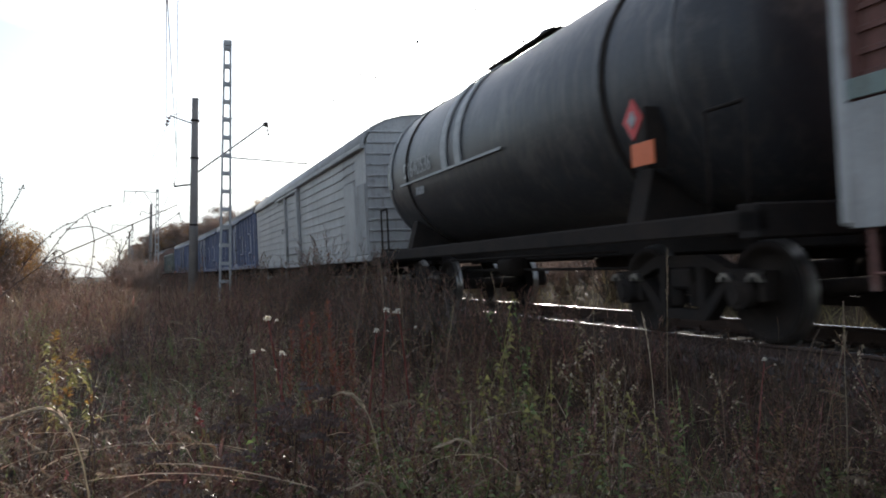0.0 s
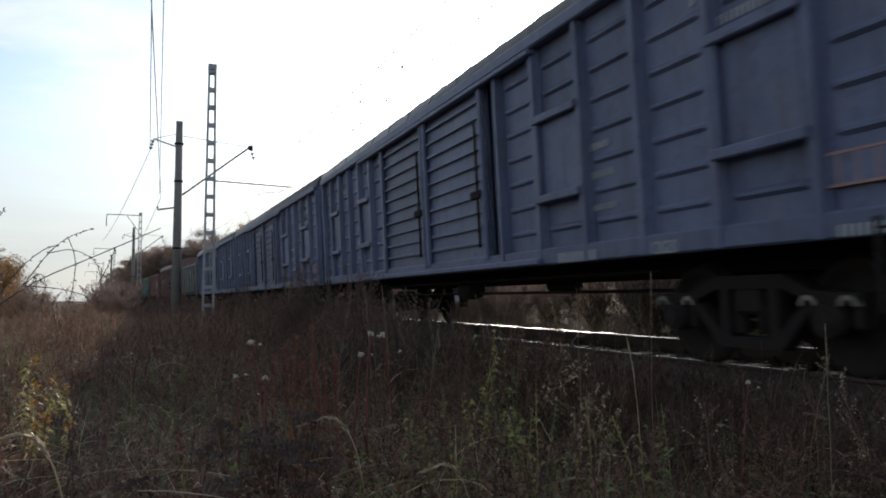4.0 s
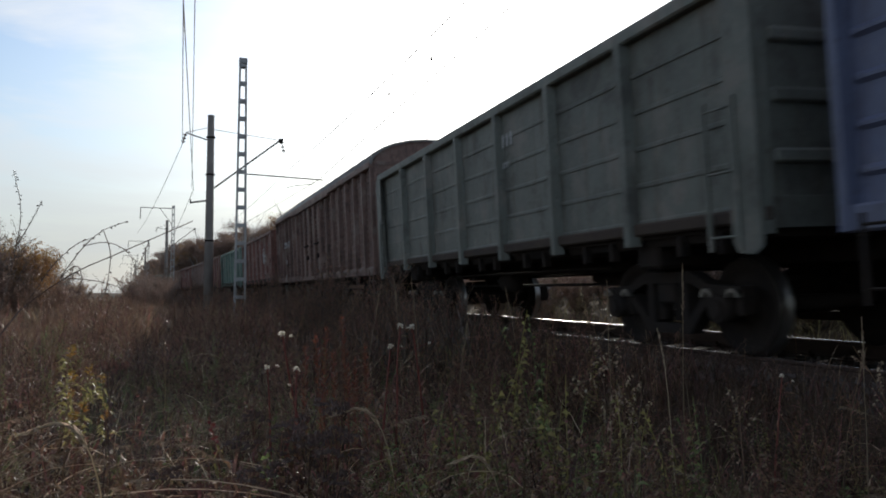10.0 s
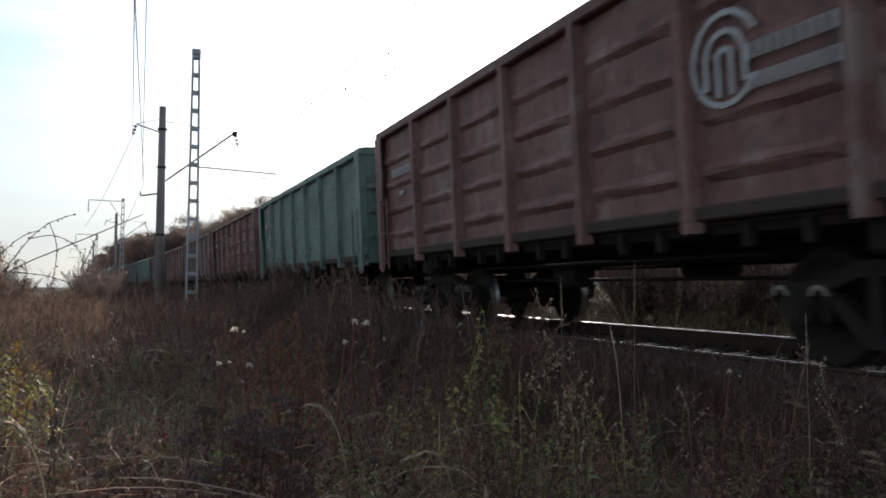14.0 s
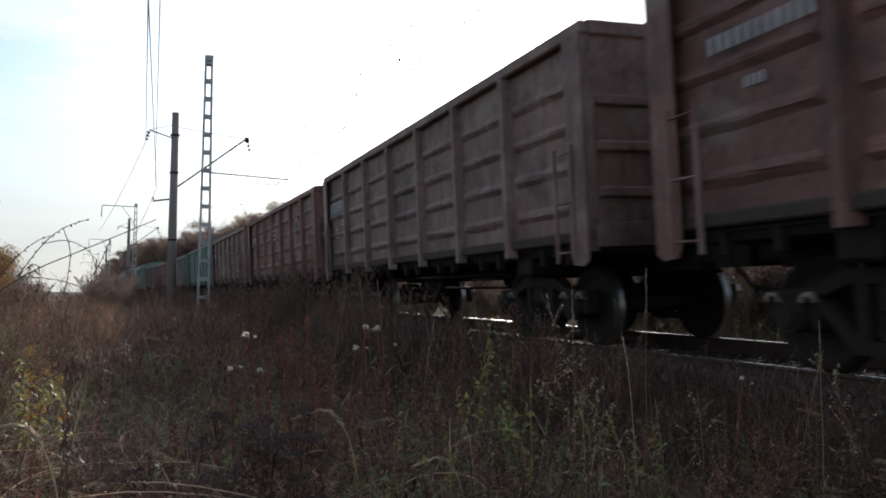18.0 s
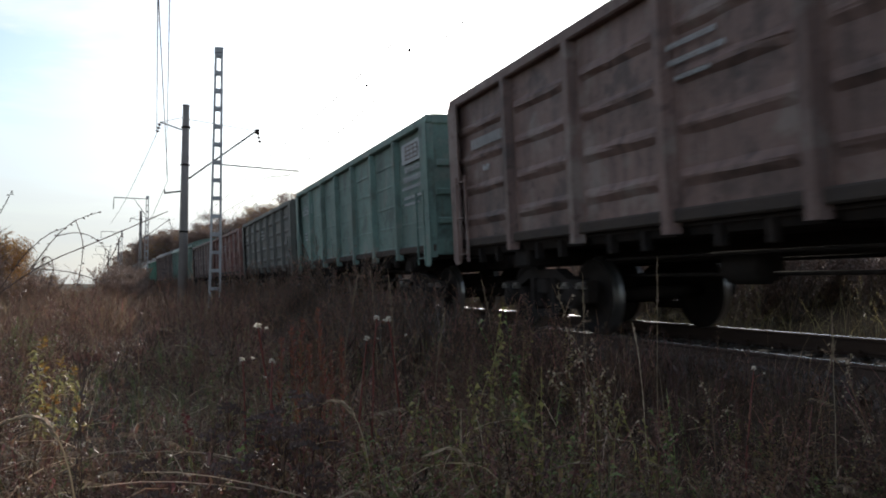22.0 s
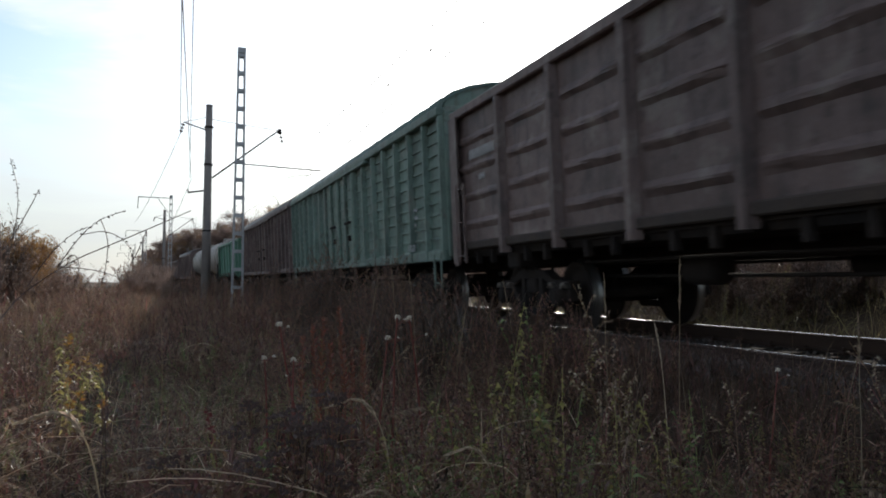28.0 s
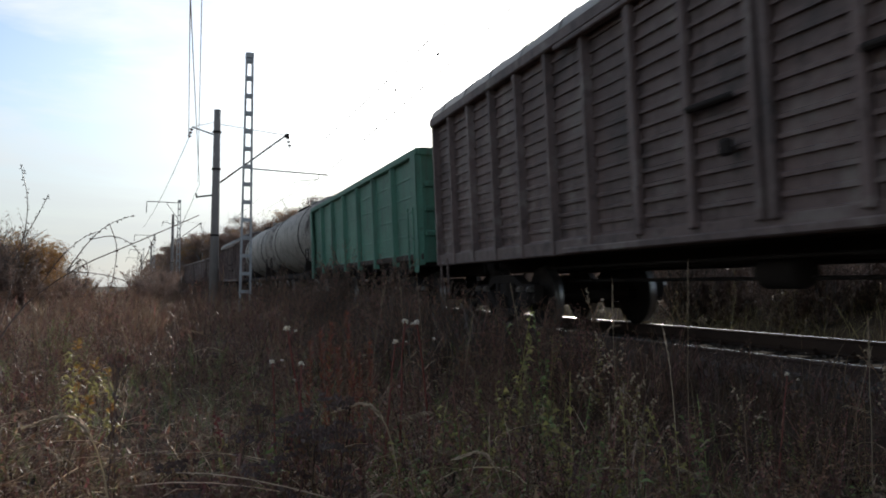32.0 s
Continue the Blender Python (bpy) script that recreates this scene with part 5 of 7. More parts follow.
class Plant:
    """Triangles of one plant, with a material slot for each."""

    def __init__(self, seed):
        self.r = random.Random(seed)
        self.v, self.f, self.m = [], [], []

    def stem(self, pts, r0, r1, slot=0, sides=3):
        n = len(self.v)
        k = len(pts)
        for i, p in enumerate(pts):
            p = Vector(p)
            d = (Vector(pts[min(i + 1, k - 1)]) - Vector(pts[max(i - 1, 0)])).normalized()
            u = d.orthogonal().normalized()
            w = d.cross(u)
            r = r0 + (r1 - r0) * i / (k - 1)
            for s in range(sides):
                a = 2 * math.pi * s / sides
                self.v.append(tuple(p + (u * math.cos(a) + w * math.sin(a)) * r))
        for i in range(k - 1):
            for s in range(sides):
                t = (s + 1) % sides
                a, b, c, d = n + i * sides + s, n + i * sides + t, n + (i + 1) * sides + t, n + (i + 1) * sides + s
                self.f += [(a, b, c), (a, c, d)]
                self.m += [slot, slot]

    def leaf(self, p, d, length, width, slot=1, droop=0.3):
        p, d = Vector(p), Vector(d).normalized()
        side = d.cross(Vector((self.r.uniform(-1, 1), self.r.uniform(-1, 1), self.r.uniform(0.2, 1)))).normalized() * width
        mid = p + d * length * 0.5
        tip = p + d * length - Vector((0, 0, droop * length))
        n = len(self.v)
        self.v += [tuple(p), tuple(mid + side), tuple(mid - side), tuple(tip)]
        self.f += [(n, n + 1, n + 2), (n + 1, n + 3, n + 2)]
        self.m += [slot, slot]

    def curl(self, p, d, length, width, slot=1, bend=2.2):
        """A withered leaf that rolls over on itself, in four steps."""
        p, d = Vector(p), Vector(d).normalized()
        side = d.cross(Vector((self.r.uniform(-0.4, 0.4), self.r.uniform(-0.4, 0.4), 1))).normalized()
        up = side.cross(d) * (1 if self.r.random() < 0.4 else -1)
        n = len(self.v)
        for k, w in enumerate((0.35, 1.0, 0.9, 0.6, 0.08)):
            self.v += [tuple(p + side * width * w), tuple(p - side * width * w * 0.8 + up * width * 0.5)]
            a = bend * (k + 0.5) / 4
            p = p + (d * math.cos(a) + up * math.sin(a)) * length / 4
            side = (side + up * 0.25).normalized()
        for k in range(4):
            a = n + 2 * k
            self.f += [(a, a + 1, a + 3), (a, a + 3, a + 2)]
            self.m += [slot, slot]

    def away(self, up=0.5):
        a = self.r.uniform(0, 2 * math.pi)
        return Vector((math.cos(a), math.sin(a), up)).normalized()

    def arrays(self):
        return np.array(self.v, dtype=np.float32), np.array(self.f, dtype=np.int32), np.array(self.m, dtype=np.int32)


def bent_line(r, high, lean, n=6):
    a = r.uniform(0, 2 * math.pi)
    b = high * lean
    return [Vector((math.cos(a) * b * (k / n) ** 2, math.sin(a) * b * (k / n) ** 2, high * (k / n) * (1 - 0.12 * lean * k / n))) + Vector((r.uniform(-1, 1), r.uniform(-1, 1), 0)) * 0.006 * (k > 0) for k in range(n + 1)]


def at_line(pts, t):
    k = min(int(t * (len(pts) - 1)), len(pts) - 2)
    return pts[k].lerp(pts[k + 1], t * (len(pts) - 1) - k)


def willowherb(seed, high=1.15):
    p = Plant(seed)
    line = bent_line(p.r, high, p.r.uniform(0.05, 0.22))
    p.stem(line, 0.0045, 0.0015)
    for k in range(46):
        t = 0.25 + 0.74 * k / 46
        q = at_line(line, t)
        p.leaf(q, p.away(p.r.uniform(0.6, 1.5)), 0.10 * (1.15 - t) + 0.02, 0.0038, 1, 0.35)
    for k in range(5):
        q = at_line(line, p.r.uniform(0.55, 0.95))
        d = p.away(1.6)
        tip = q + d * p.r.uniform(0.08, 0.2)
        p.stem([q, q.lerp(tip, 0.5), tip], 0.002, 0.001)
        for j in range(5):
            p.leaf(q.lerp(tip, 0.3 + j * 0.15), p.away(0.6), 0.035, 0.004)
    return p.arrays()


def ladder_leaf(seed, high=1.15):
    """A straight stem with pairs of short narrow leaves that all point upwards."""
    p = Plant(seed)
    line = bent_line(p.r, high, p.r.uniform(0.02, 0.08))
    p.stem(line, 0.0045, 0.002)
    for k in range(30):
        t = 0.45 + 0.54 * k / 30
        q = at_line(line, t)
        a = p.r.uniform(-0.5, 0.5) + 1.57 * (k % 2) * 0.4
        for d in (-1, 1):
            p.leaf(q, Vector((d * math.cos(a), d * math.sin(a), p.r.uniform(0.8, 1.2))), 0.060 * (1.25 - t * 0.8), 0.0042, 1, -0.1)
    return p.arrays()


def mugwort(seed, high=1.05):
    p = Plant(seed)
    line = bent_line(p.r, high, p.r.uniform(0.05, 0.3))
    p.stem(line, 0.005, 0.0016)
    for k in range(13):
        t = 0.35 + 0.62 * k / 13
        q = at_line(line, t)
        d = p.away(p.r.uniform(0.8, 1.6))
        ln = 0.30 * (1.15 - t) * p.r.uniform(0.6, 1.2) + 0.04
        tip = q + d * ln
        p.stem([q, q.lerp(tip, 0.6) + Vector((0, 0, 0.01)), tip], 0.002, 0.0008)
        for j in range(11):
            c = q.lerp(tip, 0.25 + 0.75 * j / 11)
            p.leaf(c, p.away(p.r.uniform(-0.6, 0.8)), p.r.uniform(0.010, 0.024), p.r.uniform(0.0045, 0.009), 1)
    for k in range(10):
        p.curl(at_line(line, p.r.uniform(0.1, 0.6)), p.away(0.1), p.r.uniform(0.05, 0.1), 0.006, 1, 2.5)
    return p.arrays()


def goldenrod(seed, high=1.0):
    """A narrow leafy stem that ends in a dense nodding plume."""
    p = Plant(seed)
    for s in range(2):
        line = bent_line(p.r, high * (1 - 0.2 * s), p.r.uniform(0.03, 0.12))
        p.stem(line, 0.004, 0.0015)
        for k in range(20):
            t = 0.80 + 0.13 * k / 20
            p.leaf(at_line(line, t), p.away(p.r.uniform(0.0, 0.7)), p.r.uniform(0.05, 0.085), 0.006, 1, 0.5)
        for k in range(22):
            t = 0.94 + 0.055 * k / 22
            p.leaf(at_line(line, t), p.away(0.6), p.r.uniform(0.015, 0.04), 0.005, 2, 0.2)
    return p.arrays()


def thistle(seed, high=1.2):
    p = Plant(seed)
    line = bent_line(p.r, high, p.r.uniform(0.03, 0.12))
    p.stem(line, 0.0095, 0.004, 0, 5)
    ends = [line[-1]]
    for k in range(3):
        q = at_line(line, p.r.uniform(0.86, 0.98))
        tip = q + p.away(0.5) * p.r.uniform(0.04, 0.09)
        p.stem([q, q.lerp(tip, 0.5) + Vector((0, 0, 0.008)), tip], 0.0022, 0.0015)
        ends.append(tip)
    for i, e in enumerate(ends):
        size = p.r.uniform(0.45, 0.7) if i else 1.0
        for j in range(70 if i == 0 else 24):
            p.leaf(e, p.away(p.r.uniform(-0.8, 1.8)), p.r.uniform(0.012, 0.026) * size, 0.0034, 2 if i < 2 else 1, 0.2)
        for j in range(12):
            p.leaf(e - Vector((0, 0, 0.008)), p.away(0.9), 0.014, 0.004, 1)
    for k in range(16):
        p.curl(at_line(line, p.r.uniform(0.08, 0.8)), p.away(0.1), p.r.uniform(0.05, 0.11), 0.007, 1, 2.6)
    return p.arrays()


def reed(seed, high=1.3):
    p = Plant(seed)
    line = bent_line(p.r, high, p.r.uniform(0.02, 0.16), 8)
    p.stem(line, 0.0035, 0.0013)
    for k in range(60):
        t = 0.83 + 0.17 * k / 60
        p.leaf(at_line(line, t), p.away(3.2), p.r.uniform(0.015, 0.035) * (1.25 - (t - 0.83) * 4), 0.0016, 0, 0.0)
    for k in range(4):
        q = at_line(line, p.r.uniform(0.05, 0.55))
        d = p.away(0.9)
        ln = p.r.uniform(0.2, 0.45)
        pts = [q + d * ln * s - Vector((0, 0, 0.55 * ln * s * s)) for s in (0, 0.35, 0.7, 1.0)]
        for a, b in zip(pts, pts[1:]):
            p.leaf(a, b - a, (b - a).length * 1.15, 0.004, 0, 0.0)
    return p.arrays()


def bent_grass(seed, high=0.9):
    """A tuft of long blades that arch over, and one nodding head."""
    p = Plant(seed)
    for k in range(12):
        a = p.r.uniform(0, 2 * math.pi)
        d = Vector((math.cos(a), math.sin(a), 0))
        ln = high * p.r.uniform(0.55, 1.1)
        rise = p.r.uniform(0.45, 0.95)
        pts = [d * 0.03 + d * ln * 0.75 * s * s * (1.3 - rise) + Vector((0, 0, ln * (rise * s - 0.42 * rise * s ** 3))) for s in (0, 0.25, 0.5, 0.75, 1.0)]
        p.stem(pts, 0.0035, 0.0012, 0, 3)
    a = p.r.uniform(0, 2 * math.pi)
    d = Vector((math.cos(a), math.sin(a), 0))
    pts = [d * 0.5 * high * s ** 2.2 + Vector((0, 0, high * (1.15 * s - 0.35 * s ** 3))) for s in (0, 0.3, 0.6, 0.8, 0.92, 1.0)]
    p.stem(pts, 0.0022, 0.001, 0)
    for k in range(30):
        t = 0.72 + 0.28 * k / 30
        p.leaf(at_line(pts, min(t, 0.999)), Vector((d.x, d.y, -0.3)) + p.away(0) * 0.5, 0.03, 0.003, 0, 0.2)
    return p.arrays()


def arching_blade(seed, high=0.8):
    """A few broad dry blades, twisted and bent right over."""
    p = Plant(seed)
    for k in range(4):
        a = p.r.uniform(0, 2 * math.pi)
        d = Vector((math.cos(a), math.sin(a), 0))
        side = Vector((-math.sin(a), math.cos(a), 0))
        ln, fall, wd = high * p.r.uniform(0.6, 1.2), p.r.uniform(0.5, 1.25), p.r.uniform(0.002, 0.0042)
        twist, sway = p.r.uniform(-2.5, 2.5), p.r.uniform(-0.3, 0.3)
        n = len(p.v)
        for i in range(10):
            t = i / 9
            c = d * ln * (0.25 * t + 0.45 * t * t) + side * ln * sway * t * t + Vector((0, 0, ln * (1.15 * t - fall * 0.75 * t ** 2.4)))
            c.z = max(c.z, 0.05)
            e = (side * math.cos(twist * t) + Vector((0, 0, 1)) * math.sin(twist * t)) * wd * (1.05 - t)
            p.v += [tuple(c - e), tuple(c + e)]
        for i in range(9):
            b = n + 2 * i
            p.f += [(b, b + 1, b + 3), (b, b + 3, b + 2)]
            p.m += [0, 0]
    return p.arrays()


def nodding_stalk(seed, high=0.9):
    """One stout straw that bows over under a long dry head."""
    p = Plant(seed)
    a = p.r.uniform(-0.5, 0.5)
    d = Vector((-math.cos(a), math.sin(a) * 0.4, 0))
    pts = [d * 0.27 * high * s ** 3 + Vector((0, 0, high * (1.35 * s - 0.45 * s ** 4))) for s in (k / 12 for k in range(13))]
    p.stem(pts, 0.0042, 0.0022, 0, 5)
    for k in range(150):
        t = 0.70 + 0.295 * k / 110
        q = at_line(pts, t)
        along = at_line(pts, min(t + 0.05, 0.999)) - q
        p.leaf(q, along.normalized() + p.away(0) * 0.35, p.r.uniform(0.025, 0.045), 0.0040, 2, 0.1)
    for k in range(3):
        p.curl(at_line(pts, p.r.uniform(0.15, 0.5)), p.away(0.8), 0.18, 0.004, 1, 1.6)
    return p.arrays()


def green_herb(seed, high=0.8):
    p = Plant(seed)
    for s in range(3):
        line = bent_line(p.r, high * p.r.uniform(0.6, 1.05), p.r.uniform(0.1, 0.4))
        p.stem(line, 0.003, 0.0015)
        for k in range(26):
            t = 0.2 + 0.8 * k / 26
            p.leaf(at_line(line, min(t, 0.999)), p.away(p.r.uniform(0.1, 1.0)), p.r.uniform(0.03, 0.075) * (1.2 - 0.5 * t), 0.008, 1, 0.4)
    return p.arrays()


def dock(seed, high=0.8):
    """A stout stem with broad curled leaves and a ragged seed spike."""
    p = Plant(seed)
    line = bent_line(p.r, high, p.r.uniform(0.05, 0.35))
    p.stem(line, 0.006, 0.002)
    for k in range(15):
        t = 0.12 + 0.75 * k / 15
        q = at_line(line, t)
        d = p.away(p.r.uniform(0.0, 0.7))
        ln = p.r.uniform(0.09, 0.2) * (1.15 - 0.6 * t)
        p.curl(q, d, ln, 0.008, 1, p.r.uniform(1.4, 3.2))
    for k in range(24):
        p.leaf(at_line(line, 0.72 + 0.27 * k / 24), p.away(0.8), 0.03, 0.008, 0, 0.2)
    return p.arrays()


def tangle(seed, high=0.6):
    """Fallen stems that lie across one another."""
    p = Plant(seed)
    for k in range(9):
        a = p.r.uniform(0, 2 * math.pi)
        d = Vector((math.cos(a), math.sin(a), 0))
        ln = p.r.uniform(0.4, 1.0)
        z0, z1 = p.r.uniform(0.05, high), p.r.uniform(0.05, high)
        o = Vector((p.r.uniform(-0.3, 0.3), p.r.uniform(-0.3, 0.3), 0))
        pts = [o + d * ln * (s - 0.5) + Vector((0, 0, z0 + (z1 - z0) * s + 0.16 * math.sin(math.pi * s))) for s in (k / 9 for k in range(10))]
        p.stem(pts, 0.0020, 0.0012, 0)
        for j in range(3):
            p.curl(at_line(pts, p.r.uniform(0.2, 0.95)), p.away(0.2), p.r.uniform(0.04, 0.1), 0.003, 1, 2.4)
    return p.arrays()


def curly(seed, high=0.7):
    """Thin dead stems that arch, hook and twine, with shrivelled leaves."""
    p = Plant(seed)
    for k in range(5):
        a, b = p.r.uniform(0, 2 * math.pi), p.r.choice((-1, 1)) * p.r.uniform(1.0, 3.2)
        q, e, pts = Vector((p.r.uniform(-0.1, 0.1), p.r.uniform(-0.1, 0.1), 0)), p.r.uniform(1.0, 1.5), []
        n = 10
        step = high * p.r.uniform(0.8, 1.5) / n
        for i in range(n + 1):
            pts.append(q.copy())
            q = q + Vector((math.cos(a) * math.cos(e), math.sin(a) * math.cos(e), math.sin(e))) * step
            a += b / n
            e -= p.r.uniform(0.05, 0.42)
            q.z = max(q.z, 0.06)
        p.stem(pts, 0.0030, 0.0013, 0)
        for j in range(9):
            p.curl(at_line(pts, p.r.uniform(0.15, 0.99)), p.away(p.r.uniform(-0.3, 0.6)), p.r.uniform(0.03, 0.08), p.r.uniform(0.005, 0.010), 1, p.r.uniform(1.5, 4.0))
    return p.arrays()


def tansy(seed, high=0.8):
    """An upright stem with flat clusters of dark dry buttons."""
    p = Plant(seed)
    line = bent_line(p.r, high, p.r.uniform(0.03, 0.12))
    p.stem(line, 0.0045, 0.002)
    for k in range(9):
        q = at_line(line, 0.80 + 0.19 * k / 9)
        a = 2.4 * k
        out = 0.015 + 0.05 * p.r.random()
        tip = Vector((line[-1].x + math.cos(a) * out, line[-1].y + math.sin(a) * out, high - 0.4 * out + p.r.uniform(-0.008, 0.008)))
        p.stem([q, q.lerp(tip, 0.5) + Vector((0, 0, -0.006)), tip], 0.0016, 0.0010)
        for j in range(9):
            c = tip + Vector((p.r.uniform(-1, 1), p.r.uniform(-1, 1), p.r.uniform(-0.3, 0.3))) * 0.012
            p.stem([c, c + Vector((0, 0, 0.003)), c + Vector((0, 0, 0.007))], 0.0052, 0.0030, 2, 5)
            p.leaf(c + Vector((0, 0, 0.007)), p.away(1.5), 0.006, 0.004, 2, 0)
    for k in range(20):
        p.curl(at_line(line, p.r.uniform(0.1, 0.85)), p.away(0.2), p.r.uniform(0.03, 0.08), 0.006, 1, 3.0)
    return p.arrays()


def plant_mesh(name, arrays, mats):
    v, f, m = arrays
    me = raw_mesh(name, v, f, mats[0])
    for x in mats[1:]:
        me.materials.append(x)
    me.polygons.foreach_set("material_index", m)
    return me


def swell(x, y):
    """Growth runs higher in some patches than in others."""
    return 1.0 + 0.20 * np.sin(x * 1.9 + 0.8 * np.sin(y)) + 0.17 * np.sin(y * 1.4 + 1.1 * x + 2.0) + 0.16 * np.sin(0.55 * y + 0.7 * x)


def crest(x, y):
    """How high the common growth reaches on the verge: low near the path, higher further off."""
    return np.where((y < 12) & (x < centre_np(y)), -0.06 + 0.07 * (y - 2.5) + 0.16 * np.clip((x - 0.8) / 1.4, 0, 1), 9.0)


def sow(name, protos, mats, x, y, size, label, category="weeds"):
    """One mesh of many plants, each a turned and scaled one of the prototypes."""
    vs, fs, ms, base = [], [], [], 0
    which = rng.integers(0, len(protos), len(x))
    z = ground_z(x, y) - 0.04
    for k, (v, f, m) in enumerate(protos):
        pick = np.nonzero(which == k)[0]
        if not len(pick):
            continue
        a = rng.uniform(0, 2 * math.pi, len(pick))
        s = size * rng.uniform(0.7, 1.2, len(pick)) * swell(x[pick], y[pick])
        s = np.minimum(s, (crest(x[pick], y[pick]) - z[pick]) / v[:, 2].max() * rng.uniform(0.75, 1.1, len(pick)))
        tilt = rng.normal(0, 0.10, (len(pick), 2))
        c, d = np.cos(a)[:, None], np.sin(a)[:, None]
        px = (v[None, :, 0] * c - v[None, :, 1] * d) * s[:, None]
        py = (v[None, :, 0] * d + v[None, :, 1] * c) * s[:, None]
        pz = np.broadcast_to(v[None, :, 2], px.shape) * s[:, None]
        w = np.stack([px + pz * tilt[:, :1] + x[pick][:, None], py + pz * tilt[:, 1:] + y[pick][:, None], pz + z[pick][:, None]], -1)
        vs.append(w.reshape(-1, 3))
        fs.append((f[None] + base + (np.arange(len(pick)) * len(v))[:, None, None]).reshape(-1, 3))
        ms.append(np.tile(m, len(pick)))
        base += len(pick) * len(v)
    ob = part(name, plant_mesh(name, (np.concatenate(vs), np.concatenate(fs), np.concatenate(ms)), mats), None, None)
    return tagged(ob, label, category, kind="stuff")


def blades(name, x, y, high, mat, label, width=0.006, lean=0.35, category="grass"):
    """Many bent blades, each of three joints."""
    n = len(x)
    z = ground_z(x, y) - 0.03
    high = np.minimum(high * swell(x, y), (crest(x, y) - z) * rng.uniform(0.7, 1.05, n))
    a = rng.uniform(0, 2 * math.pi, n)
    face = rng.uniform(0, math.pi, n)
    bend = high * lean * rng.uniform(0.2, 1.6, n)
    wd = width * rng.uniform(0.6, 1.4, n)
    rows = []
    for t, k in ((0.0, 1.0), (0.4, 0.9), (0.75, 0.6), (1.0, 0.15)):
        cx, cy, cz = x + np.cos(a) * bend * t * t, y + np.sin(a) * bend * t * t, z + high * t - 0.45 * bend * t * t
        rows.append(np.stack([cx - np.cos(face) * wd * k, cy - np.sin(face) * wd * k, cz], -1))
        rows.append(np.stack([cx + np.cos(face) * wd * k, cy + np.sin(face) * wd * k, cz], -1))
    v = np.stack(rows, 1)
    q = np.array([(0, 1, 3, 2), (2, 3, 5, 4), (4, 5, 7, 6)])
    f = q[None] + (np.arange(n) * 8)[:, None, None]
    ob = part(name, raw_mesh(name, v.reshape(-1, 3), f.reshape(-1, 4), mat), None, None)
    return tagged(ob, label, category, kind="stuff")


def scatter(n, y0, y1, left, right, power=1.6, gap=2.5, side=0, clumped=-0.9, seed=0.0):
    """Places in a wedge before the camera, denser near it, in patches and clear of the track bed."""
    y = y0 + (y1 - y0) * rng.random(n) ** power
    x = (left + (right - left) * rng.random(n)) * (y + 1.2)
    u = x - centre_np(y)
    keep = np.abs(u) > gap
    if side:
        keep &= u * side > 0
    clump = np.sin(x * 1.7 + 0.6 * y + seed) + np.sin(y * 1.3 - 0.9 * x + 2 * seed) + rng.normal(0, 0.8, n)
    keep &= clump > clumped
    keep &= np.hypot(x, y) > 2.3
    return x[keep], y[keep]


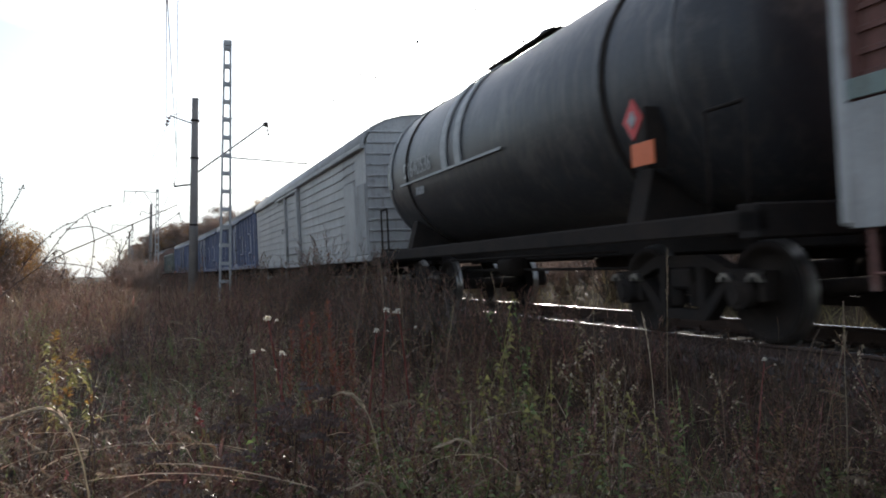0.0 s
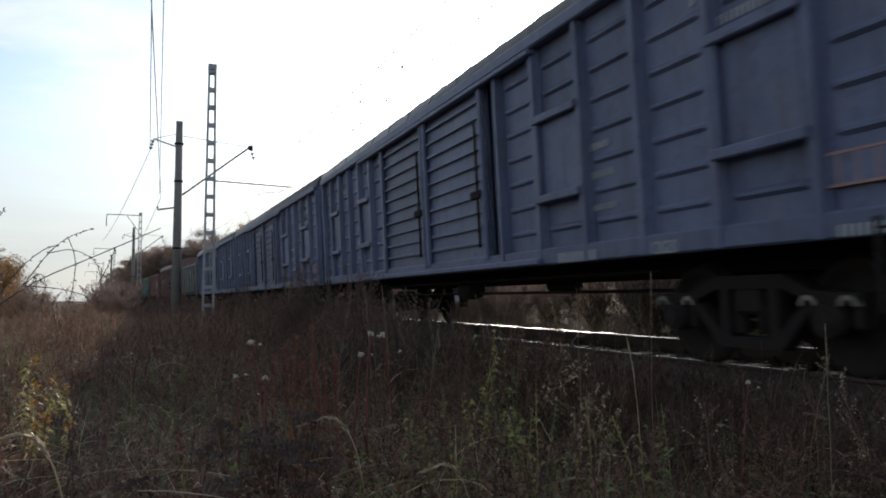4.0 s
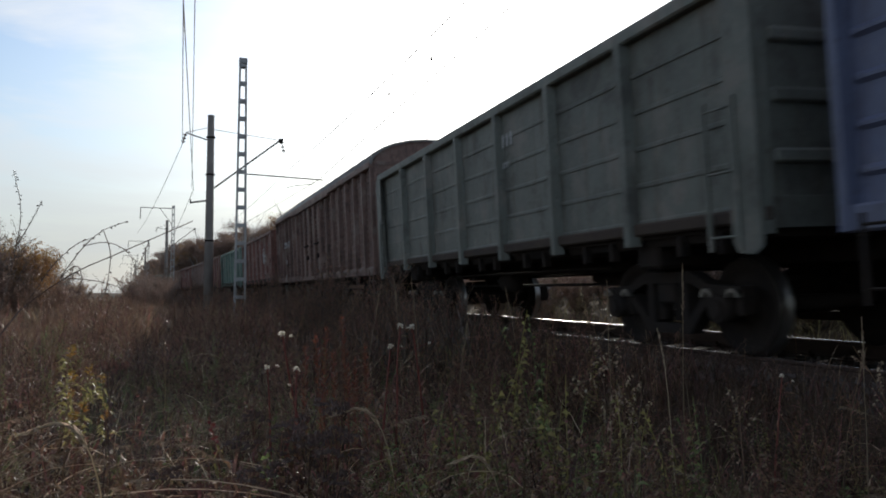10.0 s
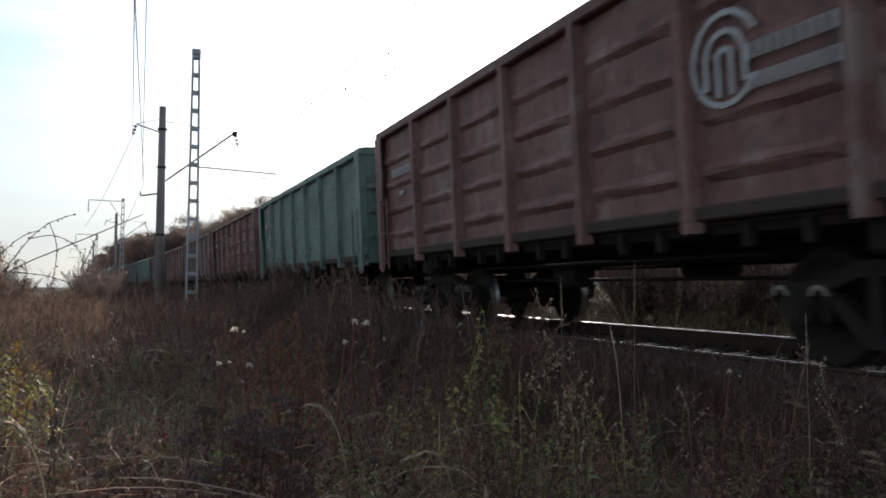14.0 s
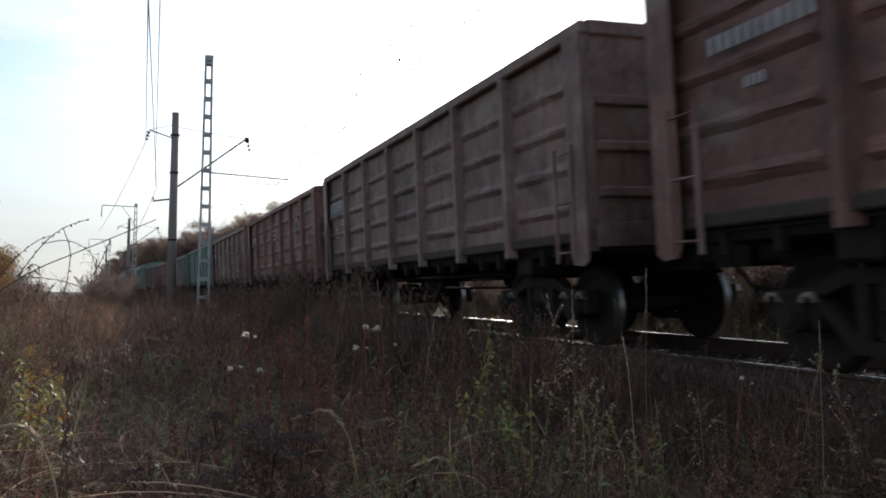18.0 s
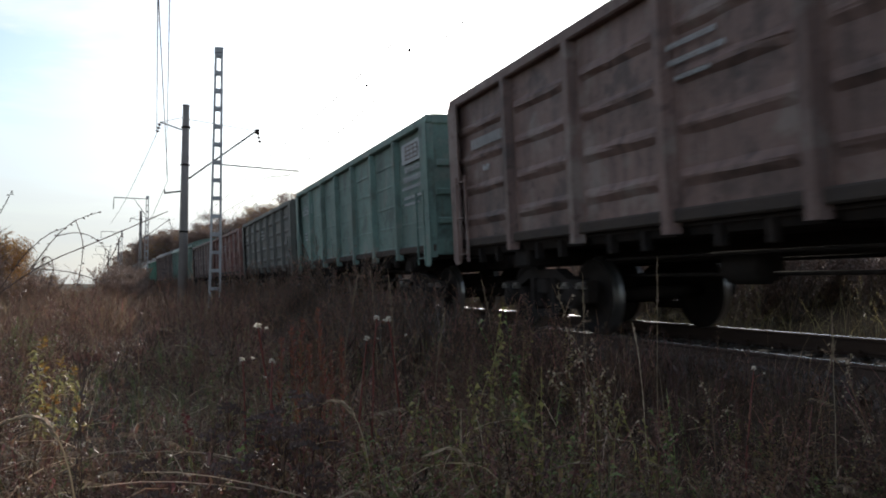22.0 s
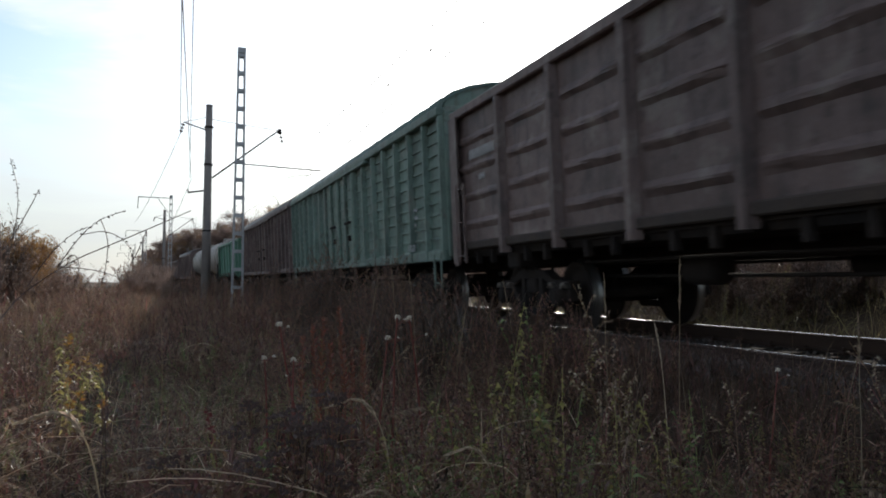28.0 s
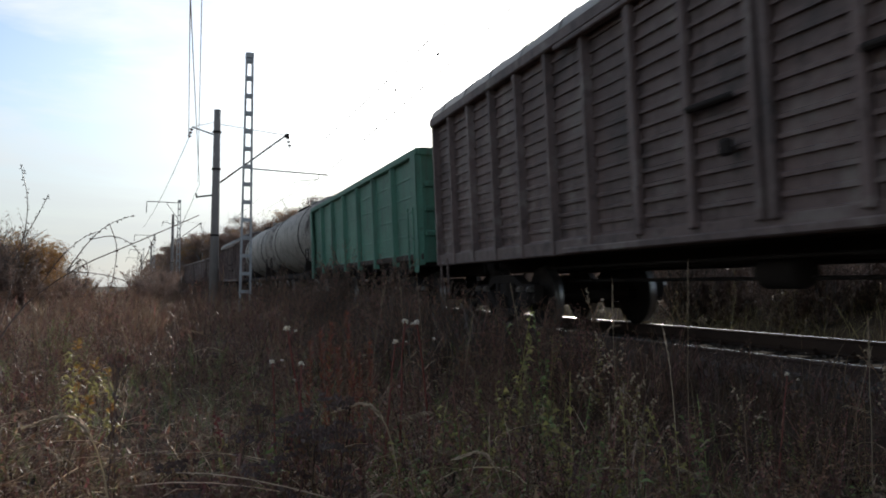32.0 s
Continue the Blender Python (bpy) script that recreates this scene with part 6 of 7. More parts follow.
def verge():
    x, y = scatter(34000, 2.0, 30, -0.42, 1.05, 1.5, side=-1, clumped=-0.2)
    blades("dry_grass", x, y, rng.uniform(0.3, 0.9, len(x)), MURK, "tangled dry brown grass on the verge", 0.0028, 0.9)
    x, y = scatter(6000, 2.0, 22, -0.42, 0.8, 1.4, side=-1, clumped=0.2, seed=2.0)
    blades("straw_grass", x, y, rng.uniform(0.4, 1.0, len(x)), STRAW, "pale straw stems in the dry grass", 0.0026, 1.1)
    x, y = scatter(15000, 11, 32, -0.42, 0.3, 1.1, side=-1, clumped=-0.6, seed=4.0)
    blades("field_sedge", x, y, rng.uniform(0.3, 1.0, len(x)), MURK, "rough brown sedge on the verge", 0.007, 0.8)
    x, y = scatter(3500, 11, 32, -0.42, 0.3, 1.1, side=-1, clumped=0.2, seed=5.0)
    blades("field_straw", x, y, rng.uniform(0.4, 1.0, len(x)), DRY, "pale grass among the sedge", 0.006, 0.8)
    x, y = scatter(1500, 11, 34, -0.42, 0.3, 1.1, side=-1, clumped=-0.3, seed=6.0)
    sow("field_weeds", [curly(1701, 1.0), mugwort(1702), curly(1703, 0.9), mugwort(1704, 0.9), willowherb(1705, 0.9)], (HERB, HERB), x, y, 0.9, "brown weeds in rough clumps on the verge")
    x, y = scatter(16000, 24, 150, -0.4, 0.2, 1.3, side=-1, seed=3.0)
    blades("far_sedge", x, y, rng.uniform(0.5, 1.25, len(x)), HERB, "brown sedge in the field along the track", 0.016, 0.6)
    x, y = scatter(18000, 24, 150, -0.4, 0.2, 1.3, side=-1)
    blades("far_grass", x, y, rng.uniform(0.4, 1.0, len(x)), DRY, "dry grass of the field along the track", 0.017, 0.5)
    x, y = scatter(9000, 2.2, 14, -0.2, 1.05, 1.4, side=-1, clumped=0.3, seed=1.0)
    blades("green_grass", x, y, rng.uniform(0.2, 0.6, len(x)), GREEN, "last green grass among dry stems", 0.005, 0.8)
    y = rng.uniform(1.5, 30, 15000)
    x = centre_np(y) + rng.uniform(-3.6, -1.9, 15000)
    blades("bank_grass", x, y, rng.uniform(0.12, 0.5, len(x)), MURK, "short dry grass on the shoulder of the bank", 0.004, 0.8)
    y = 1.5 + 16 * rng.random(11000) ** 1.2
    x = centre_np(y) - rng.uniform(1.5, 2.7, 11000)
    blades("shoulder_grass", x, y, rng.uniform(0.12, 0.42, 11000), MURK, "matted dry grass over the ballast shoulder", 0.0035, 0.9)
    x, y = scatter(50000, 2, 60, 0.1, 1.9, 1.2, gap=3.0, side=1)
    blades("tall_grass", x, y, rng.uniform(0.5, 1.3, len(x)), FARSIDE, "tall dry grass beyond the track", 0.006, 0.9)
    herbs = (
        ("willowherb", willowherb, (RUSSET, RUSSET), 450, 0.72, "russet willowherb stems gone to seed", 0.0),
        ("mugwort", mugwort, (HERB, HERB), 1200, 0.85, "brown branching mugwort stems", 3.0),
        ("nodding_grass", bent_grass, (DRY, DRY), 1500, 0.85, "arching tufts of dry grass", 7.0),
        ("green_herb", green_herb, (GREEN, GREEN), 1500, 0.8, "late green herbs in the shade", 9.0),
        ("curly_weed", curly, (HERB, MURK), 2200, 1.0, "thin dead stems with shrivelled curled leaves", 13.0),
        ("curly_straw", curly, (STRAW, DRY), 1000, 0.9, "pale curved straws in the brown weeds", 15.0),
        ("fallen_stems", tangle, (DRY, HERB), 300, 0.9, "fallen stems lying across the grass", 11.0))
    for name, make, mats, n, size, label, seed in herbs:
        protos = [make(100 * int(seed + 1) + k) for k in range(5)]
        x, y = scatter(n, 2.3, 17, -0.36, 1.05, 1.35, side=-1, clumped=-0.3 if name != "green_herb" else 0.0, seed=seed)
        sow(name, protos, mats, x, y, size, label)
    x, y = scatter(420, 2.7, 6.0, -0.34, 0.28, 1.1, side=-1, clumped=-0.5, seed=12.0)
    sow("curved_straw", [curly(1800 + k, 0.75) for k in range(6)], (STRAW, HERB), x, y, 0.95, "pale curved straws that catch the light")
    x, y = scatter(600, 3.7, 8.5, -0.36, 0.25, 1.2, side=-1, clumped=-0.4, seed=14.0)
    sow("arching_straw", [arching_blade(2100 + k, 0.62) for k in range(8)], (STRAW,), x, y, 1.0, "broad pale blades bent over in the weeds")
    x, y = scatter(450, 3.0, 9.0, 0.1, 1.0, 1.2, side=-1, clumped=-0.2, seed=16.0)
    sow("arching_grass", [arching_blade(2200 + k, 0.65) for k in range(8)], (DRY,), x, y, 0.95, "broad dry blades bent over in the shade")
    x, y = scatter(420, 2.7, 7.5, 0.35, 1.0, 1.2, side=-1, clumped=0.2, seed=18.0)
    sow("yellowing_herb", [green_herb(2300 + k, 0.75) for k in range(5)], (HERB, LIME), x, y, 0.85, "yellow-green herbs scattered in the shade")
    x, y = scatter(130, 3.0, 8.0, 0.3, 1.0, 1.2, side=-1, clumped=-0.2, seed=20.0)
    sow("pale_stalks", [reed(2400 + k, 1.0) for k in range(6)], (DRY,), x, y, 0.9, "thin pale upright grass stalks")
    protos = [dock(1200 + k) for k in range(5)]
    x, y = scatter(320, 2.3, 15, -0.36, 1.05, 1.35, side=-1, clumped=-0.2, seed=4.0)
    sow("dock_leaves", protos, (HERB, HERB), x, y, 0.75, "curled withered dock leaves")
    x, y = scatter(90, 2.6, 4.2, 0.0, 0.16, 1.2, side=-1, clumped=-0.6, seed=8.0)
    sow("dry_tansy", [tansy(1400 + k) for k in range(4)], (HERB, HERB, TWIG), x, y, 0.85, "dark dry tansy with flat clustered heads")
    y = 2.6 + 8.5 * rng.random(330)
    x = centre_np(y) - 2.0 - 2.2 * rng.random(330) ** 1.3
    sow("shoulder_weeds", [mugwort(1500), mugwort(1501), willowherb(1502), willowherb(1503), green_herb(1504, 0.95), reed(1505), curly(1506, 1.1)], (HERB, HERB), x, y, 0.8, "tall brown weeds on the shoulder of the bank")
    y = 11 + 22 * rng.random(700)
    x = centre_np(y) - 2.1 - 1.2 * rng.random(700)
    sow("trackside_weeds", [mugwort(1600), willowherb(1601), curly(1602, 1.0), mugwort(1603)], (HERB, HERB), x, y, 0.85, "russet and brown weeds beside the rails")
    x, y = scatter(420, 2.3, 12, -0.1, 1.05, 1.35, side=-1, clumped=0.2, seed=6.0)
    sow("nettle", [dock(1300 + k) for k in range(4)], (GREEN, GREEN), x, y, 0.6, "green nettles in the shade of the bank")
    protos = [mugwort(900 + k) for k in range(3)] + [willowherb(950 + k) for k in range(3)]
    x, y = scatter(1800, 16, 75, -0.36, 0.2, 1.2, side=-1)
    sow("far_weeds", protos, (HERB, HERB), x, y, 1.15, "brown weeds along the foot of the bank")
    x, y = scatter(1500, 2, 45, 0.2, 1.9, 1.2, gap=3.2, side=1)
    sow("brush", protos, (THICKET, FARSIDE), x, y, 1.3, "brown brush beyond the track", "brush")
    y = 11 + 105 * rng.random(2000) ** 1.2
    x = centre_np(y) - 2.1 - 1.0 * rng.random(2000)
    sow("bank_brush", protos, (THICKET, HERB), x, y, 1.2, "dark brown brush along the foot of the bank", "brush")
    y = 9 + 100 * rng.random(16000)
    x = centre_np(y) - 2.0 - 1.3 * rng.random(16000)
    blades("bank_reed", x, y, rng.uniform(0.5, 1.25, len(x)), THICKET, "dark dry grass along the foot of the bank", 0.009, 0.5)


verge()


def weed(name, make, mats, spots, size, label, category="weed"):
    """Single plants that stand out; each spot is x, y and the height of its top."""
    for k, (x, y, top) in enumerate(spots):
        v, f, m = make(4000 + 17 * k + len(name))
        high = float(v[:, 2].max())
        z = height_at(x, y) - 0.03
        sc = (top - z) / high
        wide = min(1.15, sc) / sc
        vv = v * np.array([sc * wide, sc * wide, sc])
        tip = vv[int(np.argmax(vv[:, 2]))]
        ob = thing(name, label, category, name + " plants", pose(x - float(tip[0]), y - float(tip[1]), z))
        for slot, nm in enumerate(("stem", "leaf", "seed_head")):
            pick = m == slot
            if pick.any():
                piece = part(nm if nm == "stem" else {"leaf": "foliage", "seed_head": "seed_fluff"}[nm], raw_mesh(nm, vv, f[pick], mats[slot]), None, ob)
                if nm != "stem":
                    tagged(piece, kind="stuff")


weed("thistle", thistle, (RED_STEM, HERB, FLUFF), ((1.26, 4.90, 0.37), (1.20, 4.85, 0.24), (1.37, 4.95, 0.36), (0.46, 4.20, 0.36), (0.42, 4.15, 0.19), (0.52, 4.15, 0.18), (2.93, 3.41, 0.14)), 1.0, "withered thistle with white fluffy seed heads on a red stem")
weed("straw_stalk", reed, (STRAW, STRAW, STRAW), ((1.17, 3.10, 0.05), (1.24, 3.10, 0.02), (2.27, 3.53, 0.38)), 1.0, "tall straight straw, pale in the shade")
weed("reed_stalk", reed, (DRY, DRY, DRY), ((3.01, 2.93, 0.31), (2.25, 4.01, 0.64), (2.38, 3.46, 0.72), (2.85, 2.8, 0.46), (2.0, 4.9, 0.6), (1.62, 4.6, 0.42), (1.55, 6.6, 0.66), (1.62, 6.5, 0.72), (1.75, 6.4, 0.7)), 1.0, "tall pale dry grass stalk")
weed("willowherb_stem", ladder_leaf, (FERN, FERN, FERN), ((0.95, 5.20, 0.42), (0.76, 5.10, 0.30), (1.13, 5.30, 0.21), (0.88, 5.40, 0.34), (0.86, 5.00, 0.20), (1.02, 5.10, 0.15), (0.73, 5.30, 0.22)), 1.0, "russet willowherb stem with ladder-like narrow leaves")
weed("goldenrod", goldenrod, (HERB, LIME, YELLOW), ((-0.63, 4.90, 0.27), (-0.53, 4.85, 0.16), (-0.48, 4.80, 0.11), (-0.59, 4.85, 0.13)), 1.0, "yellowed goldenrod in the dry grass")
weed("mugwort_stem", mugwort, (HERB, SEED, SEED), ((1.87, 3.54, 0.27), (2.01, 3.46, 0.17), (2.5, 3.3, 0.1), (2.3, 4.4, 0.58), (3.1, 3.1, 0.3), (1.7, 3.7, 0.0)), 1.0, "branching mugwort stem with pale seeds")
weed("nodding_straw", nodding_stalk, (STRAW, DRY, STRAW), ((0.70, 3.50, 0.05), (1.14, 3.10, -0.11), (0.67, 2.90, -0.20), (-0.47, 3.20, 0.09)), 1.0, "pale grass with nodding heads")
weed("green_weed", green_herb, (GREEN, GREEN, GREEN), ((2.1, 4.76, 0.42), (1.87, 3.54, 0.05), (1.5, 4.2, 0.05), (0.95, 3.7, -0.2), (1.3, 3.9, -0.1), (2.6, 3.7, 0.0)), 1.0, "late green weed with small leaves")

weed("fresh_weed", green_herb, (LIME, LIME, LIME), ((1.29, 3.60, 0.09), (1.14, 3.60, -0.01), (0.90, 3.50, -0.08), (0.56, 3.20, -0.25), (1.85, 4.21, 0.46), (1.78, 3.58, 0.15), (1.9, 3.29, 0.08), (1.77, 4.03, 0.28), (1.72, 3.5, 0.04), (2.1, 3.4, 0.0), (1.6, 3.75, -0.02)), 1.0, "yellow-green weed with small fresh leaves")
weed("tansy", tansy, (HERB, HERB, BUTTON), ((0.18, 3.15, -0.14), (0.23, 3.20, -0.13), (0.26, 3.10, -0.15), (0.30, 3.20, -0.14), (0.19, 3.00, -0.17), (0.24, 2.95, -0.18), (0.15, 3.05, -0.16), (0.00, 3.05, -0.16), (-0.10, 3.10, -0.15), (-0.15, 3.10, -0.16), (0.08, 3.00, -0.17), (-0.05, 3.00, -0.18), (0.04, 3.15, -0.16)), 1.0, "dark dry tansy with flat clustered heads")
weed("dead_umbel", tansy, (TWIG, TWIG, BUTTON), ((-0.37, 4.30, 0.23), (-0.43, 4.4, 0.22)), 1.0, "black dead stem with a flat umbel")
weed("dock_stem", dock, (RED_STEM, LIME, RED_STEM), ((0.50, 3.9, -0.06), (0.53, 3.85, -0.16), (0.1, 4.4, -0.1)), 1.0, "dark red dock stem with curled leaves")


def arching_stem():
    """A long dead stem that arches over the verge, with drooping sprigs of dry seeds."""
    ob = thing("arching_stem", "long dead stem arching over, with drooping seed sprigs", "weed", at=pose(-1.05, 2.75, height_at(-1.05, 2.75)))
    p = Plant(77)
    z = -height_at(-1.05, 2.75)
    o = Vector((1.05, -2.75, z))

    def sprig(pts, seeds, r=0.0022, name="sprig", thick=0.012):
        q = Plant(int(1000 * abs(pts[0][0])) + seeds)
        pts = [Vector(c) + o for c in pts]
        for turn in range(2):
            cut = [pts[0]]
            for a, b in zip(pts, pts[1:]):
                cut += [a.lerp(b, 0.25), a.lerp(b, 0.75)]
            pts = cut + [pts[-1]]
        q.stem(pts, r, r * 0.5, 0, 4)
        for k in range(seeds):
            t = 0.25 + 0.74 * k / max(1, seeds)
            q.leaf(at_line(pts, t), q.away(q.r.uniform(-0.3, 0.6)), q.r.uniform(0.008, 0.014), thick * 0.30, 0, 0.3)
        v, f, m = q.arrays()
        part(name, raw_mesh(name, v, f, TWIG), None, ob)

    sprig([(-1.05, 2.75, -0.9), (-0.85, 2.85, -0.2), (-0.62, 2.94, 0.43), (-0.43, 2.97, 0.61), (-0.2, 2.99, 0.72), (0.0, 3.0, 0.82)], 6, 0.004, "main_stem")
    sprig([(-0.43, 2.97, 0.61), (-0.36, 2.97, 0.72), (-0.30, 2.98, 0.78), (-0.22, 2.98, 0.81)], 26)
    sprig([(-0.52, 2.96, 0.54), (-0.45, 2.96, 0.66), (-0.38, 2.97, 0.73), (-0.33, 2.97, 0.75)], 26)
    sprig([(-0.36, 2.97, 0.72), (-0.28, 2.97, 0.74), (-0.21, 2.98, 0.70), (-0.19, 2.98, 0.64)], 22)
    sprig([(-0.30, 2.98, 0.78), (-0.27, 2.98, 0.70), (-0.28, 2.98, 0.60), (-0.29, 2.98, 0.55)], 22)
    sprig([(-0.43, 2.97, 0.61), (-0.38, 2.97, 0.66), (-0.36, 2.97, 0.62), (-0.37, 2.97, 0.55)], 18)
    sprig([(-0.20, 2.99, 0.62), (-0.17, 2.99, 0.68), (-0.15, 2.99, 0.74)], 16)
    sprig([(-0.62, 2.94, 0.43), (-0.56, 2.95, 0.72), (-0.55, 2.95, 0.85), (-0.58, 2.95, 0.97)], 24)
    sprig([(-0.56, 2.95, 0.72), (-0.52, 2.95, 0.80), (-0.49, 2.95, 0.87)], 14)
    sprig([(-0.43, 2.97, 0.61), (-0.30, 2.97, 0.60), (-0.2, 2.98, 0.56)], 10)


arching_stem()


# ---- trees ----
def tree_arrays(seed, high, spread, leaves, leaf, bare_top=0.0):
    """A trunk with limbs and twigs, and small leaves in uneven clumps on the twigs."""
    p = Plant(seed)
    r = p.r
    ends = []

    def limb(a, d, ln, rad, level):
        pts = [a]
        for k in range(3):
            d = (d + Vector((r.uniform(-1, 1), r.uniform(-1, 1), r.uniform(-0.2, 0.6))) * 0.22).normalized()
            pts.append(pts[-1] + d * ln / 3)
        p.stem(pts, rad, rad * 0.55, 0, 5 if level < 2 else 3)
        if level >= 3:
            ends.append((pts[1], pts[-1]))
            return
        for k in range(r.randint(3, 4) if level else r.randint(6, 8)):
            t = r.uniform(0.35, 1.0) if level else 0.28 + 0.72 * (k + 1) / 8
            q = at_line(pts, min(t, 0.999))
            a2 = r.uniform(0, 2 * math.pi)
            nd = (d * 0.55 + Vector((math.cos(a2), math.sin(a2), r.uniform(0.1, 0.7))) * spread).normalized()
            limb(q, nd, ln * (r.uniform(0.42, 0.62) if level else r.uniform(0.22, 0.42)), rad * 0.42, level + 1)

    limb(Vector((0, 0, -0.3)), Vector((0, 0, 1)), high * 0.86, high * 0.013, 0)
    for k in range(leaves):
        a, b = r.choice(ends)
        if r.random() < bare_top * (b.z / high) ** 2:
            continue
        q = a.lerp(b, r.random()) + Vector((r.gauss(0, 1), r.gauss(0, 1), r.gauss(0, 0.8))) * 0.03 * high
        p.leaf(q, p.away(r.uniform(-0.8, 0.6)), leaf * r.uniform(0.6, 1.4), leaf * 0.45, 1, 0.3)
    return p.arrays()


def bush_arrays(seed, high, spread, leaves, leaf, bare_top=0.0, stems=12):
    """Many stems from one foot, twigs all the way up, leaves down to the ground."""
    p = Plant(seed)
    r = p.r
    ends = []
    for k in range(stems):
        a = 2.4 * k + r.uniform(-0.5, 0.5)
        out, ln = spread * r.uniform(0.1, 1.0), high * r.uniform(0.6, 1.0)
        d = Vector((math.cos(a) * out, math.sin(a) * out, 1.0)).normalized()
        pts = [Vector((math.cos(a), math.sin(a), 0)) * 0.15 * r.random() + Vector((0, 0, -0.2))]
        for i in range(5):
            d = (d + Vector((r.uniform(-1, 1), r.uniform(-1, 1), 0.15)) * 0.14).normalized()
            pts.append(pts[-1] + d * ln / 5)
        p.stem(pts, high * 0.006, high * 0.0015, 0, 4)
        for i in range(12):
            q = at_line(pts, 0.08 + 0.91 * i / 12)
            tw = q + (p.away(r.uniform(0.3, 1.4)) + d * 0.5).normalized() * high * r.uniform(0.10, 0.24)
            p.stem([q, q.lerp(tw, 0.5) + Vector((0, 0, 0.02 * high)), tw], high * 0.0022, high * 0.0009, 0)
            ends.append((q, tw))
            for j in range(3):
                b = q.lerp(tw, r.uniform(0.3, 0.9))
                e = b + p.away(r.uniform(0.2, 1.5)) * high * r.uniform(0.04, 0.10)
                p.stem([b, b.lerp(e, 0.5), e], high * 0.0012, high * 0.0006, 0)
                ends.append((b, e))
    for k in range(leaves):
        a, b = r.choice(ends)
        if r.random() < bare_top * (max(0.0, b.z) / high) ** 1.5:
            continue
        q = a.lerp(b, r.random()) + Vector((r.gauss(0, 1), r.gauss(0, 1), r.gauss(0, 0.8))) * 0.018 * high
        p.leaf(q, p.away(r.uniform(-0.8, 0.6)), leaf * r.uniform(0.6, 1.4), leaf * 0.42, 1, 0.3)
    return p.arrays()


def make_tree(name, arrays, bark, leaf, label, category="tree", group=""):
    v, f, m = arrays
    ob = thing(name, label, category, group, pose(0, 0, -400))
    part("trunk", raw_mesh("trunk", v, f[m == 0], bark), None, ob)
    part("crown", raw_mesh("crown", v, f[m == 1], leaf), None, ob)
    return ob


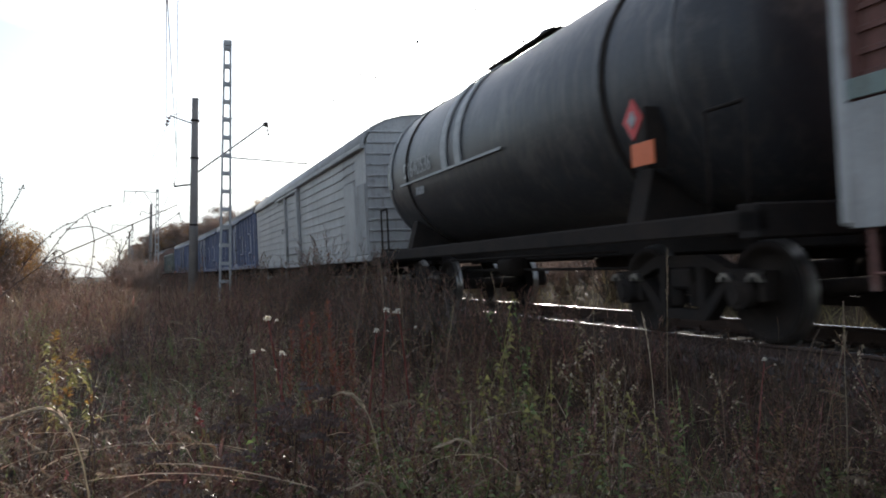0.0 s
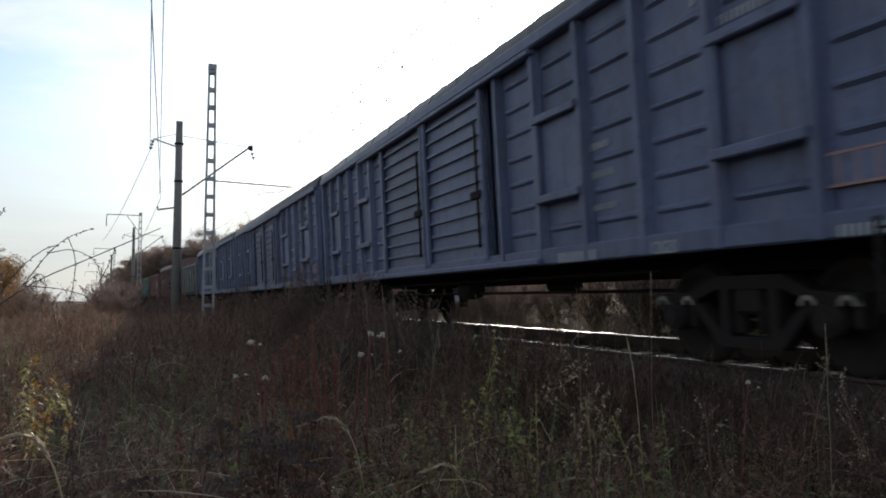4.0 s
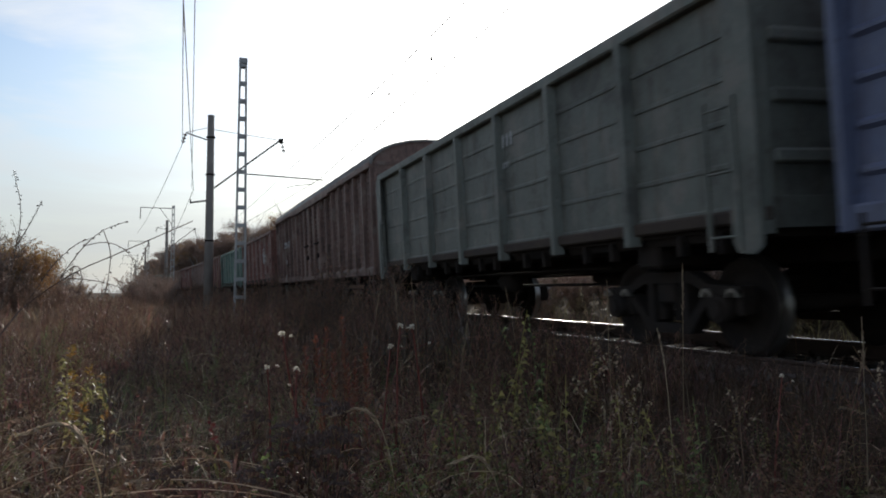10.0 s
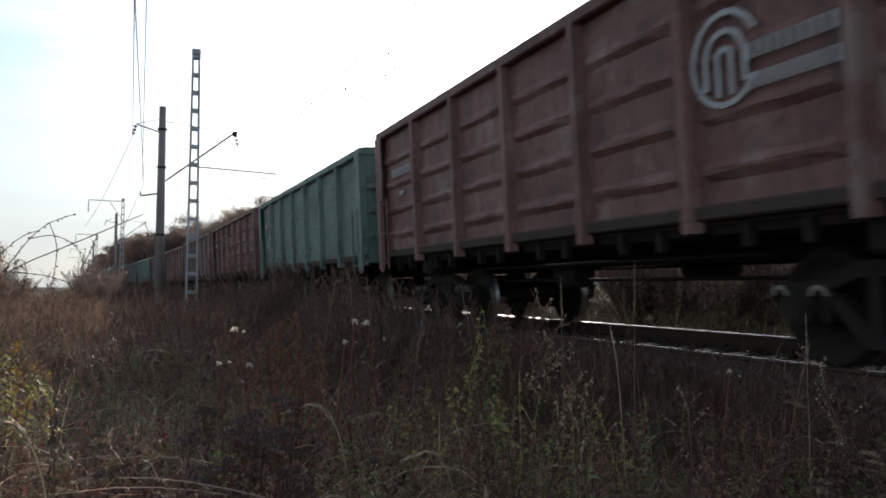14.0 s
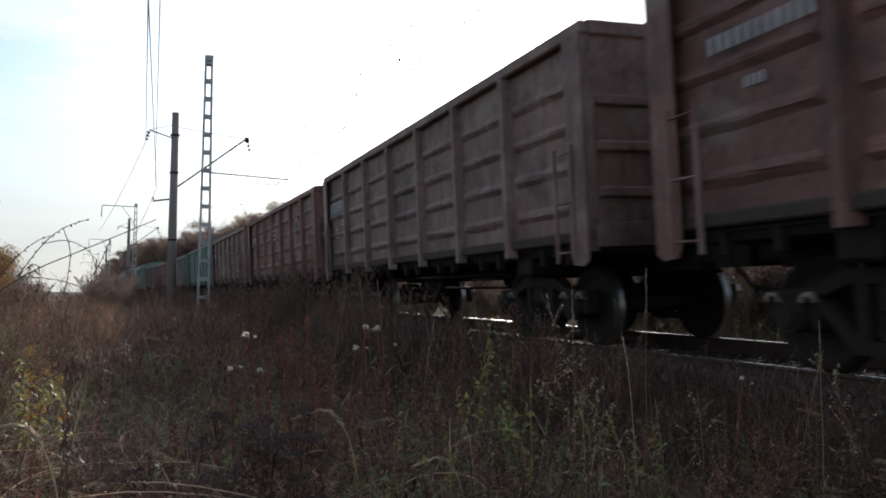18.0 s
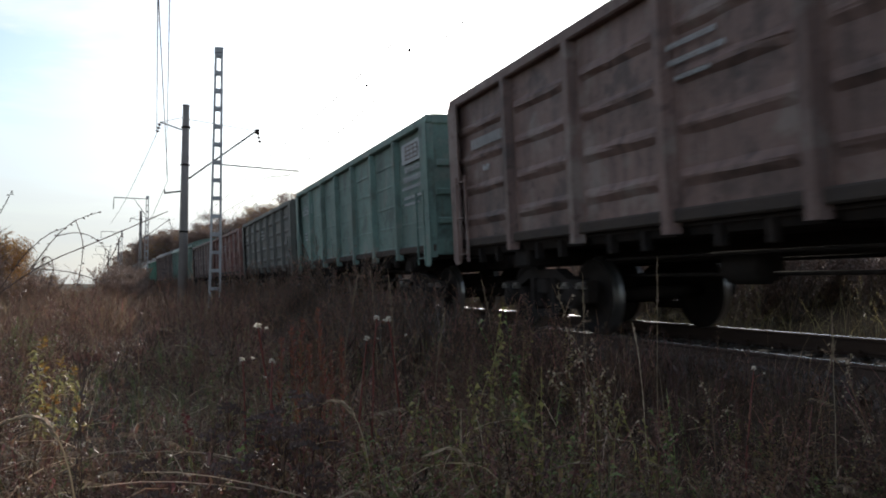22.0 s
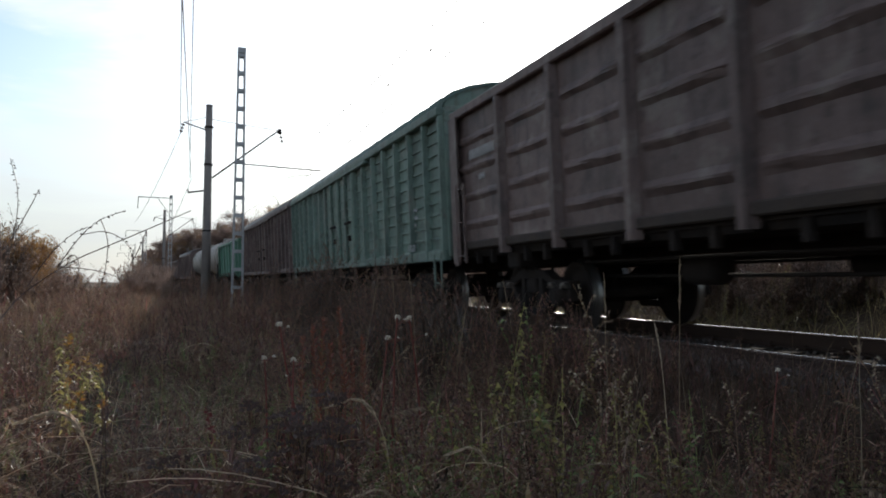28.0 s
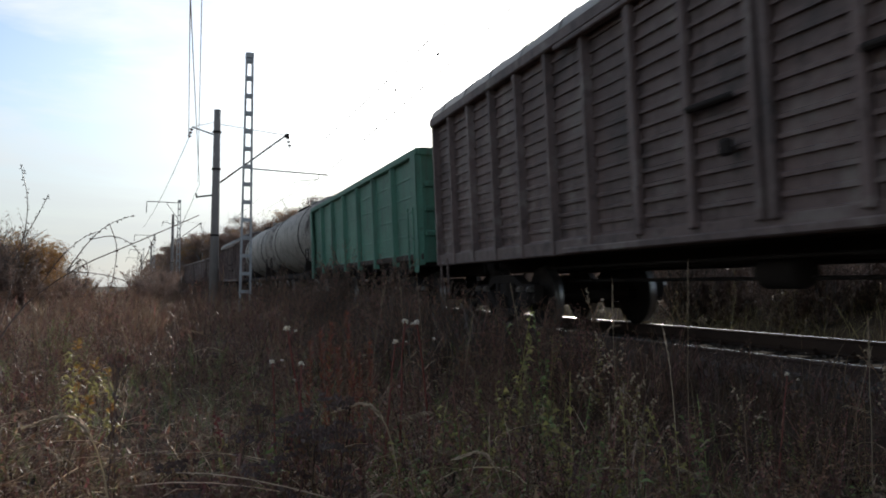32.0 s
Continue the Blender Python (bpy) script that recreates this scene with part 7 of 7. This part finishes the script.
def woods():
    kinds = [make_tree("birch_tree", tree_arrays(11, 13, 0.5, 3200, 0.15, 0.9), BIRCH, LEAF_Y, "tall birch with thin ochre leaves and bare top", group="wood beyond the track"),
             make_tree("oak_tree", tree_arrays(12, 11, 0.9, 7500, 0.15), BARK, LEAF_B, "brown-leaved oak at the edge of the wood", group="wood beyond the track"),
             make_tree("maple_tree", tree_arrays(13, 10, 1.0, 7500, 0.15), BARK, LEAF_B, "brown-leaved maple in the wood", group="wood beyond the track"),
             make_tree("aspen_tree", tree_arrays(14, 11, 0.7, 5000, 0.15, 0.5), BARK, LEAF_O, "aspen with orange autumn leaves", group="wood beyond the track")]
    r = random.Random(5)
    for k in range(700):
        y = 122 + 330 * r.random() ** 1.5
        u = 6.5 + max(0, (215 - y)) * 0.165 + 30 * r.random() ** 1.7
        x = centre(y)[0] + u
        t = kinds[r.choice((0, 1, 1, 2, 2, 3))]
        c = copy_thing(t, pose(x, y, height_at(x, y), 0, 0, r.uniform(0, 360)) @ Matrix.Scale(r.uniform(0.9, 1.2), 4))
    for t in kinds:
        for o in (*t.children, t):
            bpy.data.objects.remove(o)
    # thickets on the field side
    bush = [make_tree("willow_bush", bush_arrays(21, 5.0, 0.75, 6500, 0.085, 0.9, 20), BARK, LEAF_B, "nearly bare grey willow bush", "bush", "thicket in the field"),
            make_tree("birch_sapling", bush_arrays(22, 4.8, 0.45, 14000, 0.09, 0.2, 13), BIRCH, LEAF_O, "young birch with golden orange leaves", "tree", "thicket in the field"),
            make_tree("hazel_bush", bush_arrays(23, 3.6, 0.85, 10000, 0.085, 0.5, 16), BARK, LEAF_B, "low brown-leaved hazel bush near the track", "bush", "thicket in the field")]
    # compass bearing, distance, kind, size
    spots = [(-13.4, 46, 0, 1.05), (-12.6, 48, 0, 1.1), (-11.8, 50, 0, 1.0), (-14.2, 47, 0, 1.1), (-11.2, 52, 1, 0.85), (-10.6, 51, 1, 1.0), (-10.0, 53, 1, 0.95), (-9.5, 55, 1, 0.8), (-13.0, 44, 2, 0.9), (-11.9, 45, 2, 0.8), (-10.8, 46, 2, 0.75),
             (-9.8, 48, 2, 0.7), (-9.0, 52, 2, 0.75), (-8.5, 58, 2, 0.7), (-8.9, 66, 0, 0.9), (-8.0, 68, 2, 0.7), (-8.2, 78, 0, 0.9), (-7.6, 84, 2, 0.8), (-7.3, 96, 1, 0.6), (-7.0, 104, 2, 0.9), (-10.3, 49, 1, 0.98), (-9.8, 51, 1, 0.9), (-12.4, 46, 0, 1.05), (-13.6, 49, 0, 1.1), (-11.6, 48, 2, 1.1), (-9.2, 54, 2, 0.8),
             (-15.2, 50, 1, 0.9), (-16.0, 48, 2, 1.1), (-17.2, 50, 0, 1.2), (-14.8, 54, 1, 1.1), (-12.2, 60, 1, 1.1), (-13, 70, 0, 1.4), (-15.5, 60, 1, 1.2), (-9.3, 90, 1, 0.9),
             (-1.7, 76, 2, 0.9), (-2.3, 72, 2, 1.0), (-3.0, 79, 2, 1.1), (-3.6, 86, 2, 0.9), (-2.1, 92, 2, 1.2), (-2.9, 66, 2, 0.7), (-3.4, 101, 2, 0.9), (-2.6, 83, 0, 1.0), (-3.9, 110, 2, 1.1), (-3.3, 70, 2, 0.8), (-1.9, 66, 2, 0.7),
             (-1.5, 62, 2, 0.5), (-3.6, 96, 2, 0.6), (-3.9, 125, 0, 0.8), (-7.6, 42, 2, 0.3), (-8.4, 37, 2, 0.3), (-3.5, 46, 2, 0.3)]
    for az, d, k, s in spots:
        x, y = d * math.sin(radians(az)), d * math.cos(radians(az))
        copy_thing(bush[k], pose(x, y, height_at(x, y), 0, 0, r.uniform(0, 360)) @ Matrix.Scale(s, 4))
    # Bushes beyond the track, mostly unseen, added densely to shade the bank.
    for k in range(250):
        y = 2 + 100 * r.random() ** 1.3
        u = 6.0 + 8 * r.random()
        x = centre(y)[0] + u
        copy_thing(bush[2 if r.random() < 0.8 else 0], pose(x, y, height_at(x, y), 0, 0, r.uniform(0, 360)) @ Matrix.Scale(r.uniform(0.45, 0.75), 4))
    for t in bush:
        for o in (*t.children, t):
            bpy.data.objects.remove(o)


woods()


# ---- movement ----
SPEED = 9.057


def motions():
    """The train rolls past at a steady speed; its wheelsets turn on their bogies."""
    times = [k * 0.5 for k in range(65)]
    for wagon, mid in TRAIN:
        walk(wagon, [(t, on_track(mid - SPEED * t)) for t in times])
    lead = {}
    for ob in WHEELSETS:
        y = round(ob.location.y, 3)
        if y not in lead:
            turn = math.degrees(SPEED / 0.475)
            walk(ob, [(k / 15, pose(0, y, 0.475, turn * k / 15, 0, 0)) for k in range(481)])
            lead[y] = ob.animation_data
        else:
            keys = ob.animation_data_create()
            ob.rotation_mode = "QUATERNION"
            keys.action, keys.action_slot = lead[y].action, lead[y].action_slot


motions()
